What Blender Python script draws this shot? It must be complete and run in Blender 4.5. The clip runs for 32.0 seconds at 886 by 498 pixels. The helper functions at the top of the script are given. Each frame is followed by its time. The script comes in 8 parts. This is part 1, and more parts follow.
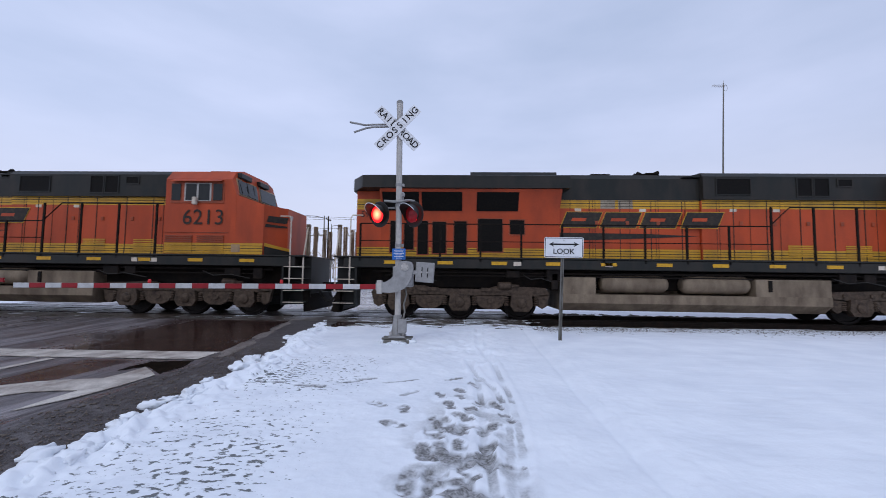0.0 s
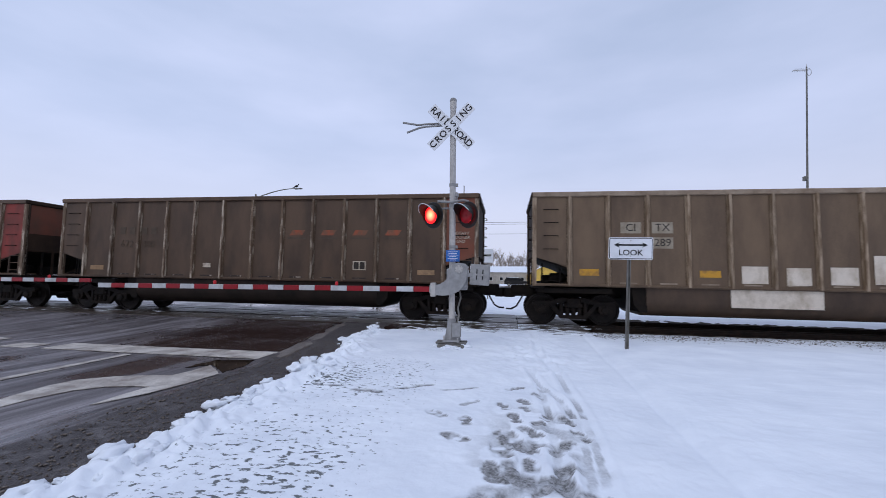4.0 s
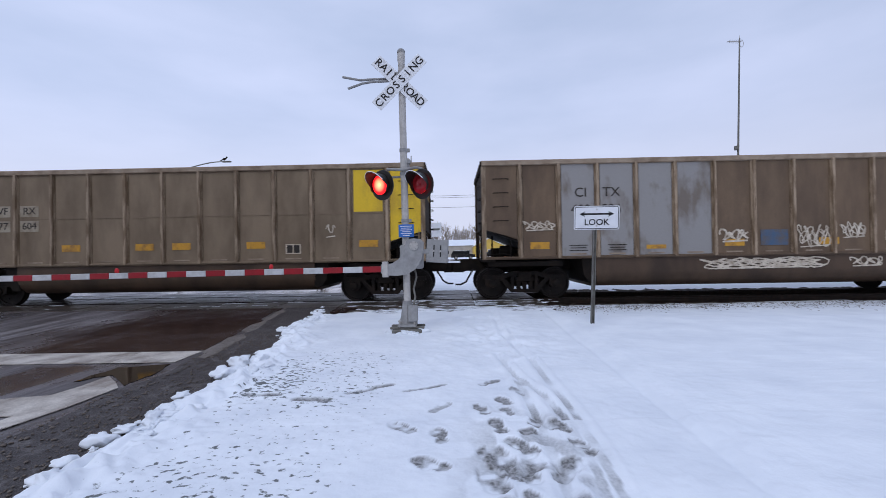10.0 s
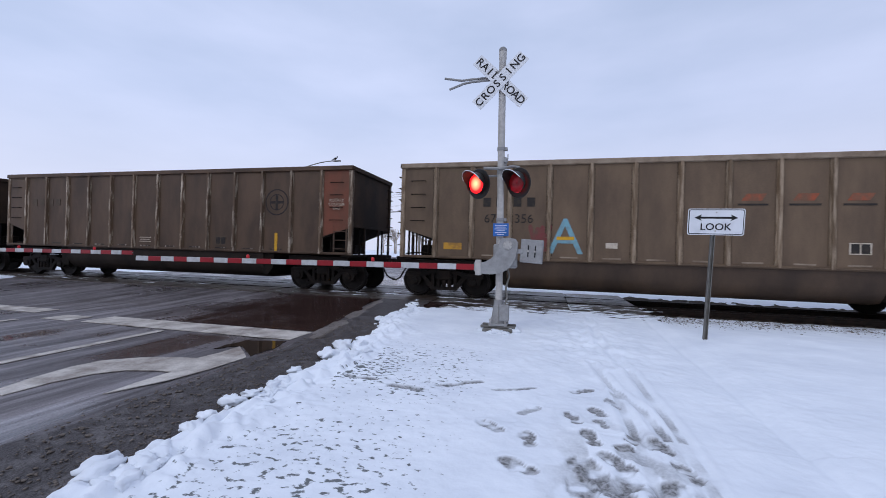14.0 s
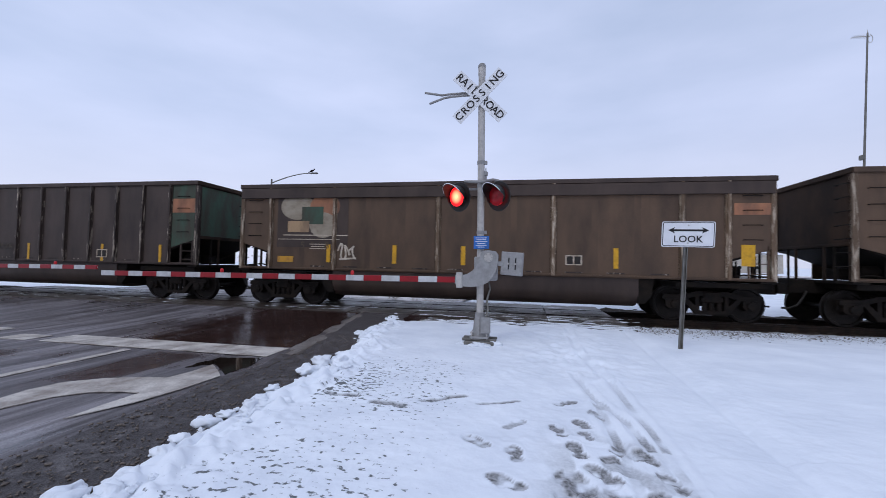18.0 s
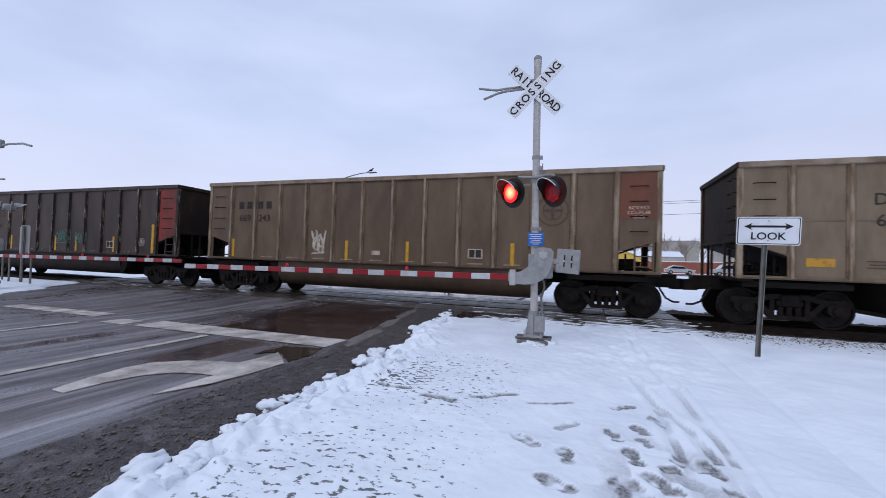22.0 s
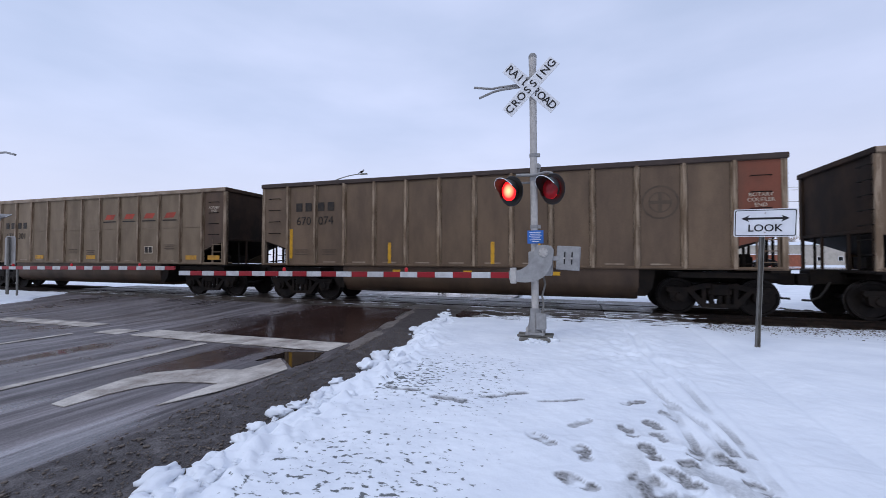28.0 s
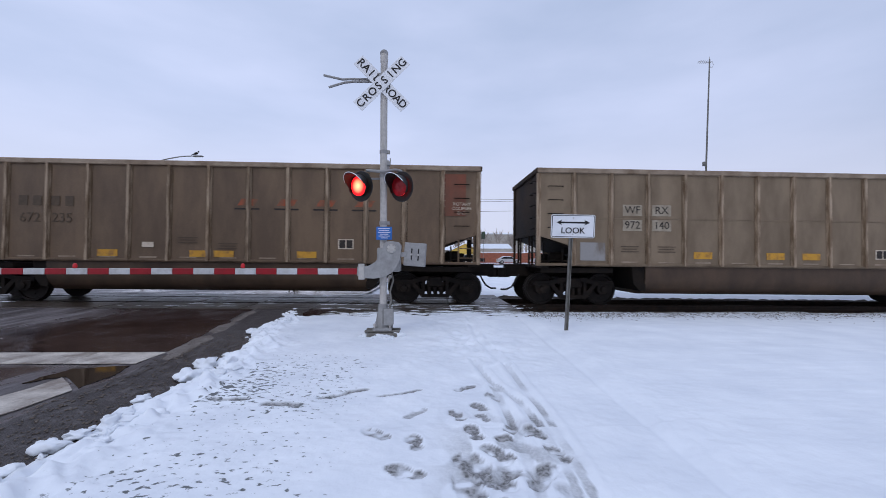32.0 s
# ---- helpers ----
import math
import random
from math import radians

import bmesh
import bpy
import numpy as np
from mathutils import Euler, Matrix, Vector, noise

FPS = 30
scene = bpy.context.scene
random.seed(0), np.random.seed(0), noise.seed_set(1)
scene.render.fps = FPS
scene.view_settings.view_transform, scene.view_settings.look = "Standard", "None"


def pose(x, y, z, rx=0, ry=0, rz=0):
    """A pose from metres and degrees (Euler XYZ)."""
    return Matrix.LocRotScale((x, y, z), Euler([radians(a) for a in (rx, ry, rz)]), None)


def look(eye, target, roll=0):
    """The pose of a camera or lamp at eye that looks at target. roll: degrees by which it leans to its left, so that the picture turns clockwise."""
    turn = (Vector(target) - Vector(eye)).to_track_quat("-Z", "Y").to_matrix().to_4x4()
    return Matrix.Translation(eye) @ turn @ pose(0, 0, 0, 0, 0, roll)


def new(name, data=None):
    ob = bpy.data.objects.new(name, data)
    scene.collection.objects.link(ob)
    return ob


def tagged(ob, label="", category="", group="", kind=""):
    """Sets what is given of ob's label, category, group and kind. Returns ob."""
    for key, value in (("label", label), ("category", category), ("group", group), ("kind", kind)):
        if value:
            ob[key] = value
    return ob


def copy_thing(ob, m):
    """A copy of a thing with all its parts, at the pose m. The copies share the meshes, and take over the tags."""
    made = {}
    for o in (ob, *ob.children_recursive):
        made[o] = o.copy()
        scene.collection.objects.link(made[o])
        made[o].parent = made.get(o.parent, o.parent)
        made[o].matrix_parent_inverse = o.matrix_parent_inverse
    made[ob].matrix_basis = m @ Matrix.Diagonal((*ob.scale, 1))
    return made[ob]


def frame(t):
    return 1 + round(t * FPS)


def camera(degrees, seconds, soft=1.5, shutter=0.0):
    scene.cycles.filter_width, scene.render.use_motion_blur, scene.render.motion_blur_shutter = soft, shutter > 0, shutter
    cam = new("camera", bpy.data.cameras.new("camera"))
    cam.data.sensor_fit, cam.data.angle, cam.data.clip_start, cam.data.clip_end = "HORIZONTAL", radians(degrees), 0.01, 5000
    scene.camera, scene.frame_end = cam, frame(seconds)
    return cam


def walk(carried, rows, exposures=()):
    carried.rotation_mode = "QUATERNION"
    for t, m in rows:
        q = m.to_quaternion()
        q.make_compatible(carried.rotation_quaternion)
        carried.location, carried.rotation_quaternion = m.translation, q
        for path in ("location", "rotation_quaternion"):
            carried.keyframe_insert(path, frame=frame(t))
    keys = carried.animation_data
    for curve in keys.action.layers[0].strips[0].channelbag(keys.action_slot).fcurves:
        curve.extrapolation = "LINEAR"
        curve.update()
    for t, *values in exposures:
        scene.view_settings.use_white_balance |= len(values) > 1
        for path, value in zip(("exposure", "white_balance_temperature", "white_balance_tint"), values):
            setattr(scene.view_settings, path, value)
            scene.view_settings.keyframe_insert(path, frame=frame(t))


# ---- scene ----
import functools

cam = camera(94.8, 32.0, 0.65, 0.1)
PATH = [
    (0, (-0.179, 0.099, 1.334), (-0.255, 2.093, 1.465), 0.2),
    (0.5, (-0.178, 0.093, 1.331), (-0.245, 2.088, 1.465), -0.2),
    (1, (-0.17, 0.111, 1.316), (-0.238, 2.106, 1.45), -0.6),
    (1.5, (-0.15, 0.094, 1.315), (-0.23, 2.088, 1.452), -0.7),
    (2, (-0.182, 0.096, 1.32), (-0.282, 2.088, 1.46), -0.7),
    (2.5, (-0.185, 0.115, 1.327), (-0.327, 2.104, 1.471), -0.4),
    (3, (-0.194, 0.135, 1.316), (-0.384, 2.12, 1.464), -0.1),
    (3.5, (-0.207, 0.194, 1.311), (-0.456, 2.173, 1.458), 0.2),
    (4, (-0.338, 0.359, 1.32), (-0.647, 2.33, 1.465), 0.5),
    (4.5, (-0.456, 0.562, 1.326), (-0.816, 2.524, 1.474), 0.9),
    (6.5, (-0.675, 1.21, 1.359), (-1.0, 3.179, 1.481), 1.1),
    (7, (-0.65, 1.221, 1.372), (-0.946, 3.197, 1.46), 0.6),
    (7.5, (-0.66, 1.213, 1.36), (-0.914, 3.196, 1.423), 0.2),
    (8, (-0.646, 1.202, 1.362), (-0.833, 3.192, 1.404), -0.4),
    (8.5, (-0.633, 1.189, 1.371), (-0.744, 3.186, 1.401), -0.8),
    (9, (-0.615, 1.188, 1.365), (-0.66, 3.187, 1.391), -1.3),
    (9.5, (-0.597, 1.193, 1.367), (-0.618, 3.192, 1.388), -1.5),
    (10, (-0.592, 1.194, 1.369), (-0.637, 3.194, 1.387), -1.5),
    (10.5, (-0.604, 1.199, 1.364), (-0.714, 3.195, 1.381), -1.3),
    (11, (-0.636, 1.175, 1.387), (-0.831, 3.166, 1.396), -1.0),
    (11.5, (-0.657, 1.193, 1.371), (-0.936, 3.173, 1.383), -0.6),
    (12, (-0.678, 1.2, 1.376), (-1.028, 3.169, 1.388), -0.1),
    (12.5, (-0.673, 1.189, 1.381), (-1.096, 3.143, 1.394), 0.4),
    (13, (-0.677, 1.166, 1.386), (-1.16, 3.107, 1.398), 0.7),
    (13.5, (-0.653, 1.163, 1.382), (-1.16, 3.098, 1.393), 1.0),
    (14, (-0.613, 1.165, 1.377), (-1.104, 3.104, 1.388), 1.0),
    (14.5, (-0.588, 1.186, 1.389), (-1.021, 3.138, 1.407), 1.0),
    (16.5, (-0.682, 1.179, 1.382), (-1.02, 3.148, 1.474), 0.5),
    (17, (-0.671, 1.177, 1.385), (-1.024, 3.144, 1.473), 0.5),
    (17.5, (-0.674, 1.168, 1.394), (-1.042, 3.132, 1.473), 0.5),
    (18, (-0.67, 1.168, 1.381), (-1.055, 3.129, 1.455), 0.7),
    (18.5, (-0.68, 1.173, 1.382), (-1.087, 3.13, 1.449), 0.8),
    (19, (-0.709, 1.163, 1.378), (-1.141, 3.115, 1.442), 1.0),
    (19.5, (-0.768, 1.148, 1.365), (-1.235, 3.091, 1.43), 1.1),
    (20, (-0.782, 1.147, 1.367), (-1.292, 3.079, 1.436), 1.2),
    (20.5, (-0.741, 1.179, 1.374), (-1.293, 3.1, 1.45), 1.2),
    (21, (-0.67, 1.199, 1.37), (-1.257, 3.109, 1.448), 1.3),
    (21.5, (-0.63, 1.197, 1.365), (-1.246, 3.098, 1.436), 1.4),
    (22, (-0.626, 1.184, 1.363), (-1.274, 3.075, 1.421), 1.3),
    (22.5, (-0.681, 1.159, 1.363), (-1.35, 3.043, 1.411), 1.1),
    (23, (-0.732, 1.147, 1.365), (-1.403, 3.031, 1.407), 0.4),
    (23.5, (-0.762, 1.141, 1.372), (-1.402, 3.036, 1.41), -0.1),
    (24, (-0.752, 1.157, 1.381), (-1.343, 3.068, 1.413), -0.3),
    (24.5, (-0.709, 1.205, 1.369), (-1.254, 3.129, 1.402), -0.0),
    (25, (-0.637, 1.229, 1.356), (-1.162, 3.158, 1.396), 0.2),
    (25.5, (-0.624, 1.222, 1.367), (-1.143, 3.153, 1.412), 0.4),
    (26, (-0.633, 1.216, 1.372), (-1.173, 3.141, 1.429), 0.3),
    (26.5, (-0.692, 1.195, 1.379), (-1.267, 3.109, 1.444), 0.3),
    (28.5, (-0.771, 1.16, 1.366), (-1.381, 3.064, 1.419), -0.3),
    (29, (-0.689, 1.175, 1.372), (-1.197, 3.109, 1.42), -0.1),
    (29.5, (-0.633, 1.198, 1.363), (-1.01, 3.162, 1.408), 0.1),
    (30, (-0.579, 1.217, 1.361), (-0.814, 3.203, 1.402), 0.2),
    (30.5, (-0.557, 1.225, 1.36), (-0.652, 3.223, 1.398), 0.1),
    (31, (-0.583, 1.244, 1.355), (-0.571, 3.244, 1.393), -0.0),
    (31.5, (-0.624, 1.229, 1.371), (-0.545, 3.227, 1.405), -0.0),
    (32, (-0.626, 1.228, 1.367), (-0.553, 3.226, 1.404), 0.1),
]
walk(cam, [(t, look(eye, target, roll)) for t, eye, target, roll in PATH],
     [(0, -0.03), (3, -0.05), (4.5, -0.05), (7, -0.03), (10, -0.02), (14, -0.01), (20, 0.0), (24, 0.03), (27, 0.03), (29, 0.01), (32, -0.03)])

# ---- world, sun ----
world = bpy.data.worlds.new("overcast")
scene.world = world
world.use_nodes = True
wn = world.node_tree
wn.nodes.clear()
w_out = wn.nodes.new("ShaderNodeOutputWorld")
w_bg = wn.nodes.new("ShaderNodeBackground")
w_sky = wn.nodes.new("ShaderNodeTexSky")
w_sky.sky_type, w_sky.sun_disc = "NISHITA", False
w_sky.sun_elevation, w_sky.sun_rotation = radians(32), radians(200)
w_scale = wn.nodes.new("ShaderNodeVectorMath")
w_scale.operation = "SCALE"
w_scale.inputs["Scale"].default_value = 0.10
w_tc = wn.nodes.new("ShaderNodeTexCoord")
w_map = wn.nodes.new("ShaderNodeMapping")
w_map.inputs["Scale"].default_value = (1.0, 1.0, 3.2)
w_noise = wn.nodes.new("ShaderNodeTexNoise")
w_noise.inputs["Scale"].default_value = 1.6
w_noise.inputs["Detail"].default_value = 5
w_ramp = wn.nodes.new("ShaderNodeValToRGB")
w_ramp.color_ramp.elements[0].position, w_ramp.color_ramp.elements[0].color = 0.30, (0.482, 0.582, 0.828, 1)
w_ramp.color_ramp.elements[1].position, w_ramp.color_ramp.elements[1].color = 0.72, (0.690, 0.770, 1.05, 1)
w_mix = wn.nodes.new("ShaderNodeMix")
w_mix.data_type = "RGBA"
w_mix.inputs["Factor"].default_value = 0.93
wn.links.new(w_tc.outputs["Generated"], w_map.inputs["Vector"])
wn.links.new(w_map.outputs["Vector"], w_noise.inputs["Vector"])
wn.links.new(w_noise.outputs["Fac"], w_ramp.inputs["Fac"])
wn.links.new(w_sky.outputs["Color"], w_scale.inputs[0])
wn.links.new(w_scale.outputs["Vector"], w_mix.inputs[6])
wn.links.new(w_ramp.outputs["Color"], w_mix.inputs[7])
w_sep = wn.nodes.new("ShaderNodeSeparateXYZ")
wn.links.new(w_tc.outputs["Generated"], w_sep.inputs["Vector"])
w_low = wn.nodes.new("ShaderNodeMapRange")
w_low.interpolation_type = "SMOOTHSTEP"
w_low.inputs["From Min"].default_value, w_low.inputs["From Max"].default_value = 0.02, 0.34
w_low.inputs["To Min"].default_value, w_low.inputs["To Max"].default_value = 0.75, 0.0
wn.links.new(w_sep.outputs["Z"], w_low.inputs["Value"])
w_pale = wn.nodes.new("ShaderNodeMix")
w_pale.data_type = "RGBA"
w_pale.inputs[7].default_value = (0.735, 0.760, 0.930, 1)
wn.links.new(w_low.outputs["Result"], w_pale.inputs["Factor"])
wn.links.new(w_mix.outputs[2], w_pale.inputs[6])
w_west = wn.nodes.new("ShaderNodeMapRange")
w_west.inputs["From Min"].default_value, w_west.inputs["From Max"].default_value = -0.8, 0.8
w_west.inputs["To Min"].default_value, w_west.inputs["To Max"].default_value = 1.05, 0.92
wn.links.new(w_sep.outputs["X"], w_west.inputs["Value"])
w_side = wn.nodes.new("ShaderNodeVectorMath")
w_side.operation = "SCALE"
wn.links.new(w_pale.outputs[2], w_side.inputs[0])
wn.links.new(w_west.outputs["Result"], w_side.inputs["Scale"])
wn.links.new(w_side.outputs["Vector"], w_bg.inputs["Color"])
w_bg.inputs["Strength"].default_value = 1.0
wn.links.new(w_bg.outputs["Background"], w_out.inputs["Surface"])

sun_data = bpy.data.lights.new("sun", "SUN")
sun_data.energy, sun_data.angle, sun_data.color = 0.6, radians(25), (0.94, 0.97, 1.0)
sun = new("sun", sun_data)
sun.matrix_world = look((-6, -12, 14), (0, 0, 0))


# ---- materials ----
def material(name, base, rough=0.6, metal=0.0, dirt=None, amount=0.5, scale=3.0, streak=1.0, fine=0.12, bump=0.1, bump_scale=40.0,
             spread=0.0, rough_var=0.1, spec=0.3, warm=1.0, sharp=1.0):
    """Paint, metal or stone: a base colour, blotches of dirt that may run down in streaks, fine grain and relief."""
    tint = (1 + 0.14 * warm, 1.0, 1 - 0.17 * warm)
    base = [c * k for c, k in zip(base, tint)]
    dirt = [c * k for c, k in zip(dirt, tint)] if dirt else None
    m = bpy.data.materials.new(name)
    m.use_nodes = True
    nt = m.node_tree
    n, l = nt.nodes, nt.links
    b = n["Principled BSDF"]
    b.inputs["Metallic"].default_value = metal
    b.inputs["Specular IOR Level"].default_value = spec
    tc, info = n.new("ShaderNodeTexCoord"), n.new("ShaderNodeObjectInfo")
    off = n.new("ShaderNodeVectorMath")
    off.operation = "SCALE"
    off.inputs[0].default_value = (37.0, 11.0, 23.0)
    l.new(info.outputs["Random"], off.inputs["Scale"])
    add = n.new("ShaderNodeVectorMath")
    l.new(tc.outputs["Object"], add.inputs[0])
    l.new(off.outputs["Vector"], add.inputs[1])
    mp = n.new("ShaderNodeMapping")
    mp.inputs["Scale"].default_value = (1, 1, streak)
    l.new(add.outputs["Vector"], mp.inputs["Vector"])
    big = n.new("ShaderNodeTexNoise")
    big.inputs["Scale"].default_value, big.inputs["Detail"].default_value = scale, 6
    big.inputs["Roughness"].default_value = 0.6
    l.new(mp.outputs["Vector"], big.inputs["Vector"])
    small = n.new("ShaderNodeTexNoise")
    small.inputs["Scale"].default_value, small.inputs["Detail"].default_value = bump_scale, 4
    l.new(add.outputs["Vector"], small.inputs["Vector"])
    ramp = n.new("ShaderNodeValToRGB")
    mid, half = 0.74 - 0.40 * amount, (0.12 + 0.05 * amount) * sharp
    ramp.color_ramp.elements[0].position, ramp.color_ramp.elements[1].position = mid - half, mid + half
    l.new(big.outputs["Fac"], ramp.inputs["Fac"])
    mix = n.new("ShaderNodeMix")
    mix.data_type = "RGBA"
    mix.inputs[6].default_value = (*base, 1)
    mix.inputs[7].default_value = (*(dirt or [c * 0.7 for c in base]), 1)
    l.new(ramp.outputs["Color"], mix.inputs["Factor"])
    grain = n.new("ShaderNodeMapRange")
    grain.inputs["From Min"].default_value, grain.inputs["From Max"].default_value = 0.25, 0.75
    grain.inputs["To Min"].default_value, grain.inputs["To Max"].default_value = 1 - fine, 1 + fine
    l.new(small.outputs["Fac"], grain.inputs["Value"])
    tone = n.new("ShaderNodeMapRange")
    tone.inputs["To Min"].default_value, tone.inputs["To Max"].default_value = 1 - spread, 1 + spread
    l.new(info.outputs["Random"], tone.inputs["Value"])
    both = n.new("ShaderNodeMath")
    both.operation = "MULTIPLY"
    l.new(grain.outputs["Result"], both.inputs[0])
    l.new(tone.outputs["Result"], both.inputs[1])
    mul = n.new("ShaderNodeVectorMath")
    mul.operation = "SCALE"
    l.new(mix.outputs[2], mul.inputs[0])
    l.new(both.outputs["Value"], mul.inputs["Scale"])
    l.new(mul.outputs["Vector"], b.inputs["Base Color"])
    rr = n.new("ShaderNodeMapRange")
    rr.inputs["To Min"].default_value, rr.inputs["To Max"].default_value = max(0.02, rough - rough_var), min(1, rough + rough_var)
    l.new(big.outputs["Fac"], rr.inputs["Value"])
    l.new(rr.outputs["Result"], b.inputs["Roughness"])
    if bump:
        bp = n.new("ShaderNodeBump")
        bp.inputs["Strength"].default_value, bp.inputs["Distance"].default_value = bump, 0.02
        l.new(small.outputs["Fac"], bp.inputs["Height"])
        l.new(bp.outputs["Normal"], b.inputs["Normal"])
    return m


def glow(name, core, rim, strength, radius):
    """A lit lens: brighter and yellower in the middle."""
    m = bpy.data.materials.new(name)
    m.use_nodes = True
    n, l = m.node_tree.nodes, m.node_tree.links
    b = n["Principled BSDF"]
    tc = n.new("ShaderNodeTexCoord")
    ln = n.new("ShaderNodeVectorMath")
    ln.operation = "LENGTH"
    l.new(tc.outputs["Object"], ln.inputs[0])
    mr = n.new("ShaderNodeMapRange")
    mr.inputs["From Max"].default_value = radius
    l.new(ln.outputs["Value"], mr.inputs["Value"])
    mix = n.new("ShaderNodeMix")
    mix.data_type = "RGBA"
    mix.inputs[6].default_value, mix.inputs[7].default_value = (*core, 1), (*rim, 1)
    l.new(mr.outputs["Result"], mix.inputs["Factor"])
    l.new(mix.outputs[2], b.inputs["Emission Color"])
    b.inputs["Base Color"].default_value = (*rim, 1)
    b.inputs["Emission Strength"].default_value = strength
    return m


TAN = material("weathered_tan_steel", (0.128, 0.090, 0.057), 0.60, 0, (0.078, 0.053, 0.034), 0.55, 1.6, 0.35, 0.10, 0.15, 45, 0.06, spec=0.5)
BROWN = material("weathered_brown_steel", (0.089, 0.057, 0.036), 0.64, 0, (0.050, 0.032, 0.0215), 0.55, 1.6, 0.35, 0.10, 0.15, 45, 0.06, spec=0.45)
# Near-black base holds the car ends' shade along with soot; blotches are browner.
END_DARK = material("shaded_sooty_end_steel", (0.021, 0.016, 0.0145), 0.75, 0, (0.055, 0.037, 0.028), 0.46, 0.9, 0.7, 0.12, 0.15, 45, spec=0.12)
# Tub of dark and brown cars: shade below the sill is put into the colour.
TUB_DARK = material("shaded_black_tub_steel", (0.026, 0.020, 0.018), 0.75, 0, (0.014, 0.0115, 0.011), 0.5, 1.6, 0.5, 0.12, 0.15, 45, spec=0.2)
DARK = material("sooty_dark_steel", (0.050, 0.0355, 0.031), 0.62, 0, (0.029, 0.0205, 0.0185), 0.5, 1.6, 0.35, 0.10, 0.15, 45, 0.06, spec=0.42)
GREYTAN = material("dusty_grey_tan_steel", (0.188, 0.154, 0.117), 0.7, 0, (0.118, 0.094, 0.069), 0.5, 1.6, 0.35, 0.08, 0.12, 45, 0.05, spec=0.4)
RUBBED = material("rubbed_post_steel", (0.40, 0.37, 0.335), 0.6, 0.1, (0.120, 0.088, 0.064), 0.74, 15.0, 0.11, 0.2, 0.3, 70, 0.2, sharp=0.30)
RUBBED_TAN = material("rubbed_tan_post_steel", (0.290, 0.245, 0.200), 0.6, 0.05, (0.138, 0.103, 0.072), 0.62, 13.0, 0.12, 0.15, 0.25, 70, 0.12, sharp=0.55)
RUBBED_DARK = material("rubbed_dark_post_steel", (0.36, 0.335, 0.31), 0.6, 0.1, (0.036, 0.028, 0.026), 0.84, 17.0, 0.11, 0.2, 0.3, 70, 0.2, sharp=0.28)
# Near-black: sooty or black parts, and shade put into undersides and hollows.
NEAR_BLACK = material("near_black_steel", (0.0075, 0.0065, 0.0065), 0.75, 0, (0.016, 0.013, 0.011), 0.5, 4.0, 1, 0.2, 0.2, 40, spec=0.12)
# Truck and wheel steel this dark has the shade under the cars put in.
TRUCK = material("greasy_shaded_cast_steel", (0.008, 0.0068, 0.0065), 0.65, 0.1, (0.021, 0.016, 0.0135), 0.45, 5.0, 1, 0.2, 0.3, 30, spec=0.15)
LOCO_TRUCK = material("dusty_cast_steel", (0.082, 0.064, 0.053), 0.62, 0.05, (0.030, 0.024, 0.021), 0.48, 9.0, 1, 0.25, 0.4, 30, spec=0.2)
WHEEL = material("worn_wheel_steel", (0.015, 0.0125, 0.012), 0.55, 0.2, (0.007, 0.0062, 0.006), 0.5, 7.0, 1, 0.2, 0.15, 30, spec=0.2)
# Tub of tan cars: the side's brown, darkened for the shade under the body.
TUB_BROWN = material("shaded_dusty_tub_steel", (0.074, 0.051, 0.036), 0.62, 0, (0.040, 0.028, 0.021), 0.55, 1.3, 0.5, 0.10, 0.12, 45, 0.05, spec=0.35)
CHORD_DUST = material("dusty_pale_chord_steel", (0.270, 0.235, 0.200), 0.6, 0, (0.150, 0.115, 0.086), 0.55, 2.5, 1, 0.12, 0.2, 50, 0.05, spec=0.4)
FADED_MARK = material("faded_orange_reflector", (0.46, 0.265, 0.035), 0.6, 0, (0.24, 0.14, 0.05), 0.42, 5.0, 1, 0.12, 0.05, 60, sharp=0.7)
MARK_DUST = material("pale_overspray", (0.185, 0.142, 0.104), 0.7, 0, (0.128, 0.094, 0.064), 0.55, 5.0, 1, 0.1, 0.05, 60)
RED_PAINT = material("faded_red_paint", (0.23, 0.042, 0.038), 0.65, 0, (0.10, 0.04, 0.035), 0.5, 2.0, 0.4, 0.1, 0.1, 45)
BRIGHT_RED = material("orange_red_paint", (0.36, 0.062, 0.042), 0.65, 0, (0.22, 0.05, 0.04), 0.45, 2.0, 0.4, 0.1, 0.1, 45)
RUST_RED = material("rust_red_paint", (0.17, 0.062, 0.042), 0.7, 0, (0.11, 0.06, 0.045), 0.5, 2.0, 0.4, 0.1, 0.1, 45)
YELLOW_END = material("dusty_yellow_paint", (0.42, 0.26, 0.055), 0.65, 0, (0.24, 0.15, 0.05), 0.5, 2.0, 0.4, 0.1, 0.1, 45)
BRIGHT_YELLOW = material("bright_yellow_paint", (0.62, 0.46, 0.03), 0.55, 0, (0.40, 0.28, 0.04), 0.4, 2.0, 0.4, 0.08, 0.1, 45)
MARK_YELLOW = material("yellow_reflector_sheet", (0.55, 0.33, 0.02), 0.5, 0, (0.35, 0.2, 0.03), 0.35, 8.0, 1, 0.1, 0.05, 60)
GREEN_PAINT = material("faded_green_paint", (0.045, 0.095, 0.075), 0.7, 0, (0.05, 0.05, 0.043), 0.6, 2.5, 0.4, 0.1, 0.1, 45)
CREAM_PAINT = material("faded_cream_paint", (0.36, 0.27, 0.18), 0.7, 0, (0.2, 0.15, 0.11), 0.5, 3.0, 0.4, 0.1, 0.1, 45)
SALMON_PAINT = material("faded_salmon_paint", (0.33, 0.16, 0.10), 0.7, 0, (0.17, 0.10, 0.075), 0.5, 3.0, 0.4, 0.1, 0.1, 45)
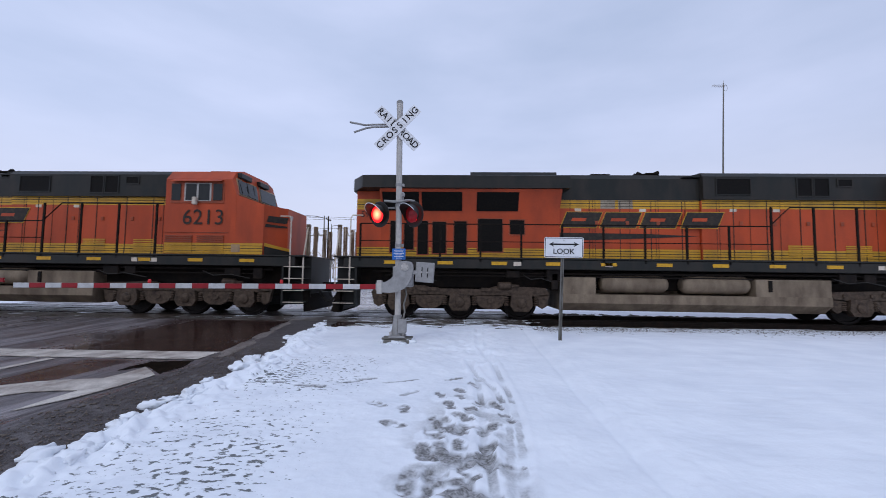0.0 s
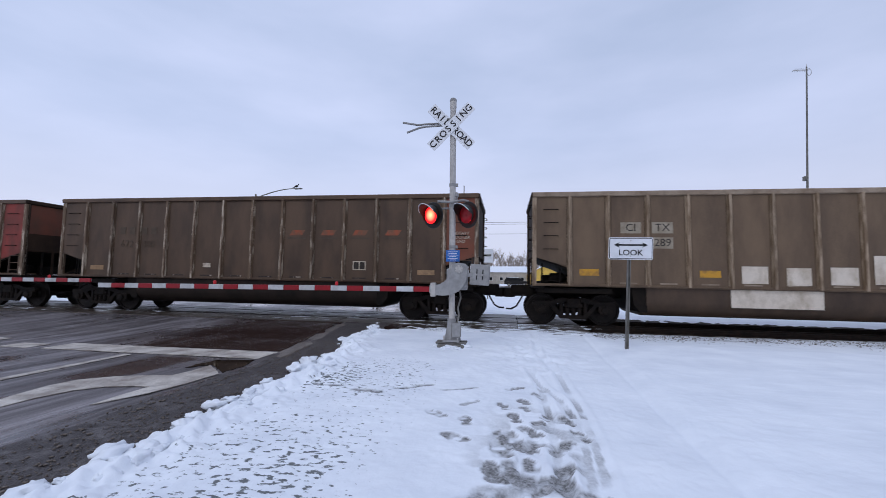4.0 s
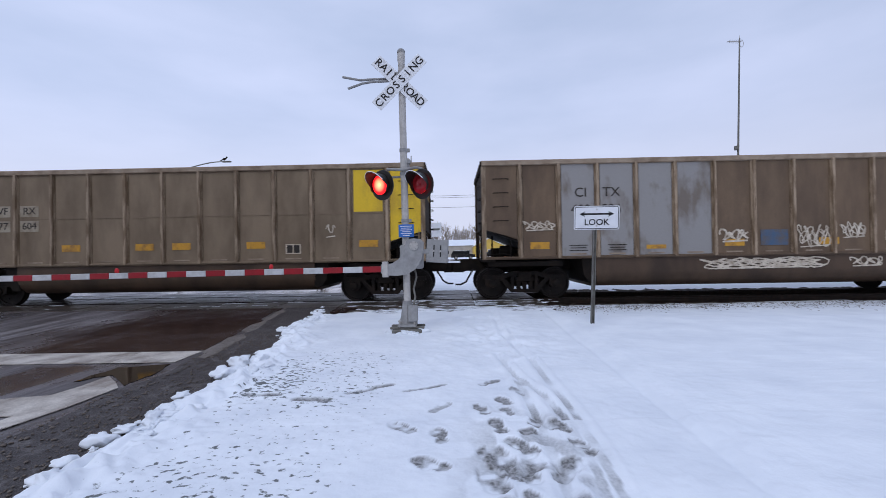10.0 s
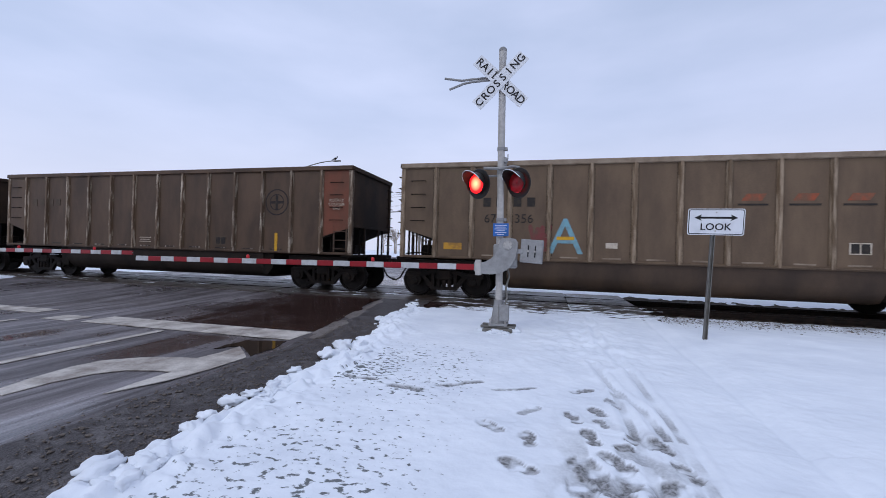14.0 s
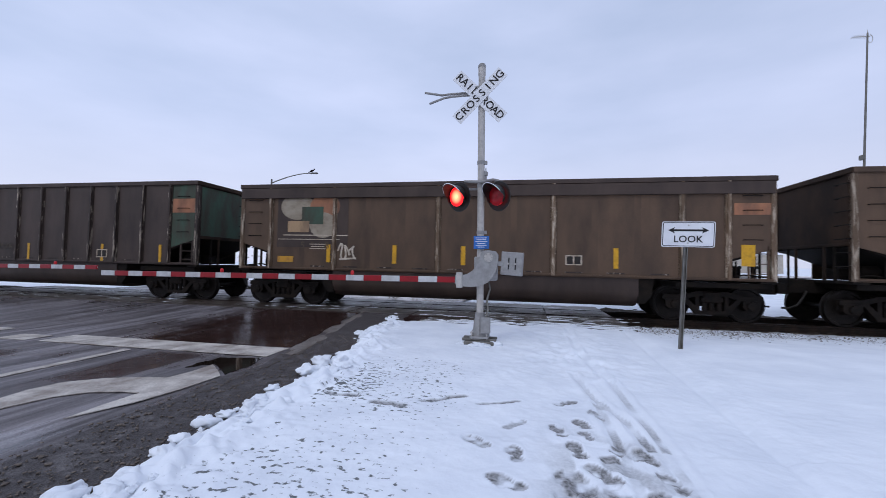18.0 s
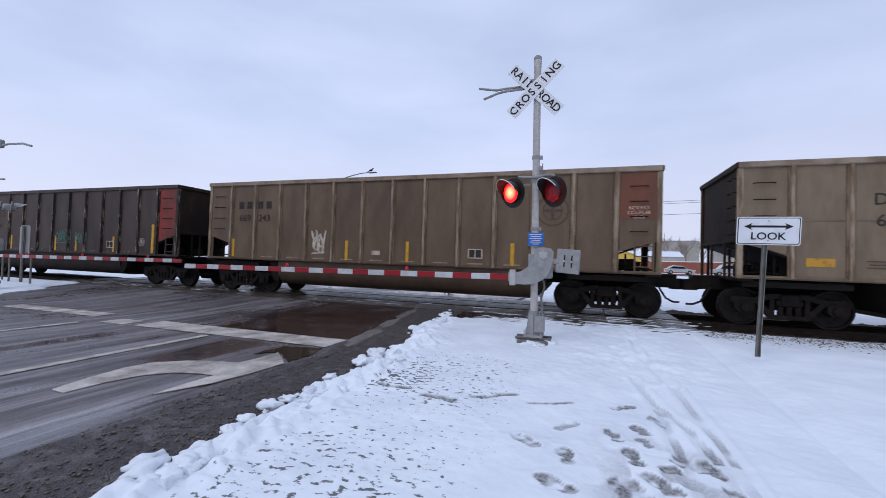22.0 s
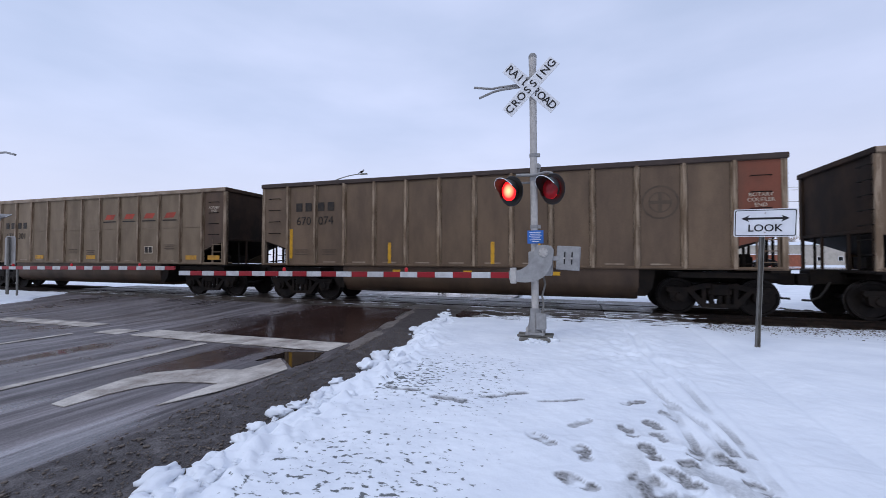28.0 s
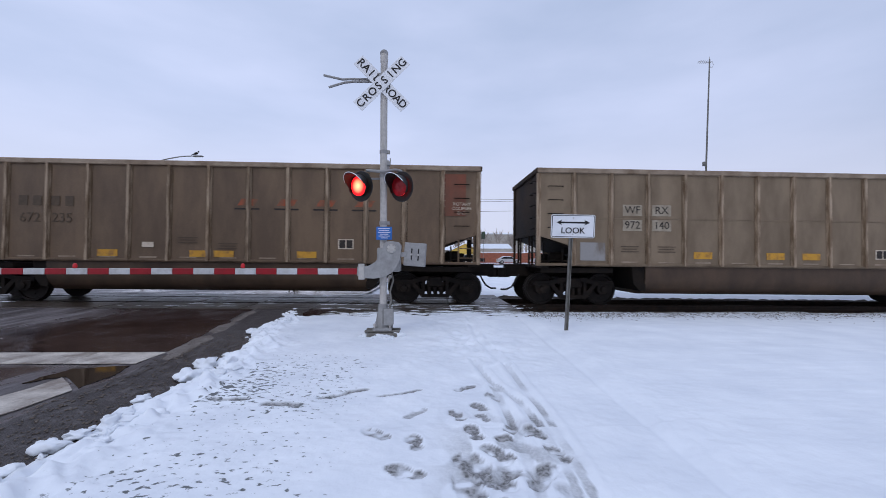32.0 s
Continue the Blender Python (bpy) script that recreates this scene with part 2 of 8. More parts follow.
ALUMINIUM = material("bare_aluminium_sheet", (0.27, 0.265, 0.262), 0.38, 0.35, (0.17, 0.145, 0.125), 0.50, 1.1, 0.45, 0.04, 0.06, 30, sharp=0.35, warm=0.3)
WHITE_PATCH = material("primer_white_paint", (0.56, 0.55, 0.54), 0.6, 0, (0.36, 0.33, 0.29), 0.45, 4.0, 0.6, 0.06, 0.08, 40)
GREY_PATCH = material("grey_stencil_panel", (0.30, 0.29, 0.26), 0.65, 0, (0.2, 0.18, 0.15), 0.5, 4.0, 1, 0.08, 0.08, 40)
STENCIL = material("black_stencil_paint", (0.022, 0.02, 0.02), 0.7, 0, (0.05, 0.042, 0.035), 0.4, 8.0, 1, 0.1, 0.0)
STENCIL_FAINT = material("faint_brown_stencil", (0.06, 0.048, 0.04), 0.75, 0, (0.085, 0.068, 0.054), 0.7, 8.0, 1, 0.1, 0.0)
STENCIL_WHITE = material("white_stencil_paint", (0.50, 0.48, 0.45), 0.7, 0, (0.27, 0.23, 0.19), 0.4, 8.0, 1, 0.1, 0.0)
STENCIL_TAN = material("tan_stencil_paint", (0.30, 0.21, 0.13), 0.7, 0, (0.18, 0.13, 0.09), 0.4, 8.0, 1, 0.1, 0.0)
BLOCK_WHITE = material("worn_white_letter_paint", (0.50, 0.50, 0.49), 0.7, 0, (0.25, 0.23, 0.21), 0.40, 6.0, 1, 0.1, 0.0, warm=0.2)
SWOOSH_RED = material("worn_orange_red_letter", (0.32, 0.075, 0.035), 0.7, 0, (0.15, 0.085, 0.06), 0.75, 5.0, 0.6, 0.1, 0.0)
ORANGE = material("locomotive_orange_enamel", (0.44, 0.076, 0.029), 0.45, 0, (0.27, 0.053, 0.026), 0.5, 1.2, 0.3, 0.08, 0.04, 40, spec=0.22)
ORANGE_DULL = material("dull_orange_enamel", (0.31, 0.070, 0.033), 0.5, 0, (0.17, 0.055, 0.033), 0.5, 1.5, 0.3, 0.06, 0.04, 40)
LOCO_DARK = material("dark_green_roof_enamel", (0.0125, 0.0155, 0.016), 0.5, 0, (0.028, 0.026, 0.025), 0.5, 2.0, 0.4, 0.1, 0.05, 40, spec=0.25)
LOCO_YELLOW = material("locomotive_yellow_stripe", (0.55, 0.33, 0.028), 0.45, 0, (0.36, 0.22, 0.035), 0.45, 2.0, 0.4, 0.08, 0.04, 40)
GRILLE = material("black_grille", (0.0055, 0.0055, 0.006), 0.6, 0.1, (0.012, 0.011, 0.010), 0.4, 20.0, 1, 0.2, 0.2, 80, spec=0.1)
TANK = material("dusty_grey_tank", (0.215, 0.186, 0.152), 0.7, 0, (0.100, 0.082, 0.066), 0.6, 2.2, 0.4, 0.12, 0.1, 40)
GLASS_DARK = material("dark_cab_glass", (0.012, 0.015, 0.018), 0.08, 0, (0.02, 0.022, 0.025), 0.3, 3.0, 1, 0.0, 0.0)
GALV = material("galvanised_steel", (0.46, 0.455, 0.45), 0.5, 0.15, (0.36, 0.355, 0.35), 0.5, 14.0, 1, 0.08, 0.05, 60, warm=0.4)
SIGNAL_GREY = material("signal_grey_paint", (0.30, 0.305, 0.31), 0.55, 0.05, (0.215, 0.215, 0.22), 0.5, 7.0, 1, 0.06, 0.08, 60, warm=0.3)
POST_GREY = material("grey_steel_post", (0.17, 0.185, 0.20), 0.5, 0.4, (0.12, 0.125, 0.13), 0.5, 9.0, 1, 0.08, 0.06, 60)
SIGN_WHITE = material("white_reflective_sheet", (0.74, 0.74, 0.75), 0.4, 0, (0.64, 0.64, 0.65), 0.4, 5.0, 1, 0.02, 0.0, warm=0.0)
SIGN_BLACK = material("black_sign_ink", (0.012, 0.012, 0.014), 0.5, 0, None, 0.3, 5.0, 1, 0.03, 0.0)
SIGN_BLUE = material("blue_sign_sheet", (0.025, 0.13, 0.42), 0.45, 0, (0.03, 0.11, 0.33), 0.4, 5.0, 1, 0.02, 0.0, warm=0.0)
HOOD_BLACK = material("black_lamp_hood", (0.010, 0.010, 0.010), 0.4, 0, (0.016, 0.016, 0.0165), 0.5, 6.0, 1, 0.1, 0.05, 60)
ARM_WHITE = material("white_gate_sheet", (0.56, 0.56, 0.56), 0.45, 0, (0.42, 0.41, 0.40), 0.45, 6.0, 1, 0.05, 0.03, 60, warm=0.0)
ARM_RED = material("red_gate_sheet", (0.26, 0.010, 0.020), 0.4, 0, (0.19, 0.012, 0.018), 0.4, 6.0, 1, 0.03, 0.03, 60)
LENS_DARK = material("unlit_red_lens", (0.34, 0.012, 0.022), 0.2, 0, (0.20, 0.008, 0.012), 0.4, 8.0, 1, 0.05, 0.0)
LENS_LIT = glow("lit_red_lens", (1.0, 0.62, 0.30), (0.80, 0.008, 0.012), 2.0, 0.155)
ARM_LAMP = glow("lit_arm_lamp", (0.8, 0.05, 0.05), (0.5, 0.01, 0.015), 0.08, 0.06)
RUBBER = material("black_rubber", (0.015, 0.015, 0.015), 0.6, 0, (0.03, 0.028, 0.027), 0.5, 9.0, 1, 0.1, 0.1, 40)
WOOD_TIE = material("creosoted_tie_wood", (0.022, 0.018, 0.015), 0.85, 0, (0.045, 0.038, 0.032), 0.5, 5.0, 1, 0.25, 0.4, 30, spec=0.15)
SLUSH = material("trodden_grey_slush", (0.34, 0.33, 0.33), 0.4, 0, (0.13, 0.12, 0.118), 0.62, 16.0, 1, 0.3, 0.7, 60, 0.05, 0.2, warm=0.2)
CONCRETE = material("damp_concrete", (0.25, 0.225, 0.195), 0.55, 0, (0.15, 0.135, 0.12), 0.55, 3.0, 1, 0.22, 0.35, 50, 0.05, 0.2)
PANEL_WET = material("wet_crossing_panel", (0.038, 0.031, 0.028), 0.38, 0, (0.075, 0.066, 0.062), 0.42, 2.0, 1, 0.2, 0.3, 40, 0.2, 0.25)
BALLAST = material("dark_ballast_stone", (0.024, 0.020, 0.018), 0.85, 0, (0.065, 0.058, 0.053), 0.4, 12.0, 1, 0.3, 0.9, 26, 0.2, spec=0.15)
ROAD_PAINT = material("worn_road_paint", (0.56, 0.54, 0.51), 0.55, 0, (0.24, 0.21, 0.19), 0.55, 2.6, 1, 0.16, 0.2, 50, 0.03, 0.25, warm=0.4)
BRICK_RED = material("red_brick_wall", (0.27, 0.10, 0.07), 0.85, 0, (0.19, 0.08, 0.06), 0.5, 2.0, 1, 0.2, 0.1, 60)
SIDING = material("pale_siding", (0.42, 0.43, 0.44), 0.7, 0, (0.33, 0.34, 0.35), 0.5, 1.0, 1, 0.05, 0.05, 30)
GABLE_YELLOW = material("yellow_gable_paint", (0.60, 0.45, 0.10), 0.7, 0, (0.48, 0.36, 0.1), 0.5, 1.0, 1, 0.05, 0.05, 30)
CAR_DARK = material("dark_car_enamel", (0.02, 0.022, 0.026), 0.25, 0.2, (0.035, 0.035, 0.037), 0.4, 3.0, 1, 0.03, 0.0)
CAR_RED = material("dark_red_car_enamel", (0.08, 0.022, 0.022), 0.25, 0.2, (0.06, 0.03, 0.03), 0.4, 3.0, 1, 0.03, 0.0)
CAR_WHITE = material("white_car_enamel", (0.6, 0.6, 0.62), 0.25, 0.0, (0.45, 0.44, 0.43), 0.4, 3.0, 1, 0.03, 0.0, warm=0.0)
SIGN_GREEN = material("traffic_signal_green_black", (0.015, 0.02, 0.018), 0.5, 0, None, 0.3, 5.0, 1, 0.03, 0.0)
SPRAY_WHITE = material("white_spray_paint", (0.55, 0.55, 0.53), 0.7, 0, (0.30, 0.27, 0.24), 0.5, 6.0, 1, 0.1, 0.0)
SPRAY_BLUE = material("pale_blue_spray_paint", (0.16, 0.36, 0.50), 0.7, 0, (0.16, 0.25, 0.31), 0.4, 6.0, 1, 0.1, 0.0)
SPRAY_FADED = material("faded_blue_spray_paint", (0.055, 0.105, 0.21), 0.7, 0, (0.10, 0.095, 0.10), 0.55, 4.0, 1, 0.1, 0.0)
SPRAY_TEAL = material("teal_spray_paint", (0.055, 0.16, 0.15), 0.7, 0, (0.09, 0.14, 0.13), 0.5, 6.0, 1, 0.1, 0.0)
SPRAY_DARK = material("dark_spray_paint", (0.035, 0.036, 0.042), 0.7, 0, (0.08, 0.07, 0.06), 0.6, 6.0, 1, 0.1, 0.0)
SPRAY_RED = material("dark_red_spray_paint", (0.16, 0.045, 0.05), 0.7, 0, (0.12, 0.07, 0.06), 0.5, 6.0, 1, 0.1, 0.0)


def snow_material():
    m = bpy.data.materials.new("fresh_snow")
    m.use_nodes = True
    n, l = m.node_tree.nodes, m.node_tree.links
    b = n["Principled BSDF"]
    b.inputs["Roughness"].default_value = 0.7
    b.inputs["Specular IOR Level"].default_value = 0.25
    tc = n.new("ShaderNodeTexCoord")
    a, c = n.new("ShaderNodeTexNoise"), n.new("ShaderNodeTexNoise")
    a.inputs["Scale"].default_value, a.inputs["Detail"].default_value = 1.6, 8
    c.inputs["Scale"].default_value, c.inputs["Detail"].default_value = 26, 6
    l.new(tc.outputs["Object"], a.inputs["Vector"])
    l.new(tc.outputs["Object"], c.inputs["Vector"])
    r = n.new("ShaderNodeValToRGB")
    r.color_ramp.elements[0].position, r.color_ramp.elements[0].color = 0.3, (0.765, 0.795, 0.84, 1)
    r.color_ramp.elements[1].position, r.color_ramp.elements[1].color = 0.7, (0.88, 0.905, 0.935, 1)
    l.new(a.outputs["Fac"], r.inputs["Fac"])
    thin, mott = n.new("ShaderNodeAttribute"), n.new("ShaderNodeTexNoise")
    thin.attribute_name = "thin"
    mott.inputs["Scale"].default_value, mott.inputs["Detail"].default_value = 38, 5
    l.new(tc.outputs["Object"], mott.inputs["Vector"])
    slush = n.new("ShaderNodeValToRGB")
    slush.color_ramp.elements[0].position, slush.color_ramp.elements[0].color = 0.34, (0.13, 0.127, 0.124, 1)
    slush.color_ramp.elements[1].position, slush.color_ramp.elements[1].color = 0.66, (0.40, 0.395, 0.395, 1)
    l.new(mott.outputs["Fac"], slush.inputs["Fac"])
    lay = n.new("ShaderNodeMix")
    lay.data_type = "RGBA"
    l.new(thin.outputs["Fac"], lay.inputs["Factor"])
    l.new(r.outputs["Color"], lay.inputs[6])
    l.new(slush.outputs["Color"], lay.inputs[7])
    # drip pits: crisp irregular holes down to the grey slush, where the crust is pitted
    pits, spread, holes = n.new("ShaderNodeAttribute"), n.new("ShaderNodeMapping"), n.new("ShaderNodeTexNoise")
    pits.attribute_name = "pits"
    spread.inputs["Scale"].default_value = (13, 20, 13)
    holes.inputs["Scale"].default_value, holes.inputs["Detail"].default_value, holes.inputs["Roughness"].default_value = 1.0, 3.0, 0.55
    l.new(tc.outputs["Object"], spread.inputs["Vector"])
    l.new(spread.outputs["Vector"], holes.inputs["Vector"])
    level = n.new("ShaderNodeMapRange")
    level.inputs["To Min"].default_value, level.inputs["To Max"].default_value = 0.70, 0.50
    l.new(pits.outputs["Fac"], level.inputs["Value"])
    over = n.new("ShaderNodeMath")
    over.operation = "SUBTRACT"
    l.new(holes.outputs["Fac"], over.inputs[0])
    l.new(level.outputs["Result"], over.inputs[1])
    hole = n.new("ShaderNodeMath")
    hole.operation, hole.use_clamp = "MULTIPLY", True
    hole.inputs[1].default_value = 16.0
    l.new(over.outputs["Value"], hole.inputs[0])
    pitted = n.new("ShaderNodeMix")
    pitted.data_type = "RGBA"
    pitted.inputs[7].default_value = (0.155, 0.165, 0.165, 1)
    shown = n.new("ShaderNodeMath")
    shown.operation, shown.use_clamp = "MULTIPLY", True
    shown.inputs[1].default_value = 5.0
    l.new(pits.outputs["Fac"], shown.inputs[0])
    open_pit = n.new("ShaderNodeMath")
    open_pit.operation = "MULTIPLY"
    l.new(hole.outputs["Value"], open_pit.inputs[0])
    l.new(shown.outputs["Value"], open_pit.inputs[1])
    l.new(open_pit.outputs["Value"], pitted.inputs["Factor"])
    l.new(lay.outputs[2], pitted.inputs[6])
    l.new(pitted.outputs[2], b.inputs["Base Color"])
    relief = n.new("ShaderNodeMath")
    relief.operation = "MULTIPLY_ADD"
    relief.inputs[1].default_value = -1.2
    l.new(open_pit.outputs["Value"], relief.inputs[0])
    l.new(c.outputs["Fac"], relief.inputs[2])
    bp = n.new("ShaderNodeBump")
    bp.inputs["Strength"].default_value, bp.inputs["Distance"].default_value = 0.30, 0.015
    l.new(relief.outputs["Value"], bp.inputs["Height"])
    l.new(bp.outputs["Normal"], b.inputs["Normal"])
    return m


def asphalt_material():
    """Wet asphalt with slush streaks that follow the traffic, and shallow water lying in the hollows."""
    m = bpy.data.materials.new("wet_asphalt")
    m.use_nodes = True
    n, l = m.node_tree.nodes, m.node_tree.links
    b = n["Principled BSDF"]
    tc = n.new("ShaderNodeTexCoord")

    def noise_at(scale, size, detail, source=None):
        mp = n.new("ShaderNodeMapping")
        mp.inputs["Scale"].default_value = scale
        l.new(tc.outputs["Object"], mp.inputs["Vector"])
        t = n.new("ShaderNodeTexNoise")
        t.inputs["Scale"].default_value, t.inputs["Detail"].default_value, t.inputs["Roughness"].default_value = size, detail, 0.62
        l.new(mp.outputs["Vector"], t.inputs["Vector"])
        return t

    def calc(op, x, y, clamp=False):
        k = n.new("ShaderNodeMath")
        k.operation, k.use_clamp = op, clamp
        for i, v in enumerate((x, y)):
            if isinstance(v, float):
                k.inputs[i].default_value = v
            else:
                l.new(v, k.inputs[i])
        return k.outputs[0]
    lane, fine = noise_at((2.6, 0.22, 1), 1.0, 6), noise_at((9.0, 0.45, 1), 1.0, 7)
    patch, grit = noise_at((1, 1, 1), 0.45, 5), noise_at((1, 1, 1), 60, 5)
    streaks = calc("ADD", calc("MULTIPLY", lane.outputs["Fac"], 0.55), calc("MULTIPLY", fine.outputs["Fac"], 0.45))
    r = n.new("ShaderNodeValToRGB")
    e = r.color_ramp.elements
    e[0].position, e[0].color = 0.40, (0.050, 0.040, 0.039, 1)
    e[1].position, e[1].color = 0.60, (0.255, 0.228, 0.230, 1)
    half = e.new(0.49)
    half.color = (0.118, 0.102, 0.102, 1)
    l.new(streaks, r.inputs["Fac"])
    # the soaked stretch before the rails
    sep = n.new("ShaderNodeSeparateXYZ")
    l.new(tc.outputs["Object"], sep.inputs["Vector"])
    ragged = calc("MULTIPLY", streaks, 5.0)
    west = calc("MULTIPLY", calc("SUBTRACT", calc("ADD", sep.outputs["X"], 11.6), ragged), 0.55, True)
    south = calc("MULTIPLY", calc("ADD", sep.outputs["Y"], -7.40), 7.0, True)
    slick = calc("MULTIPLY", west, south)
    # a brown wet streak that the wheels have drawn out before the stop line
    lane_gap = calc("ABSOLUTE", calc("ADD", sep.outputs["X"], 5.95), 0.0)
    drawn = calc("MULTIPLY", calc("SUBTRACT", calc("MULTIPLY", fine.outputs["Fac"], 1.1), lane_gap), 5.0, True)
    drawn = calc("MULTIPLY", drawn, calc("MULTIPLY", calc("ADD", sep.outputs["Y"], -4.4), 1.2, True))
    drawn = calc("MULTIPLY", drawn, calc("MULTIPLY", calc("SUBTRACT", 6.9, sep.outputs["Y"]), 4.0, True))
    soak = calc("MAXIMUM", slick, calc("MULTIPLY", drawn, 0.85))

    def film(x, half_width, y_end, slope):
        """Water lying in a wheel rut, with edges frayed along the lane."""
        off = calc("ABSOLUTE", calc("ADD", calc("ADD", sep.outputs["X"], -x), calc("MULTIPLY", sep.outputs["Y"], slope)), 0.0)
        side = calc("MULTIPLY", calc("SUBTRACT", calc("ADD", calc("MULTIPLY", streaks, 0.9), half_width - 0.45), off), 9.0, True)
        return calc("MULTIPLY", side, calc("MULTIPLY", calc("SUBTRACT", calc("ADD", calc("MULTIPLY", fine.outputs["Fac"], 1.4), y_end - 0.7), sep.outputs["Y"]), 3.0, True))
    pool = calc("MAXIMUM", film(-4.78, 0.27, 4.15, -0.05), film(-6.85, 0.17, 4.5, -0.20))
    pool = calc("MAXIMUM", pool, film(-8.6, 0.25, 6.4, 0.0))
    wet = n.new("ShaderNodeMix")
    wet.data_type = "RGBA"
    wet.inputs[7].default_value = (0.042, 0.022, 0.018, 1)
    l.new(soak, wet.inputs["Factor"])
    l.new(r.outputs["Color"], wet.inputs[6])
    g = n.new("ShaderNodeMapRange")
    g.inputs["From Min"].default_value, g.inputs["From Max"].default_value = 0.3, 0.7
    g.inputs["To Min"].default_value, g.inputs["To Max"].default_value = 0.7, 1.3
    l.new(grit.outputs["Fac"], g.inputs["Value"])
    sc = n.new("ShaderNodeVectorMath")
    sc.operation = "SCALE"
    l.new(wet.outputs[2], sc.inputs[0])
    l.new(g.outputs["Result"], sc.inputs["Scale"])
    l.new(sc.outputs["Vector"], b.inputs["Base Color"])
    w = n.new("ShaderNodeMapRange")
    w.inputs["From Min"].default_value, w.inputs["From Max"].default_value = 0.36, 0.58
    w.inputs["To Min"].default_value, w.inputs["To Max"].default_value = 0.16, 0.60
    l.new(patch.outputs["Fac"], w.inputs["Value"])
    l.new(calc("MULTIPLY", calc("MULTIPLY", w.outputs["Result"], calc("SUBTRACT", 1.0, calc("MULTIPLY", pool, 0.75))), calc("SUBTRACT", 1.0, calc("MULTIPLY", soak, 0.62))), b.inputs["Roughness"])
    bs = n.new("ShaderNodeMapRange")
    bs.inputs["From Min"].default_value, bs.inputs["From Max"].default_value = 0.40, 0.55
    bs.inputs["To Min"].default_value, bs.inputs["To Max"].default_value = 0.03, 0.5
    l.new(patch.outputs["Fac"], bs.inputs["Value"])
    bp = n.new("ShaderNodeBump")
    bp.inputs["Distance"].default_value = 0.01
    l.new(calc("MULTIPLY", bs.outputs["Result"], calc("SUBTRACT", 1.0, calc("MULTIPLY", calc("MAXIMUM", pool, soak), 0.85))), bp.inputs["Strength"])
    l.new(grit.outputs["Fac"], bp.inputs["Height"])
    l.new(bp.outputs["Normal"], b.inputs["Normal"])
    return m


SNOW = snow_material()
ASPHALT = asphalt_material()


# ---- mesh helpers ----
def box(bm, a, b, bevel=0.0):
    x0, y0, z0 = a
    x1, y1, z1 = b
    v = [bm.verts.new(p) for p in ((x0, y0, z0), (x1, y0, z0), (x1, y1, z0), (x0, y1, z0), (x0, y0, z1), (x1, y0, z1), (x1, y1, z1), (x0, y1, z1))]
    f = [bm.faces.new([v[i] for i in q]) for q in ((0, 3, 2, 1), (4, 5, 6, 7), (0, 1, 5, 4), (1, 2, 6, 5), (2, 3, 7, 6), (3, 0, 4, 7))]
    if bevel:
        edges = list({e for q in f for e in q.edges})
        bmesh.ops.bevel(bm, geom=edges, offset=bevel, segments=1, affect="EDGES")
    return bm


def prism(bm, poly, axis, a, b):
    """A polygon of (u, v) drawn across an axis, between a and b. x: (y, z); y: (x, z); z: (x, y)."""
    def put(u, v, w):
        return {"x": (w, u, v), "y": (u, w, v), "z": (u, v, w)}[axis]
    lo = [bm.verts.new(put(u, v, a)) for u, v in poly]
    hi = [bm.verts.new(put(u, v, b)) for u, v in poly]
    n = len(poly)
    faces = [bm.faces.new(lo), bm.faces.new(hi)] + [bm.faces.new((lo[i], lo[(i + 1) % n], hi[(i + 1) % n], hi[i])) for i in range(n)]
    bmesh.ops.recalc_face_normals(bm, faces=faces)
    return bm


def tube(bm, points, r, n=8, r_end=None):
    pts = [Vector(p) for p in points]
    rings, count = [], len(pts)
    for i, p in enumerate(pts):
        d = (pts[min(i + 1, count - 1)] - pts[max(i - 1, 0)]).normalized()
        side = d.cross(Vector((0, 0, 1)) if abs(d.z) < 0.9 else Vector((0, 1, 0))).normalized()
        up = side.cross(d)
        rad = r if r_end is None else r + (r_end - r) * i / max(1, count - 1)
        rings.append([bm.verts.new(p + rad * (math.cos(2 * math.pi * k / n) * side + math.sin(2 * math.pi * k / n) * up)) for k in range(n)])
    faces = []
    for a, b in zip(rings, rings[1:]):
        faces += [bm.faces.new((a[k], a[(k + 1) % n], b[(k + 1) % n], b[k])) for k in range(n)]
    faces += [bm.faces.new(rings[0]), bm.faces.new(rings[-1])]
    bmesh.ops.recalc_face_normals(bm, faces=faces)
    return bm


def lathe(bm, profile, axis="y", n=24, centre=(0, 0, 0)):
    """Profile of (along, radius) turned round an axis through centre."""
    rings = []
    for w, r in profile:
        ring = []
        for k in range(n):
            c, s = r * math.cos(2 * math.pi * k / n), r * math.sin(2 * math.pi * k / n)
            p = {"x": (w, c, s), "y": (c, w, s), "z": (c, s, w)}[axis]
            ring.append(bm.verts.new(Vector(p) + Vector(centre)))
        rings.append(ring)
    faces = []
    for a, b in zip(rings, rings[1:]):
        faces += [bm.faces.new((a[k], a[(k + 1) % n], b[(k + 1) % n], b[k])) for k in range(n)]
    faces += [bm.faces.new(rings[0]), bm.faces.new(rings[-1])]
    bmesh.ops.recalc_face_normals(bm, faces=faces)
    return bm


def mesh_of(name, bm):
    me = bpy.data.meshes.new(name)
    bm.to_mesh(me)
    bm.free()
    if len(me.polygons):
        me.polygons.foreach_set("use_smooth", [True] * len(me.polygons))
        me.set_sharp_from_angle(angle=radians(35))
    return me


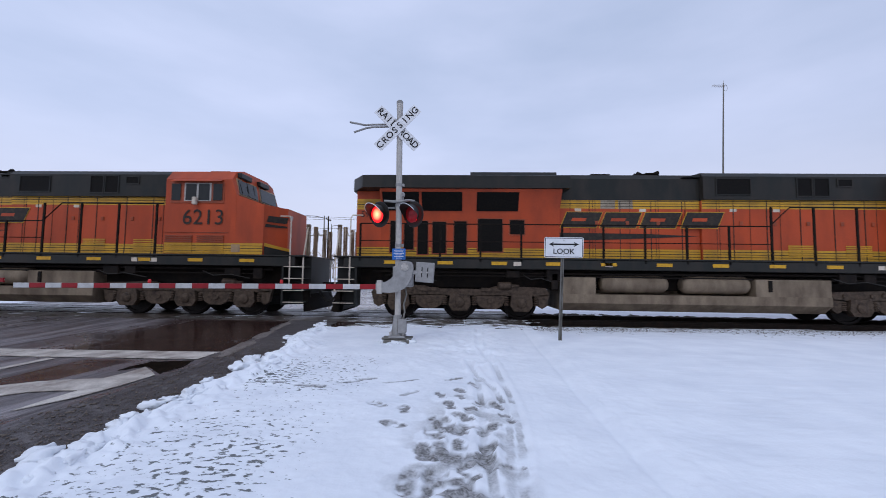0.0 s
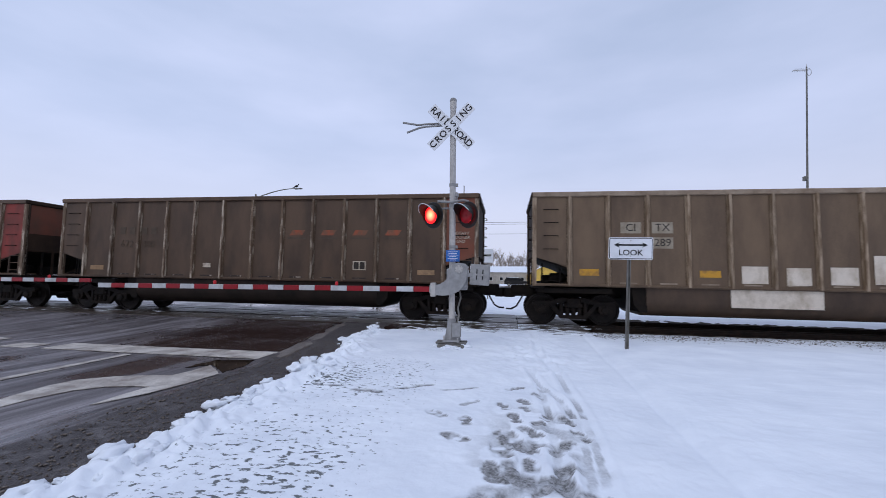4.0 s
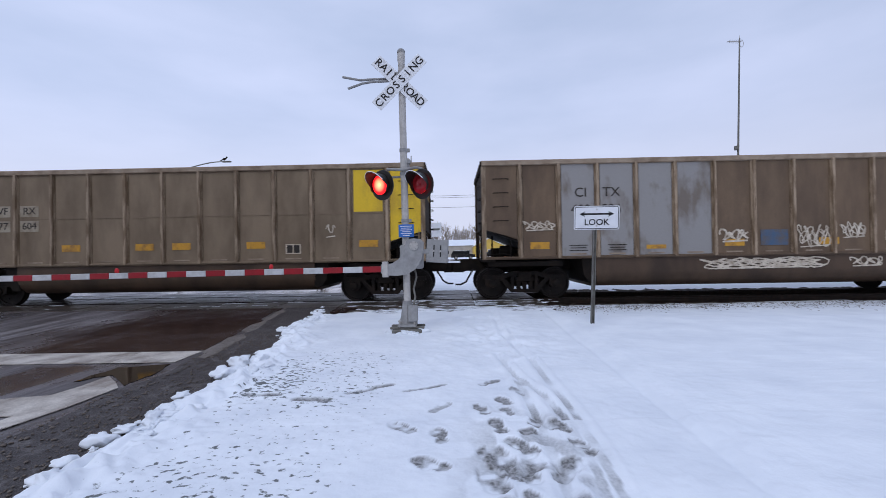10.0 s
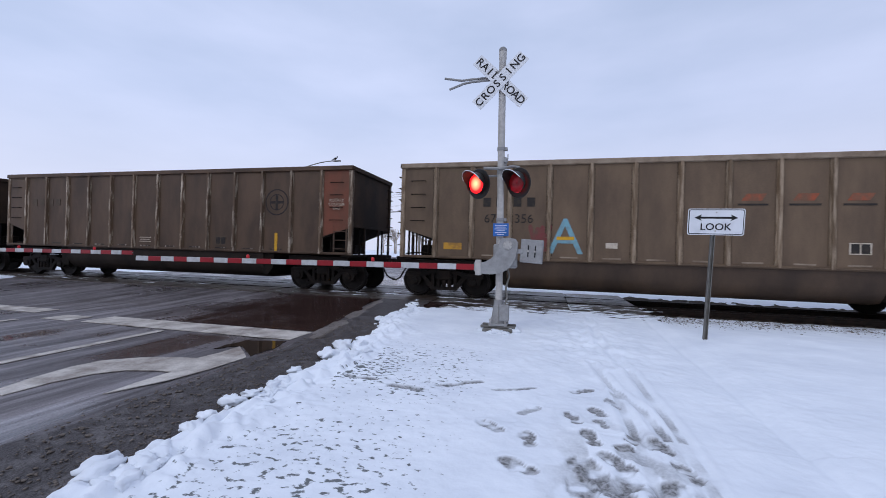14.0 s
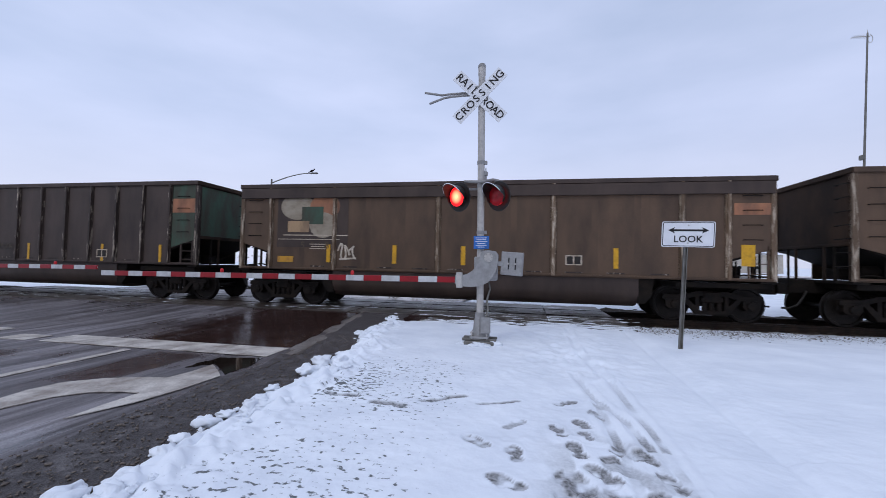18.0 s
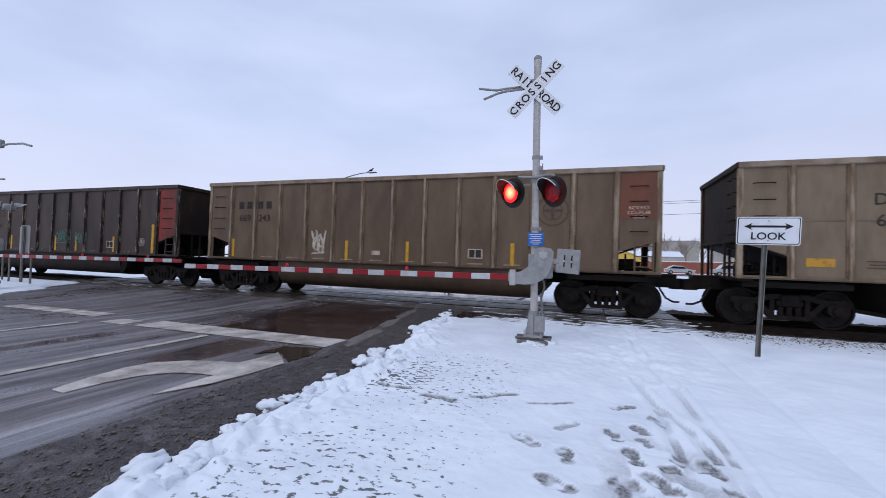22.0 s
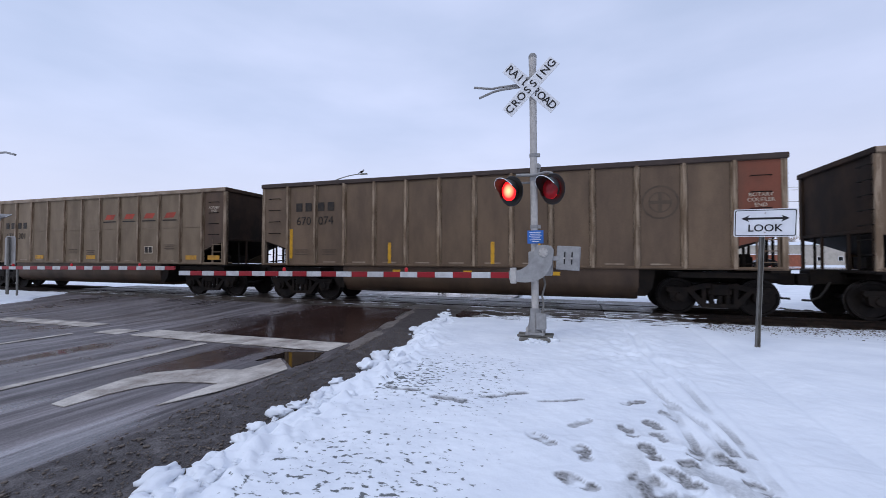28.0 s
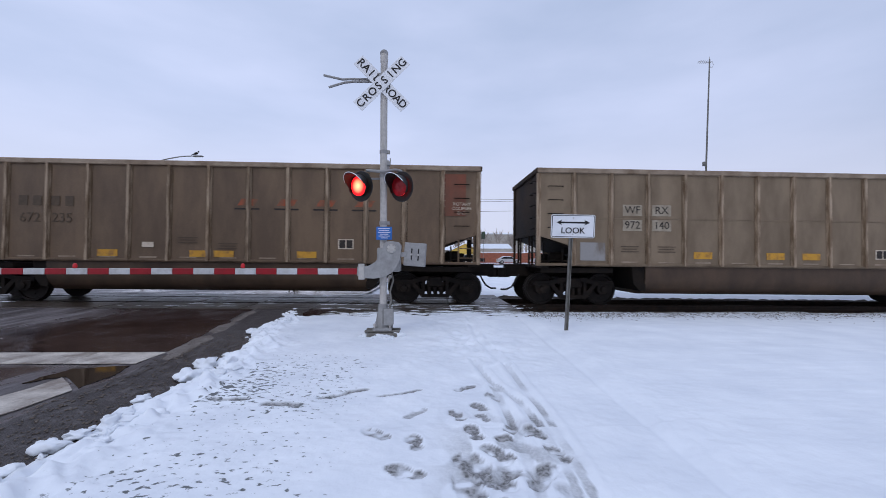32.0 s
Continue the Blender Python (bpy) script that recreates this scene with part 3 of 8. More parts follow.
def part(name, shape, mat, parent=None, label="", at=None):
    """One mesh object, from a bmesh or a shared mesh, under its thing."""
    me = shape if isinstance(shape, bpy.types.Mesh) else mesh_of(name, shape)
    if not me.materials:
        me.materials.append(mat)
    ob = new(name, me)
    if me.materials[0] is not mat:
        ob.material_slots[0].link = "OBJECT"
        ob.material_slots[0].material = mat
    if parent is not None:
        ob.parent = parent
    if at is not None:
        ob.matrix_basis = at if isinstance(at, Matrix) else Matrix.Translation(at)
    if label:
        ob["label"] = label
    return ob


def B():
    return bmesh.new()


def thing(name, label, category, group="", at=None, kind=""):
    ob = new(name)
    ob.empty_display_size = 0.2
    if at is not None:
        ob.matrix_basis = at if isinstance(at, Matrix) else Matrix.Translation(at)
    return tagged(ob, label, category, group, kind)


LETTERS = {}


def lettering(text, size, spacing=1.0, bold=0.0):
    """Flat letters that stand upright and face -y, centred on their middle."""
    key = (text, size, spacing, bold)
    if key not in LETTERS:
        cu = bpy.data.curves.new("lettering", "FONT")
        cu.body, cu.size, cu.align_x, cu.align_y, cu.extrude, cu.space_character = text, size, "CENTER", "CENTER", 0.003, spacing
        cu.resolution_u, cu.offset = 3, bold
        ob = new("lettering_source", cu)
        me = bpy.data.meshes.new_from_object(ob.evaluated_get(bpy.context.evaluated_depsgraph_get()))
        bpy.data.objects.remove(ob)
        bpy.data.curves.remove(cu)
        me.transform(pose(0, 0, 0, 90, 0, 0))
        me.materials.clear()
        LETTERS[key] = me
    return LETTERS[key]


# ---- ground, road, track ----
TRACK_Y, GRADE, RIDE = 13.9, 0.0095, 0.055


def grid_mesh(name, xs, ys, height):
    X, Y = np.meshgrid(xs, ys)
    Z = height(X, Y)
    verts = np.stack([X, Y, Z], -1).reshape(-1, 3)
    nx, ny = len(xs), len(ys)
    i = np.arange(nx * ny).reshape(ny, nx)
    quads = np.stack([i[:-1, :-1], i[:-1, 1:], i[1:, 1:], i[1:, :-1]], -1).reshape(-1, 4)
    me = bpy.data.meshes.new(name)
    me.vertices.add(len(verts))
    me.vertices.foreach_set("co", verts.ravel())
    me.loops.add(quads.size)
    me.loops.foreach_set("vertex_index", quads.ravel().astype(np.int32))
    me.polygons.add(len(quads))
    me.polygons.foreach_set("loop_start", np.arange(0, quads.size, 4, dtype=np.int32))
    me.polygons.foreach_set("use_smooth", np.ones(len(quads), dtype=bool))
    me.update(calc_edges=True)
    return me


@functools.lru_cache(maxsize=None)
def noise_table(seed):
    return np.random.RandomState(seed).rand(256, 256) * 2 - 1


def value_noise(X, Y, cell, seed):
    """Smooth noise of about -1 to 1 on a lattice of that cell size."""
    table = noise_table(seed)
    u, v = X / cell + 500, Y / cell + 500
    i, j = np.floor(u).astype(int), np.floor(v).astype(int)
    a, b = u - i, v - j
    a, b = a * a * (3 - 2 * a), b * b * (3 - 2 * b)
    i, j = i % 255, j % 255
    return (table[i, j] * (1 - a) + table[i + 1, j] * a) * (1 - b) + (table[i, j + 1] * (1 - a) + table[i + 1, j + 1] * a) * b


def spaced(a, b, fine_a, fine_b, step, grow=1.22):
    """Coordinates from a to b, fine between fine_a and fine_b and ever wider outside."""
    xs = list(np.arange(fine_a, fine_b, step))
    d, x = step, xs[0]
    while x > a:
        d *= grow
        x -= d
        xs.insert(0, max(x, a))
    d, x = step, xs[-1]
    while x < b:
        d *= grow
        x += d
        xs.append(min(x, b))
    return np.array(xs)


# the wide snow field
def ground_height(X, Y):
    """The field, hollowed under the road, the near snow and the ballast that lie in it."""
    inside = np.clip((X + 66) / 3, 0, 1) * np.clip((57 - X) / 3, 0, 1) * np.clip((Y + 11) / 2, 0, 1) * np.clip((17.2 - Y) / 1.5, 0, 1)
    return -0.14 - 0.75 * inside


part("ground", grid_mesh("ground", spaced(-2000, 2000, -72, 66, 3.0, 1.5), spaced(-1500, 2500, -14, 20, 1.0, 1.4), ground_height), SNOW)
tagged(bpy.data.objects["ground"], "wide flat field under thin fresh snow", "ground", kind="structure")


def road_height(X, Y):
    z = -0.07 + 0.006 * value_noise(X, Y, 1.3, 3) + 0.003 * value_noise(X, Y, 0.35, 4)
    return z + np.clip((Y - 8.0) / 4.0, 0, 1) * 0.045 + GRADE * -X * np.clip((Y - 9.0) / 3.0, 0, 1)


road = part("road", grid_mesh("road", np.concatenate([np.arange(-21.5, -3.0, 0.15)]), spaced(-40, 12.4, 1.0, 12.0, 0.15), road_height), ASPHALT)
tagged(road, "wet dark asphalt road with slush and puddles", "road", kind="structure")
far_road = part("road", grid_mesh("far_road", np.arange(-21.5, -2.9, 0.6), np.arange(15.5, 130, 0.6), lambda X, Y: -0.05 + 0.045 * np.clip((17.5 - Y) / 2, 0, 1) + GRADE * -X * np.clip((18 - Y) / 2, 0, 1)), ASPHALT)
tagged(far_road, "wet asphalt road beyond the railway track", "road", kind="structure")
cross_street = part("road", grid_mesh("cross_street", np.linspace(-180, 180, 100), np.arange(70.0, 84.5, 0.8), lambda X, Y: -0.035 + 0 * X), ASPHALT)
tagged(cross_street, "slushy street running along the railway", "road", kind="structure")

# worn road markings, thin sheets on the asphalt
def marking(name, poly, label):
    bm = B()
    cx = sum(p[0] for p in poly) / len(poly)
    cy = sum(p[1] for p in poly) / len(poly)
    prism(bm, [(x - cx, y - cy) for x, y in poly], "z", -0.004, 0.004)
    z = float(road_height(np.array([cx]), np.array([cy]))[0])
    return tagged(part(name, bm, ROAD_PAINT, None, "", (cx, cy, z + 0.012)), label, "road marking", kind="structure")


for x0, x1 in ((-4.5, -5.45), (-5.46, -6.3), (-6.31, -7.2), (-7.21, -8.1), (-8.11, -9.05), (-9.4, -10.1), (-11.0, -11.9), (-11.91, -12.9), (-12.91, -13.9), (-13.91, -14.8)):
    lift = 0.0 if x0 > -10.5 else 0.42
    k0, k1 = 0.025 * (-4.5 - x0) + lift, 0.025 * (-4.5 - x1) + lift
    wide = 0.62 if x0 > -9.1 else 0.45
    marking("stop_line", [(x0, 6.80 + k0), (x1, 6.80 + k1), (x1, 6.80 + wide + k1), (x0, 6.80 + wide + k0)], "worn white stop line across the wet asphalt")
for x in (-6.95, -10.4):
    for i in range(9):
        y0 = 6.72 - 1.25 * i
        marking("lane_line", [(x - 0.07, y0 - 1.24), (x + 0.07, y0 - 1.24), (x + 0.07, y0), (x - 0.07, y0)], "worn white lane line on the wet asphalt")
# the turn arrow: a curved shaft and a head half under slush
outer = [(-5.80, 3.91), (-5.93, 4.31), (-6.01, 4.75), (-5.95, 5.06), (-5.65, 5.30), (-5.29, 5.44), (-4.96, 5.50)]
inner = [(-5.58, 3.89), (-5.58, 4.28), (-5.49, 4.63), (-5.29, 4.84), (-4.97, 4.93), (-4.75, 4.94)]
marking("turn_arrow", inner + [(-4.76, 4.55), (-4.74, 4.18), (-4.52, 4.70), (-4.43, 5.15), (-4.40, 5.72), (-4.60, 5.92), (-4.91, 6.19), (-4.90, 5.80)] + outer[::-1], "worn white turn arrow on the wet asphalt")


# dark wet paving by the crossing, slushy gutter strip, standing water
def sheet(name, poly_x, ys, lift, mat, label, category, ragged=0.0, seed=0):
    xs = np.arange(poly_x[0], poly_x[1], 0.1)

    def h(X, Y):
        z = road_height(X, Y) + lift
        if ragged:
            d = np.minimum(np.minimum(X - xs[0], xs[-1] - X), np.minimum(Y - ys[0], ys[1] - Y))
            z = z - 0.02 * np.clip(1 - (d + ragged * value_noise(X, Y, 0.5, seed)) / 0.15, 0, 1)
        return z
    return tagged(part(name, grid_mesh(name, xs, np.arange(ys[0], ys[1], 0.1), h), mat), label, category, kind="structure")


SLUSH_STRIP = material("slushy_gutter", (0.052, 0.045, 0.045), 0.5, 0, (0.125, 0.116, 0.118), 0.42, 7.0, 0.6, 0.40, 0.9, 45, 0, 0.2, warm=0.3, sharp=0.6)
WATER = material("standing_water", (0.014, 0.011, 0.010), 0.05, 0, (0.022, 0.017, 0.015), 0.4, 1.0, 1, 0.0, 0.0, 40, 0, 0.02)
PAN = material("slush_smeared_gutter_pan", (0.135, 0.120, 0.112), 0.5, 0, (0.24, 0.23, 0.228), 0.42, 7.0, 0.6, 0.3, 0.7, 38, 0, 0.2, warm=0.5)


def road_lean(Y):
    """The kerb line runs outwards towards the rails."""
    return -0.155 * np.clip(Y - 6.9, 0, 6)


def leaning(name, us, ys, lift, mat, label, ragged, seed):
    me = grid_mesh(name, us, ys, lambda X, Y: 0 * X)
    co = np.empty(len(me.vertices) * 3)
    me.vertices.foreach_get("co", co)
    u, y = co[0::3].copy(), co[1::3]
    x = u + road_lean(y)
    d = np.minimum(np.minimum(u - us[0], us[-1] - u), np.minimum(y - ys[0], ys[-1] - y))
    co[0::3] = x
    co[2::3] = road_height(x, y) + lift - 0.03 * np.clip(1 - (d + ragged * value_noise(x, y, 0.4, seed)) / 0.12, 0, 1)
    me.vertices.foreach_set("co", co)
    me.update()
    return tagged(part(name, me, mat), label, "road", kind="structure")


leaning("gutter", np.arange(-4.45, -2.8, 0.08), np.arange(-8.0, 12.3, 0.08), 0.009, SLUSH_STRIP, "gritty slush along the road edge", 0.10, 52)
leaning("gutter", np.arange(-4.42, -4.0, 0.06), np.arange(6.9, 12.35, 0.08), 0.017, PAN, "slush-smeared concrete gutter pan beside the wet asphalt", 0.10, 57)


def puddle(poly, mat, label, lift=0.016):
    cx, cy = sum(p[0] for p in poly) / len(poly), sum(p[1] for p in poly) / len(poly)
    wavy, n = [], len(poly)
    for i in range(n):
        (ax, ay), (bx, by) = poly[i], poly[(i + 1) % n]
        for k in range(6):
            x, y = ax + (bx - ax) * k / 6, ay + (by - ay) * k / 6
            w = 0.035 * float(value_noise(np.array([x]), np.array([y]), 0.12, 61)[0])
            wavy.append((x - cx + w, y - cy - w))
    z = float(road_height(np.array([cx]), np.array([cy]))[0])
    tagged(part("puddle", prism(B(), wavy, "z", -0.02, 0.0), mat, None, "", (cx, cy, z + lift)), label, "puddle", "puddles", "structure")


puddle([(-5.20, 6.02), (-5.14, 6.60), (-4.52, 6.74), (-4.40, 6.30), (-4.40, 5.80), (-4.60, 5.98), (-4.91, 6.24)], WATER, "shallow meltwater puddle on the asphalt", 0.010)

# concrete walk under the snow
bm = B()
for k in range(12):
    box(bm, (-2.8, -4.6 + 1.5 * k, -0.16), (1.35, -4.6 + 1.5 * k + 1.49, -0.075), 0.01)
tagged(part("pavement", bm, SLUSH), "damp concrete walk under trodden snow", "pavement", kind="structure")

FEET = [(-1.02, 4.4, 2.5, 0.3, 0.12, 0.055),
        (-0.72, 4.26, 1.75, 0.28, 0.12, 0.045),
        (-0.38, 4.76, 1.9, 0.3, 0.13, 0.055),
        (-0.78, 3.86, 2.7, 0.3, 0.12, 0.05),
        (-0.27, 4.42, 1.8, 0.3, 0.13, 0.06),
        (-0.16, 4.95, 2.0, 0.24, 0.12, 0.05),
        (-0.23, 5.48, 0.6, 0.3, 0.11, 0.045),
        (-0.73, 4.8, 0.9, 0.3, 0.1, 0.03),
        (0.18, 4.4, 2.2, 0.28, 0.13, 0.055),
        (0.05, 4.51, 1.2, 0.28, 0.12, 0.045),
        (-0.29, 3.87, 1.7, 0.34, 0.17, 0.065),
        (-0.14, 4.09, 2.2, 0.32, 0.14, 0.055),
        (-0.12, 3.8, 1.2, 0.34, 0.16, 0.06),
        (0.1, 3.79, 1.0, 0.34, 0.16, 0.06),
        (-0.38, 3.68, 1.8, 0.36, 0.17, 0.065),
        (0.28, 4.08, 2.0, 0.26, 0.12, 0.05),
        (-0.2, 3.4, 1.6, 0.35, 0.16, 0.06),
        (0.05, 3.35, 1.4, 0.35, 0.16, 0.06),
        (-0.45, 3.3, 1.7, 0.35, 0.14, 0.055),
        (-0.33, 2.9, 1.6, 0.35, 0.16, 0.06),
        (-0.1, 3.0, 1.8, 0.3, 0.15, 0.055),
        (-0.16, 4.7, 1.9, 0.2, 0.1, 0.04),
        (0.0, 5.2, 1.9, 0.24, 0.1, 0.035)]
STREAKS = [([(-1.65, 5.25), (-1.5, 5.31), (-1.42, 5.4), (-1.28, 5.48)], 0.045, 0.06), ([(-1.1, 5.28), (-0.9, 5.34), (-0.71, 5.44)], 0.03, 0.04), ([(-2.11, 5.1), (-1.95, 5.08), (-1.82, 5.05)], 0.06, 0.06), ([(-2.67, 5.24), (-2.41, 5.23)], 0.06, 0.06)]
WHEEL_TRACKS = [[(-0.03, 6.71), (0.07, 5.65), (0.24, 5.06), (0.30, 4.41), (0.28, 3.87), (0.23, 3.40), (0.15, 2.74), (0.10, 2.2)],
                [(0.36, 6.43), (0.38, 5.26), (0.39, 4.50), (0.36, 3.87), (0.31, 3.30), (0.23, 2.75), (0.16, 2.2)],
                [(0.06, 5.51), (0.07, 4.39), (0.03, 3.73), (0.03, 3.29), (0.05, 2.88), (0.06, 2.4)],
                [(0.36, 6.4), (0.2, 8.0), (0.3, 10.5)]]
SLUSH_SPOTS = [(-0.35, 3.94, 0.12, 0.20), (-0.23, 3.75, 0.10, 0.10), (-0.35, 3.32, 0.11, 0.20), (-0.24, 3.23, 0.13, 0.10), (-0.52, 2.92, 0.07, 0.22), (-0.45, 2.70, 0.12, 0.12), (-0.36, 2.95, 0.06, 0.10),
               (-0.20, 2.76, 0.16, 0.14), (-0.06, 2.70, 0.14, 0.12), (0.02, 3.15, 0.10, 0.16), (0.14, 3.06, 0.14, 0.06), (0.18, 4.42, 0.09, 0.10), (0.10, 3.83, 0.08, 0.08), (-0.06, 4.30, 0.10, 0.07), (-0.28, 2.35, 0.22, 0.20), (0.05, 2.3, 0.12, 0.3)]


def dent(X, Y, cx, cy, angle, length, width):
    """A shoe's print: how far from its outline, and the snow pushed up round it."""
    c, s = math.cos(angle), math.sin(angle)
    u, v = (X - cx) * c + (Y - cy) * s, -(X - cx) * s + (Y - cy) * c
    sole = ((u - 0.12 * length) / (0.34 * length)) ** 2 + (v / (0.5 * width)) ** 2
    heel = ((u + 0.32 * length) / (0.18 * length)) ** 2 + (v / (0.42 * width)) ** 2
    d = np.minimum(sole, heel)
    return d, np.exp(-((d - 1.7) / 0.5) ** 2)


def line_gap(X, Y, pts):
    best = np.full(X.shape, 9.0)
    for (ax, ay), (bx, by) in zip(pts, pts[1:]):
        dx, dy = bx - ax, by - ay
        k = np.clip(((X - ax) * dx + (Y - ay) * dy) / (dx * dx + dy * dy), 0, 1)
        best = np.minimum(best, np.hypot(X - ax - k * dx, Y - ay - k * dy))
    return best


def snow_shape(X, Y):
    """Height of the snow, and how far it is worn down to thin wet slush."""
    n1, n2, n3, n4, n5 = (value_noise(X, Y, c, s) for c, s in ((1.6, 11), (0.45, 12), (0.13, 13), (0.062, 14), (0.045, 15)))
    z = 0.008 * n1 + 0.006 * n2 + 0.004 * n3 + np.clip((9.5 - Y) / 3, 0, 1) * (0.0035 * n4 + 0.002 * n5)
    worn = np.zeros(X.shape)
    for cx, cy, ang, ln, wd, dp in FEET:
        near = (np.abs(X - cx) < 0.5) & (np.abs(Y - cy) < 0.5)
        if near.any():
            d, rim = dent(X[near], Y[near], cx, cy, ang, ln, wd)
            d = d * (1 + 0.40 * n3[near] + 0.25 * n4[near])
            sole = np.clip((1.10 - d) * 7, 0, 1)
            z[near] += dp * (-0.24 * sole + 0.08 * rim)
            worn[near] = np.maximum(worn[near], sole * np.clip(0.95 + 1.3 * n4[near] + 0.6 * n3[near], 0.0, 1) * min(1.0, dp / 0.045))
    for pts, wd, dp in STREAKS:
        cut = np.clip((1 - line_gap(X, Y, pts) / (wd * (1 + 0.45 * n3))) * 3, 0, 1)
        z = z - 0.35 * dp * cut
        worn = np.maximum(worn, cut * np.clip(0.85 + 0.4 * n3, 0, 1))
    for cx, cy, rx, ry in SLUSH_SPOTS:
        d = ((X - cx) / rx) ** 2 + ((Y - cy) / ry) ** 2 + 0.7 * n3 + 0.4 * n2
        spot = np.clip((1.0 - d) * 6, 0, 1)
        z = z - 0.012 * spot
        worn = np.maximum(worn, spot * np.clip(0.85 + 1.1 * n4 + 0.5 * n3, 0, 1))
    # the beaten path towards the eye, in patches down to the slush
    trodden = np.clip(1.25 - np.abs(X - (-0.10 + 0.06 * (Y - 4))) / 0.45, 0, 1) * np.clip((5.0 - Y) / 1.4, 0, 1)
    bare = trodden * np.clip((value_noise(X, Y, 0.20, 18) + 0.55 * n3 - 0.12) / 0.22, 0, 1)
    z = z + trodden * (0.008 * n3 + 0.007 * n2) - 0.014 * bare
    worn = np.maximum(worn, bare * np.clip(0.75 + 0.5 * n3 + 0.3 * n5, 0, 0.95))
    far_walk = np.clip(1.2 - np.abs(X - 0.05) / 1.0, 0, 1) * np.clip((Y - 5.5) / 2, 0, 1) * np.clip((11.5 - Y) / 2, 0, 1)
    z = z + far_walk * (0.024 * n3 + 0.014 * n2 + 0.010 * value_noise(X, Y, 0.09, 24))
    for i, pts in enumerate(WHEEL_TRACKS):
        g = line_gap(X, Y, pts)
        rut = np.exp(-(g / (0.040 + 0.010 * n3)) ** 2)
        z = z - 0.022 * rut * np.clip(0.9 + 0.5 * n2, 0.2, 1.4) + 0.014 * np.exp(-((g - 0.09) / 0.03) ** 2)
        worn = np.maximum(worn, np.clip((rut - 0.45) * 6, 0, 1) * np.clip((6.6 - Y) / 2.2, 0.15, 0.9) * np.clip(0.62 + 0.9 * n2 + 0.4 * n3, 0, 1) * (i != 3))
    # thrown-up edge along the road, and the fall to it
    edge = edge_line(Y) + 0.07 * value_noise(X, Y, 0.26, 22) + 0.05 * n3 + 0.03 * n4
    bank = np.exp(-((X - edge - 0.22) / 0.20) ** 2)
    z = z + bank * (0.012 + 0.042 * value_noise(X, Y, 0.20, 23) + 0.034 * n3 + 0.014 * n4 + 0.008 * n5)
    verge = np.clip(1 - (X - edge) / 0.9, 0, 1)
    z = z + verge * (0.022 * n3 + 0.012 * n4)
    z = z - 0.24 * np.clip((edge - X) / 0.07, 0, 1)
    # seam where the walk ends, and the fall towards the ballast
    seam = X - (1.16 + 0.05 * np.clip(Y - 4.8, 0, 6) + 0.02 * n1)
    z = z - 0.014 * np.exp(-(seam / 0.04) ** 2) + 0.050 * np.clip(seam / 0.25, 0, 1)
    z = z - 0.006 * np.clip(X, 0, 30) - 0.19 * np.clip((Y - 9.0) / 2.6, 0, 1) * np.clip((X - 1.5) / 0.5, 0, 1)
    lip = np.where(X < 1.75, 10.75, 12.42) + 0.12 * value_noise(X, Y * 0 + 2, 0.5, 31) + 0.10 * n2 + 0.07 * n3
    z = z - 0.26 * np.clip((Y - lip) / 0.2, 0, 1)
    stony = np.clip((X - 1.7) / 0.3, 0, 1) * np.clip((Y - 10.6) / 1.8, 0, 1)
    worn = np.maximum(worn, stony * (0.12 + 0.55 * np.clip((n3 + 0.7 * n2 + 0.5 * stony - 0.42) / 0.3, 0, 1)))
    return z, worn


def pit_shape(X, Y):
    """Where meltwater drips have pitted the crust."""
    n1, n2 = value_noise(X, Y, 0.9, 16), value_noise(X, Y, 0.35, 19)
    span = np.clip((X + 3.0) / 0.3, 0, 1) * np.clip((-1.1 - X) / 0.5, 0, 1) * np.clip((7.3 - Y) / 0.8, 0, 1) * np.clip((Y - 0.6) / 0.6, 0, 1)
    near = np.exp(-((X + 2.0) / 0.6) ** 2 - ((Y - 2.8) / 0.55) ** 2)
    return np.clip(span * (0.64 + 0.26 * n1 + 0.18 * n2) + 0.30 * near, 0, 1)


def edge_line(Y):
    return -3.22 + 0.15 * value_noise(Y * 0 + 3, Y, 0.62, 21) - 0.20 * np.clip(Y - 6.5, 0, 6)


def snow_height(X, Y):
    return snow_shape(X, Y)[0]


snow_ys = np.concatenate([spaced(-12, 7.99, 2.0, 7.98, 0.017, 1.05), np.arange(8.01, 12.9, 0.032)])
snow = part("snow", grid_mesh("snow", spaced(-5.6, 60, -4.6, 1.6, 0.017, 1.06), snow_ys, snow_height), SNOW)
co = np.empty(len(snow.data.vertices) * 3)
snow.data.vertices.foreach_get("co", co)
for key, field in (("thin", snow_shape(co[0::3].copy(), co[1::3].copy())[1]), ("pits", pit_shape(co[0::3].copy(), co[1::3].copy()))):
    snow.data.attributes.new(key, "FLOAT", "POINT").data.foreach_set("value", field.astype(np.float32))
tagged(snow, "trodden fresh snow with footprints and wheel tracks", "snow", kind="structure")


def verge_height(X, Y):
    edge = -17.9 - 0.48 * np.clip(Y - 8.0, 0, 5) + 0.5 * value_noise(X, Y, 1.1, 71) + 0.2 * value_noise(X, Y, 0.4, 72)
    return road_height(X, Y) + 0.05 + 0.02 * value_noise(X, Y, 0.5, 73) - 0.3 * np.clip((X - edge) / 0.3, 0, 1) - 0.3 * np.clip((Y - 11.9) / 0.3, 0, 1)


tagged(part("snow", grid_mesh("far_verge", spaced(-70, -16.0, -24.0, -16.2, 0.12, 1.15), spaced(-12, 12.4, 5.0, 12.3, 0.12, 1.2), verge_height), SNOW), "snowy verge across the road by the far signal", "snow", kind="structure")

# lumps thrown up along the road edge
rng = random.Random(5)


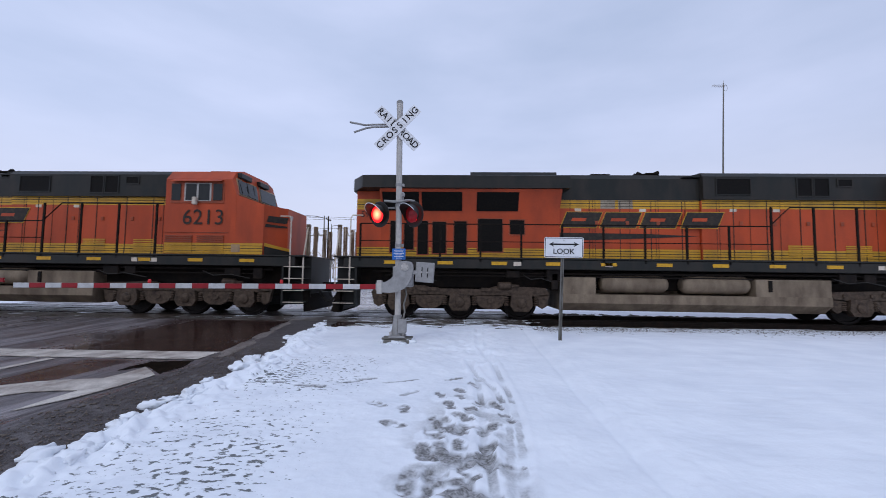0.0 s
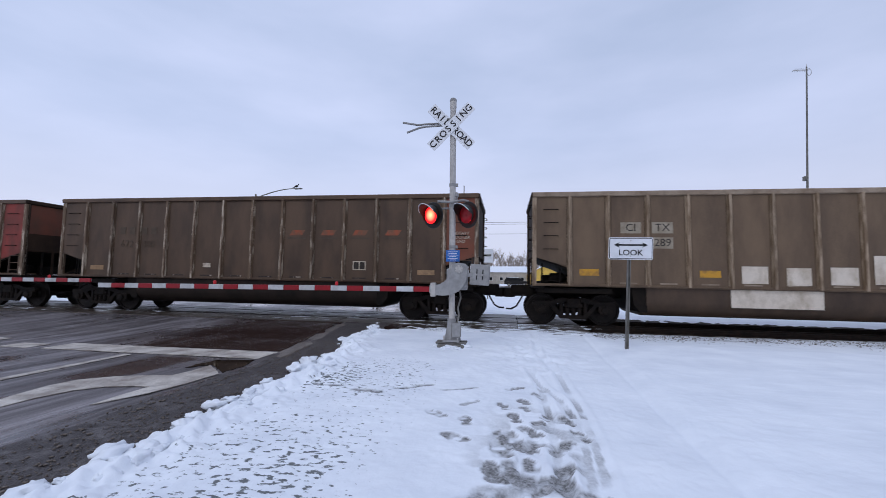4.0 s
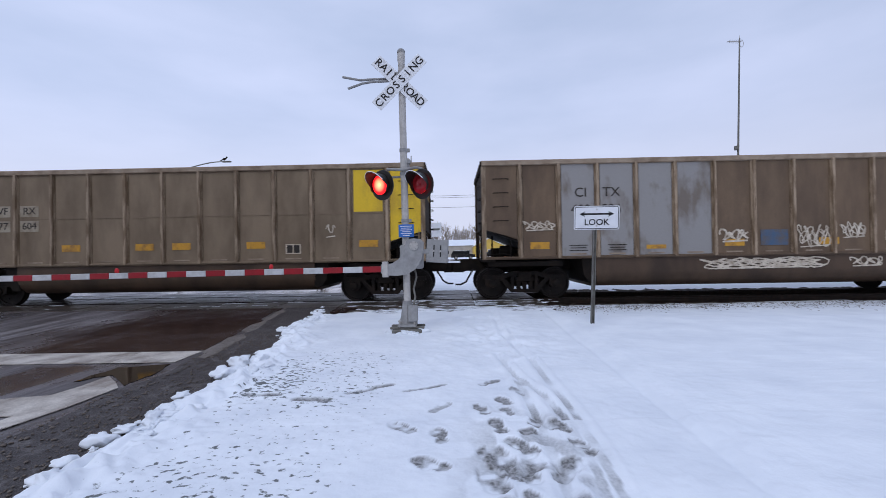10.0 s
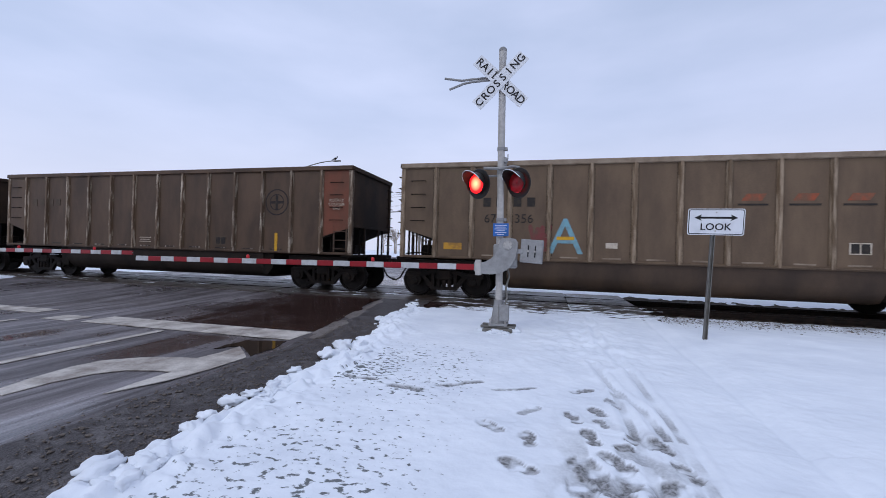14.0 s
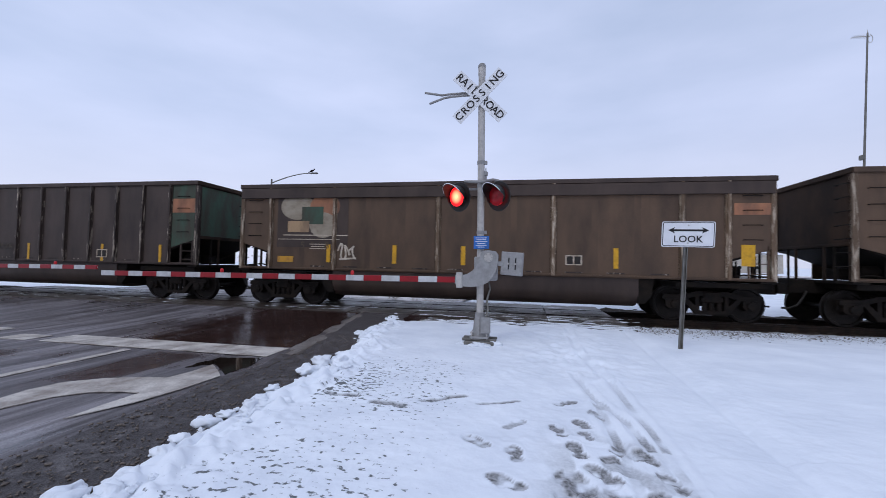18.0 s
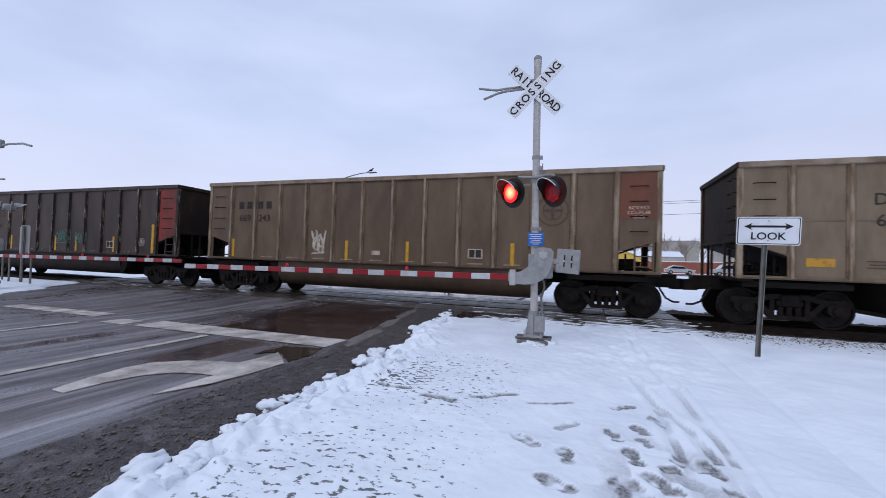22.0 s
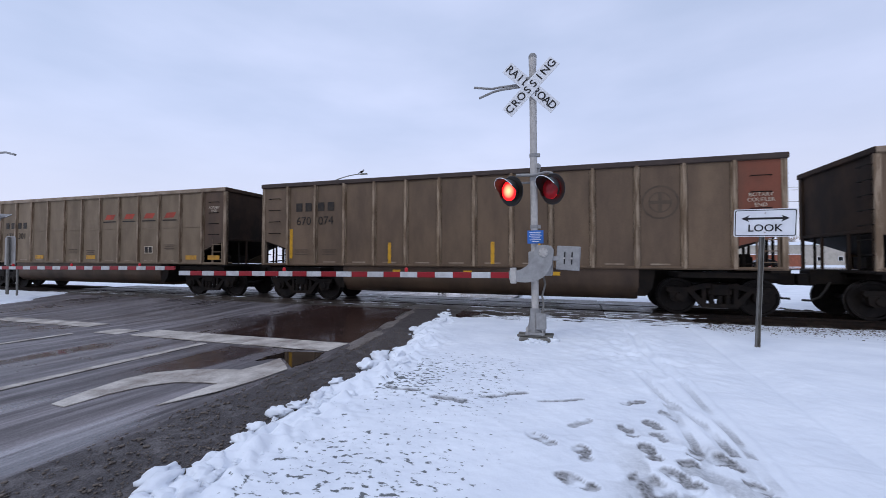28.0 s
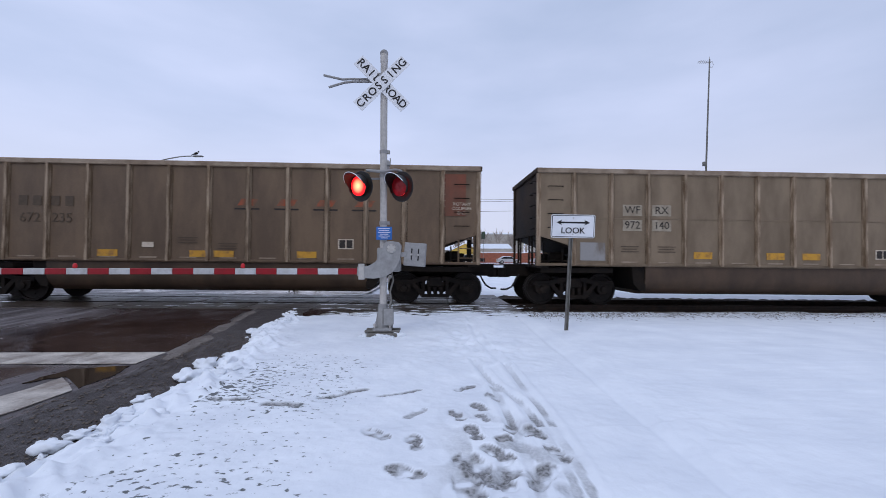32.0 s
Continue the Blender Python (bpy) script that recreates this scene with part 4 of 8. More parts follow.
def lump_mesh(name, places, detail=2, stretch=(1.0, 1.0, 1.0), rough=(0.65, 0.4)):
    """Many rough lumps as one smooth mesh."""
    bm = B()
    bmesh.ops.create_icosphere(bm, subdivisions=detail, radius=1.0)
    bm.verts.ensure_lookup_table()
    ball = [v.co.copy() for v in bm.verts]
    tris = np.array([[v.index for v in f.verts] for f in bm.faces])
    bm.free()
    verts, faces = [], []
    for i, (x, y, z, r) in enumerate(places):
        sx, sy, sz = r * rng.uniform(0.8, 1.6) * stretch[0], r * rng.uniform(0.8, 1.4) * stretch[1], r * rng.uniform(0.5, 0.9) * stretch[2]
        o = Vector((rng.uniform(0, 50), rng.uniform(0, 50), 0))
        for v in ball:
            k = 1 + rough[0] * noise.noise(v * 1.5 + o) + rough[1] * noise.noise(v * 3.6 + o) + 0.22 * noise.noise(v * 8.5 + o)
            verts.append((x + v.x * k * sx, y + v.y * k * sy, z + v.z * k * sz))
        faces.append(tris + i * len(ball))
    me = bpy.data.meshes.new(name)
    me.from_pydata(verts, [], np.concatenate(faces).tolist())
    me.shade_smooth()
    return me


def edge_x(y):
    return float(edge_line(np.array([y]))[0])


lumps = []
y = 1.6
while y < 11.8:
    if rng.random() < 0.7:
        for _ in range(rng.randint(2, 6)):
            r = rng.choice((0.015, 0.02, 0.03, 0.04, 0.055, 0.075))
            lumps.append((edge_x(y) + rng.gauss(0.17, 0.08), y + rng.uniform(-0.1, 0.1), rng.uniform(-0.035, 0.005), r))
    if rng.random() < 0.5:
        lumps.append((edge_x(y) - abs(rng.gauss(0.05, 0.07)), y, -0.055, rng.choice((0.012, 0.018, 0.026, 0.034))))
    y += rng.uniform(0.10, 0.26)
for x, y, r in ((-3.30, 3.08, 0.12), (-3.42, 3.16, 0.09), (-3.18, 2.98, 0.08), (-3.30, 3.74, 0.09), (-3.40, 3.98, 0.08), (-3.45, 4.32, 0.085), (-3.42, 4.52, 0.06), (-3.47, 5.3, 0.06), (-3.47, 6.05, 0.11), (-3.36, 6.2, 0.10), (-3.58, 6.62, 0.10), (-3.3, 2.5, 0.09), (3.05, 8.55, 0.08), (2.5, 8.9, 0.05), (5.2, 8.3, 0.06), (-1.40, 8.20, 0.13), (-1.66, 8.32, 0.12), (-1.16, 8.32, 0.12), (-1.50, 8.12, 0.09), (-1.27, 8.14, 0.09), (1.84, 8.5, 0.05), (1.95, 8.48, 0.04)):
    lumps.append((x + (0.08 if x < -2 else 0), y, -0.02, r * 0.9))
bank = part("snow_bank", lump_mesh("snow_bank", lumps, 3, (1, 1, 0.9), (0.75, 0.35)), SNOW)
tagged(bank, "broken lumps of ploughed snow along the road edge", "snow", kind="stuff")
GRIT = material("slushy_grit", (0.15, 0.138, 0.136), 0.6, 0, (0.065, 0.058, 0.057), 0.5, 30.0, 1, 0.2, 0.3, 40)
crumbs = []
for _ in range(2600):
    y = rng.uniform(1.2, 10.5)
    crumbs.append((edge_x(y) - abs(rng.gauss(0, 0.38)) - 0.06, y, -0.055, rng.choice((0.004, 0.005, 0.006, 0.008, 0.011))))
# ridges of slush that the wheels have left beside the lane
for _ in range(1300):
    y = rng.uniform(0.8, 10.0)
    line = rng.choice((-4.30, -4.12, -4.12, -3.92))
    crumbs.append((line + float(road_lean(np.array([y]))[0]) + rng.gauss(0, 0.035), y, -0.055, rng.choice((0.004, 0.005, 0.007, 0.010, 0.014)) * (0.6 + 0.7 * rng.random())))
tagged(part("grit", lump_mesh("grit", crumbs, 1, (1, 1.2, 0.8)), GRIT), "grey slush crumbs and grit on the road shoulder", "slush", kind="stuff")


# ballast, ties, rails, crossing panels
def rail_z(x):
    return -0.005 - GRADE * x


def ballast_height(X, Y):
    d = np.abs(Y - TRACK_Y)
    z = -0.185 - 0.09 * np.clip((d - 1.6) / 0.8, 0, 1) * (Y < TRACK_Y) - GRADE * X
    return z + 0.03 * value_noise(X, Y, 0.16, 41) + 0.02 * value_noise(X, Y, 0.07, 42)


def strip(x0, x1, step):
    return np.arange(x0, x1, step)


tagged(part("ballast", grid_mesh("ballast", strip(1.6, 26, 0.06), np.arange(11.2, 18.0, 0.06), ballast_height), BALLAST), "dark wet ballast stones under the rails", "ballast", kind="structure")
tagged(part("ballast", grid_mesh("ballast_far", np.concatenate([np.arange(-75, -22, 0.5)]), np.arange(11.2, 16.8, 0.15), ballast_height), BALLAST), "dark wet ballast stones under the rails", "ballast", kind="structure")
tagged(part("ballast", grid_mesh("ballast_right", np.arange(25.9, 110, 0.5), np.arange(11.2, 18.0, 0.15), ballast_height), BALLAST), "dark wet ballast stones under the rails", "ballast", kind="structure")

bm = B()
prism(bm, [(-0.075, -0.185), (0.075, -0.185), (0.075, -0.165), (0.012, -0.14), (0.012, -0.045), (0.036, -0.035), (0.036, -0.004), (0.03, 0), (-0.03, 0), (-0.036, -0.004), (-0.036, -0.035), (-0.012, -0.045), (-0.012, -0.14), (-0.075, -0.165)], "x", -80, 110)
rail_me = mesh_of("rail", bm)
RAIL = material("rusty_rail_steel", (0.014, 0.011, 0.010), 0.6, 0.2, (0.03, 0.021, 0.017), 0.5, 6.0, 1, 0.15, 0.2, 40, spec=0.2)
for side in (-1, 1):
    r = part("rail", rail_me, RAIL, None, "", pose(0, TRACK_Y + side * 0.75, -0.005, 0, math.degrees(math.atan(GRADE)), 0))
    tagged(r, "worn dark steel rail on wooden ties", "rail", "rails of the track", "structure")

bm = B()
box(bm, (-0.115, -1.3, -0.18), (0.115, 1.3, 0), 0.012)
tie_me = mesh_of("tie", bm)
bm = B()
geo = bmesh.ops.create_icosphere(bm, subdivisions=2, radius=1)["verts"]
for v in geo:
    v.co = Vector((v.co.x * 0.11, v.co.y * 0.10, v.co.z * 0.035)) * (1 + 0.35 * noise.noise(v.co * 2))
tie_snow_me = mesh_of("tie_snow", bm)
track = thing("railway_track", "railway track with dark wooden ties in snowy ballast", "railway track", kind="structure")
k, x = 0, 2.3
while x < 60:
    part("tie", tie_me, WOOD_TIE, track, "", pose(x, TRACK_Y + rng.uniform(-0.04, 0.04), rail_z(x) - 0.2, 0, 0.4, rng.uniform(-1.5, 1.5)))
    part("tie_snow", tie_snow_me, SNOW, track, "snow caught on a tie end", pose(x + rng.uniform(-0.1, 0.1), TRACK_Y - 1.32 + rng.uniform(-0.1, 0.1), rail_z(x) - 0.185 + rng.uniform(-0.02, 0.01), 0, 0, rng.uniform(-25, 25)))
    x += 0.53
spots = [(1.9 + abs(rng.gauss(0, 9.0)), 12.45 - abs(rng.gauss(0, 0.75)), rng.uniform(0.008, 0.022)) for _ in range(3200)]
heights = snow_height(np.array([p[0] for p in spots]), np.array([p[1] for p in spots]))
stones = [(x, y, max(float(z), -0.30 - GRADE * x) - 0.004, r) for (x, y, r), z in zip(spots, heights)]
tagged(part("ballast_stones", lump_mesh("ballast_stones", stones, 1), GRIT), "dark ballast stones poking through thin snow", "stones", kind="stuff")
# crossing panels in the road and the walk
bm = B()
box(bm, (0, 0, -0.12), (1.78, 1.36, 0), 0.012)
gauge_me = mesh_of("crossing_panel", bm)
bm = B()
box(bm, (0, 0, -0.12), (1.78, 1.30, 0), 0.012)
field_me = mesh_of("crossing_panel", bm)
crossing = thing("level_crossing", "wet dark rubber and concrete level crossing panels", "level crossing", kind="structure")
for i in range(13):
    x = -21.6 + 1.8 * i
    z = rail_z(x) - 0.012
    part("crossing_panel", gauge_me, PANEL_WET, crossing, "", pose(x, TRACK_Y - 0.68, z, 0, 0.4, 0))
    part("crossing_panel", field_me, PANEL_WET, crossing, "", pose(x, TRACK_Y - 0.83 - 1.30, z, 0, 0.4, 0))
    part("crossing_panel", field_me, PANEL_WET, crossing, "", pose(x, TRACK_Y + 0.83, z, 0, 0.4, 0))
bm = B()
box(bm, (-3.2, 10.7, -0.16), (1.8, 11.76, -0.012), 0.02)
tagged(part("pavement", bm, PANEL_WET), "damp bare concrete apron beside the track", "pavement", kind="structure")
# slush lying along the rails on the crossing
rng = random.Random(77)
crumbs = []
for _ in range(210):
    cx, cy = rng.choice((rng.uniform(-21, 1.6), rng.uniform(-8.5, -3.0), rng.uniform(-21, -13), rng.uniform(-3.0, 1.7))), rng.choice((11.9, 12.2, 12.35, 12.9, 13.0, 13.9, 14.8, 15.3, 15.9)) + rng.gauss(0, 0.10)
    if cx < -3.2 and cy < 12.2:
        continue
    reach = rng.uniform(0.05, 0.5)
    for _ in range(rng.randint(3, 12)):
        x = cx + rng.gauss(0, reach)
        crumbs.append((x, cy + rng.gauss(0, 0.05), rail_z(x) - 0.016, rng.choice((0.015, 0.02, 0.03, 0.04))))
for _ in range(260):
    x, y = rng.uniform(-3.0, 1.7), 10.75 + abs(rng.gauss(0, 0.45))
    if y < 11.7:
        crumbs.append((x, y, -0.012, rng.choice((0.012, 0.02, 0.03, 0.045))))
tagged(part("crossing_slush", lump_mesh("crossing_slush", crumbs, 2, (4.0, 1.2, 0.30)), SNOW), "streaks of slush along the rails on the crossing", "slush", kind="stuff")


# ---- the crossing signal ----
def crossing_mast(at, label, crossbuck, arm_from, arm_to, arm_z, turned):
    """Mast with crossbuck, flashing lamps, gate mechanism and a striped arm. turned: the arm lies along +x instead of -x."""
    s = -1 if not turned else 1
    root = thing("crossing_signal", label, "crossing signal", "crossing signals", at)
    bm = B()
    lathe(bm, [(0.12, 0.075), (0.5, 0.07), (0.52, 0.062), (4.78, 0.062), (4.80, 0.068), (4.93, 0.068), (4.955, 0.055)], "z", 20)
    part("mast", bm, GALV, root)
    bm = B()
    lathe(bm, [(4.93, 0.071), (4.97, 0.071), (5.0, 0.05), (5.005, 0.01)], "z", 20)
    part("mast_cap", bm, SIGNAL_GREY, root)
    bm = B()
    prism(bm, [(-0.16, -0.16), (0.16, -0.16), (0.16, 0.16), (-0.16, 0.16)], "z", 0.10, 0.14)
    lathe(bm, [(0.13, 0.14), (0.18, 0.13), (0.50, 0.085), (0.54, 0.085)], "z", 8)
    part("base_casting", bm, SIGNAL_GREY, root)
    bm = B()
    box(bm, (0.03, -0.17, 0.19), (0.19, -0.03, 0.47), 0.012)
    part("junction_box", bm, SIGNAL_GREY, root)
    bm = B()
    box(bm, (-0.26, -0.20, -0.06), (0.26, 0.20, 0.06), 0.02)
    box(bm, (-0.30, -0.14, 0.06), (0.30, -0.08, 0.10), 0.01)
    box(bm, (-0.30, 0.08, 0.06), (0.30, 0.14, 0.10), 0.01)
    part("foot_beam", bm, POST_GREY, root)
    for sx in (-0.13, 0.13):
        for sy in (-0.13, 0.13):
            bm = B()
            lathe(bm, [(0.0, 0.014), (0.09, 0.014), (0.09, 0.024), (0.115, 0.024), (0.115, 0.012), (0.13, 0.012)], "z", 6, (sx, sy, 0.09))
            part("anchor_bolt", bm, GALV, root)
    for z in (3.20, 2.78, 1.95):
        bm = B()
        lathe(bm, [(z - 0.03, 0.072), (z + 0.03, 0.072)], "z", 16)
        box(bm, (0.06, -0.03, z - 0.03), (0.11, 0.03, z + 0.03), 0.005)
        part("clamp", bm, SIGNAL_GREY, root)
    # crossbuck
    for words, ang, off in (("CROSSING", 45, -0.10), ("RAIL ROAD", -45, -0.085)) if crossbuck else ():
        bm = B()
        box(bm, (-0.585, -0.004, -0.112), (0.585, 0.004, 0.112), 0.003)
        blade = part("crossbuck_blade", bm, SIGN_WHITE, root, "white reflective crossbuck blade", Matrix.Translation((-0.03, off, 4.38)) @ pose(0, 0, 0, 0, -ang, 0))
        for i, ch in enumerate(words):
            n = len(words)
            x = -0.505 + 1.01 * i / (n - 1)
            if ch == " " or (words == "RAIL ROAD" and abs(x) < 0.06):
                continue
            part("letter", lettering(ch, 0.19, 1.0, 0.0015), SIGN_BLACK, blade, "", (x, -0.007, 0))
    bm = B()
    box(bm, (-0.12, -0.09, 4.33), (0.12, -0.06, 4.40), 0.005)
    box(bm, (-0.12, -0.09, 4.50), (0.12, -0.06, 4.57), 0.005)
    part("crossbuck_bracket", bm, SIGNAL_GREY, root)
    # side bracket with two bent tubes
    bm = B()
    tube(bm, [(s * -0.02, 0.07, 4.52), (s * 0.6, 0.1, 4.53), (s * 0.75, 0.1, 4.52), (s * 1.08, 0.10, 4.59)], 0.022, 8)
    tube(bm, [(s * -0.02, -0.0, 4.45), (s * 0.55, 0.0, 4.44), (s * 0.7, -0.0, 4.42), (s * 0.95, -0.06, 4.31)], 0.022, 8)
    if turned:
        bm.free()
        bm = B()
        tube(bm, [(-0.1, 0.0, 4.72), (0.7, 0.0, 4.78), (1.5, 0.0, 4.74), (2.0, 0.0, 4.62)], 0.035, 8)
        tube(bm, [(-0.3, 0.05, 3.62), (0.45, 0.05, 3.58)], 0.03, 8)
        box(bm, (-0.22, -0.12, 4.70), (0.24, 0.12, 4.98), 0.03)
    part("side_bracket", bm, SIGNAL_GREY, root)
    # lamp arm and lamps
    bm = B()
    tube(bm, [(-0.30, -0.02, 2.87), (-0.2, -0.05, 2.86), (0.0, -0.09, 2.84), (0.22, -0.05, 2.88), (0.32, -0.02, 2.86)], 0.026, 10)
    tube(bm, [(-0.34, 0.06, 2.74), (0.34, 0.06, 2.74)], 0.02, 8)
    part("lamp_arm", bm, SIGNAL_GREY, root)
    bm = B()
    lathe(bm, [(0, 0.03), (0.10, 0.03), (0.11, 0.05), (0.17, 0.05), (0.2, 0.02)], "z", 10, (0.07, 0.02, 2.86))
    part("crossing_bell", bm, SIGNAL_GREY, root)
    discs = []
    for x, yaw in ((-0.37, -27), (0.33, -31)) if not turned else ((0.55, 0), (1.20, 0)):
        lamp = part("flashing_lamp", lathe(B(), [(-0.03, 0.30), (-0.015, 0.31), (0.0, 0.30), (0.01, 0.16)], "y", 32), SIGNAL_GREY if turned else HOOD_BLACK, root, "round lamp background plate", Matrix.Translation((x, -0.08, 2.58)) @ pose(0, 0, 0, 4, 0, 152 if turned else yaw) @ Matrix.Diagonal((0.62, 1, 0.66, 1) if turned else (0.78, 1, 0.86, 1)))
        bm = B()
        lathe(bm, [(-0.08, 0.13), (0.06, 0.15), (0.16, 0.13), (0.19, 0.06)], "y", 24)
        part("lamp_housing", bm, SIGNAL_GREY, lamp)
        bm = B()
        outer, inner, n = [], [], 26
        for k in range(n + 1):
            a = radians(-35 + 250 * k / n)
            reach = -0.13 - 0.24 * max(0.0, math.sin(a)) ** 0.7
            ring = []
            for w, rr in ((-0.07, 0.225), (reach, 0.235), (reach, 0.226), (-0.07, 0.216)):
                ring.append(bm.verts.new((rr * math.cos(a), w, rr * math.sin(a))))
            outer.append(ring)
        for a, b in zip(outer, outer[1:]):
            for q in range(4):
                bm.faces.new((a[q], a[(q + 1) % 4], b[(q + 1) % 4], b[q]))
        bm.faces.new(outer[0])
        bm.faces.new(outer[-1])
        bmesh.ops.recalc_face_normals(bm, faces=list(bm.faces))
        visor = part("visor", bm, SIGNAL_GREY if turned else HOOD_BLACK, lamp)
        rim = [(0.236 * math.cos(radians(a)), -0.125 - 0.24 * math.sin(radians(a)) ** 0.7, 0.238 * math.sin(radians(a))) for a in range(20, 165, 12)]
        part("snow_rim", tube(B(), rim, 0.008, 6), SNOW, visor, "thin snow along the hood's edge")
        bm = B()
        lathe(bm, [(-0.012, 0.02), (-0.026, 0.06), (-0.014, 0.185), (-0.004, 0.20)], "y", 28)
        bright = mesh_of("lens", bm)
        bright.materials.append(LENS_DARK if turned else LENS_LIT)
        bright.materials.append(LENS_DARK)
        bm = bmesh.new()
        bm.from_mesh(bright)
        more = bmesh.new()
        lathe(more, [(0.0, 0.20), (0.008, 0.185), (0.022, 0.06), (0.012, 0.02)], "y", 28)
        back = bpy.data.meshes.new("lens_back")
        more.to_mesh(back)
        more.free()
        count = len(bm.faces)
        bm.from_mesh(back)
        bm.faces.ensure_lookup_table()
        for f in bm.faces[count:]:
            f.material_index = 1
        for f in bm.faces:
            f.smooth = True
        bm.to_mesh(bright)
        bm.free()
        lens = new("lens", bright)
        lens.parent = lamp
        lens.location = (0, -0.085, 0)
        lens["label"] = "red lamp lens"
        discs.append(lens)
    # blue notice
    bm = B()
    box(bm, (-0.11, -0.105, 1.655), (0.16, -0.098, 1.88), 0.003)
    notice = part("notice", bm, SIGN_BLUE, root, "blue emergency notice with white lines")
    for k in range(6):
        bm = B()
        w = (0.10, 0.085, 0.105, 0.07, 0.095, 0.06)[k]
        box(bm, (0.025 - w, -0.1085, 1.842 - 0.032 * k), (0.025 + w, -0.1055, 1.852 - 0.032 * k))
        part("notice_bar", bm, SIGN_WHITE, notice)
    # gate mechanism
    bm = B()
    neck = [(0.02, 1.57), (0.00, 1.46), (-0.05, 1.35), (-0.12, 1.27), (-0.22, 1.21), (-0.32, 1.19), (-0.42, 1.19), (-0.42, 1.04), (-0.30, 1.00), (-0.14, 0.99), (0.02, 1.01), (0.14, 1.07), (0.23, 1.16), (0.29, 1.28), (0.32, 1.42), (0.33, 1.55), (0.28, 1.61), (0.16, 1.63), (0.07, 1.62)]
    prism(bm, [(s * -x, z) for x, z in neck], "y", -0.20, -0.10)
    part("gate_arm_bracket", bm, SIGNAL_GREY, root)
    bm = B()
    box(bm, (-0.10, -0.10, 1.10), (0.30, 0.20, 1.52), 0.02)
    part("gate_mechanism", bm, SIGNAL_GREY, root)
    bm = B()
    lathe(bm, [(-0.225, 0.03), (-0.215, 0.075), (-0.2, 0.08), (-0.19, 0.08)], "y", 20, (s * -0.16, 0, 1.50))
    hub = part("hub", bm, GALV, root)
    bolt = mesh_of("hub_bolt", lathe(B(), [(-0.235, 0.011), (-0.2, 0.011)], "y", 6))
    for k in range(6):
        part("hub_bolt", bolt, SIGNAL_GREY, hub, "", (s * -0.16 + 0.062 * math.cos(k * math.pi / 3), 0, 1.50 + 0.062 * math.sin(k * math.pi / 3)))
    bm = B()
    box(bm, (s * 0.40, -0.21, 0.97), (s * 0.30, -0.09, 1.24), 0.01)
    part("arm_clamp", bm, GALV, root)
    bm = B()
    box(bm, (s * -0.20, -0.16, 1.36), (s * -0.42, -0.12, 1.44), 0.006)
    part("counterweight_arm", bm, SIGNAL_GREY, root)
    weight = part("counterweight", box(B(), (-0.19, -0.04, -0.20), (0.19, 0.04, 0.20), 0.012), SIGNAL_GREY, root, "flat grey counterweight plate", Matrix.Translation((s * -0.56, -0.15, 1.40)) @ pose(0, 0, 0, 0, 4, s * 14))
    for dx in (-0.05, 0.07):
        part("slot", box(B(), (dx - 0.010, -0.046, -0.10), (dx + 0.010, -0.041, 0.10)), SIGN_BLACK, weight)
        part("bolt", lathe(B(), [(-0.062, 0.018), (-0.04, 0.018)], "y", 6, (dx, 0, 0)), GALV, weight)
    bm = B()
    tube(bm, [(0.14, 0.06, 1.1), (0.17, 0.05, 0.95), (0.12, 0.0, 0.75), (0.15, -0.06, 0.6), (0.12, -0.08, 0.47)], 0.018, 8)
    part("cable_conduit", bm, POST_GREY, root)
    # the arm
    x0, x1 = arm_from - at[0], arm_to - at[0]
    arm = part("gate_arm", box(B(), (min(x0, x1), -0.155, -0.02), (max(x0, x1), -0.145, 0.02)), GALV, root, "", (0, 0, arm_z))
    n = int(abs(x1 - x0) / 0.345)
    stripe_me = mesh_of("stripe", box(B(), (-0.1715, -0.022, -0.051), (0.1715, 0.022, 0.051), 0.006))
    for i in range(n):
        x = x0 + (x1 - x0) * (i + 0.5) / n
        part("stripe", stripe_me, ARM_RED if i % 2 == 0 else ARM_WHITE, arm, "", pose(x, -0.15, 0.0, 0, 0, 0))
    for k in (2.35, 5.1, 7.9):
        if k < abs(x1 - x0) + 0.3:
            x = at[0] * 0 + s * k
            bm = B()
            lathe(bm, [(0.045, 0.026), (0.06, 0.032), (0.10, 0.032), (0.12, 0.02), (0.125, 0.006)], "z", 12)
            part("arm_lamp", bm, ARM_LAMP, arm, "small red arm lamp", (x, -0.15, 0.01))
    return root, discs


MAST = (-1.41, 8.395, 0.0)
signal, lenses = crossing_mast(MAST, "grey crossing signal with white crossbuck and lowered gate arm", True, -1.81, -9.4, 1.11, False)
far_signal, far_lenses = crossing_mast((-20.1, 9.5, 0.27), "grey crossing signal across the road with lowered gate arm", False, -19.7, -10.9, 0.93, True)

# LOOK sign on its post
look_sign = thing("look_sign", "white rectangular sign reading LOOK with a double arrow", "sign", "", (1.88, 8.56, 0))
bm = B()
prism(bm, [(-0.03, -0.02), (-0.018, -0.02), (-0.018, 0.008), (0.018, 0.008), (0.018, -0.02), (0.03, -0.02), (0.03, 0.02), (-0.03, 0.02)], "z", -0.25, 2.08)
post = part("post", bm, POST_GREY, look_sign, "perforated steel channel post", pose(0, 0, 0, 6.0, 0.6, 4))
plate_at = Matrix.Translation((0.045, -0.245, 1.905)) @ pose(0, 0, 0, 6, 1.2, -6)


def rounded(w, h, r, n=5):
    pts = []
    for cx, cz, a0 in ((w - r, h - r, 0), (-w + r, h - r, 90), (-w + r, -h + r, 180), (w - r, -h + r, 270)):
        pts += [(cx + r * math.cos(radians(a0 + 90 * k / n)), cz + r * math.sin(radians(a0 + 90 * k / n))) for k in range(n + 1)]
    return pts


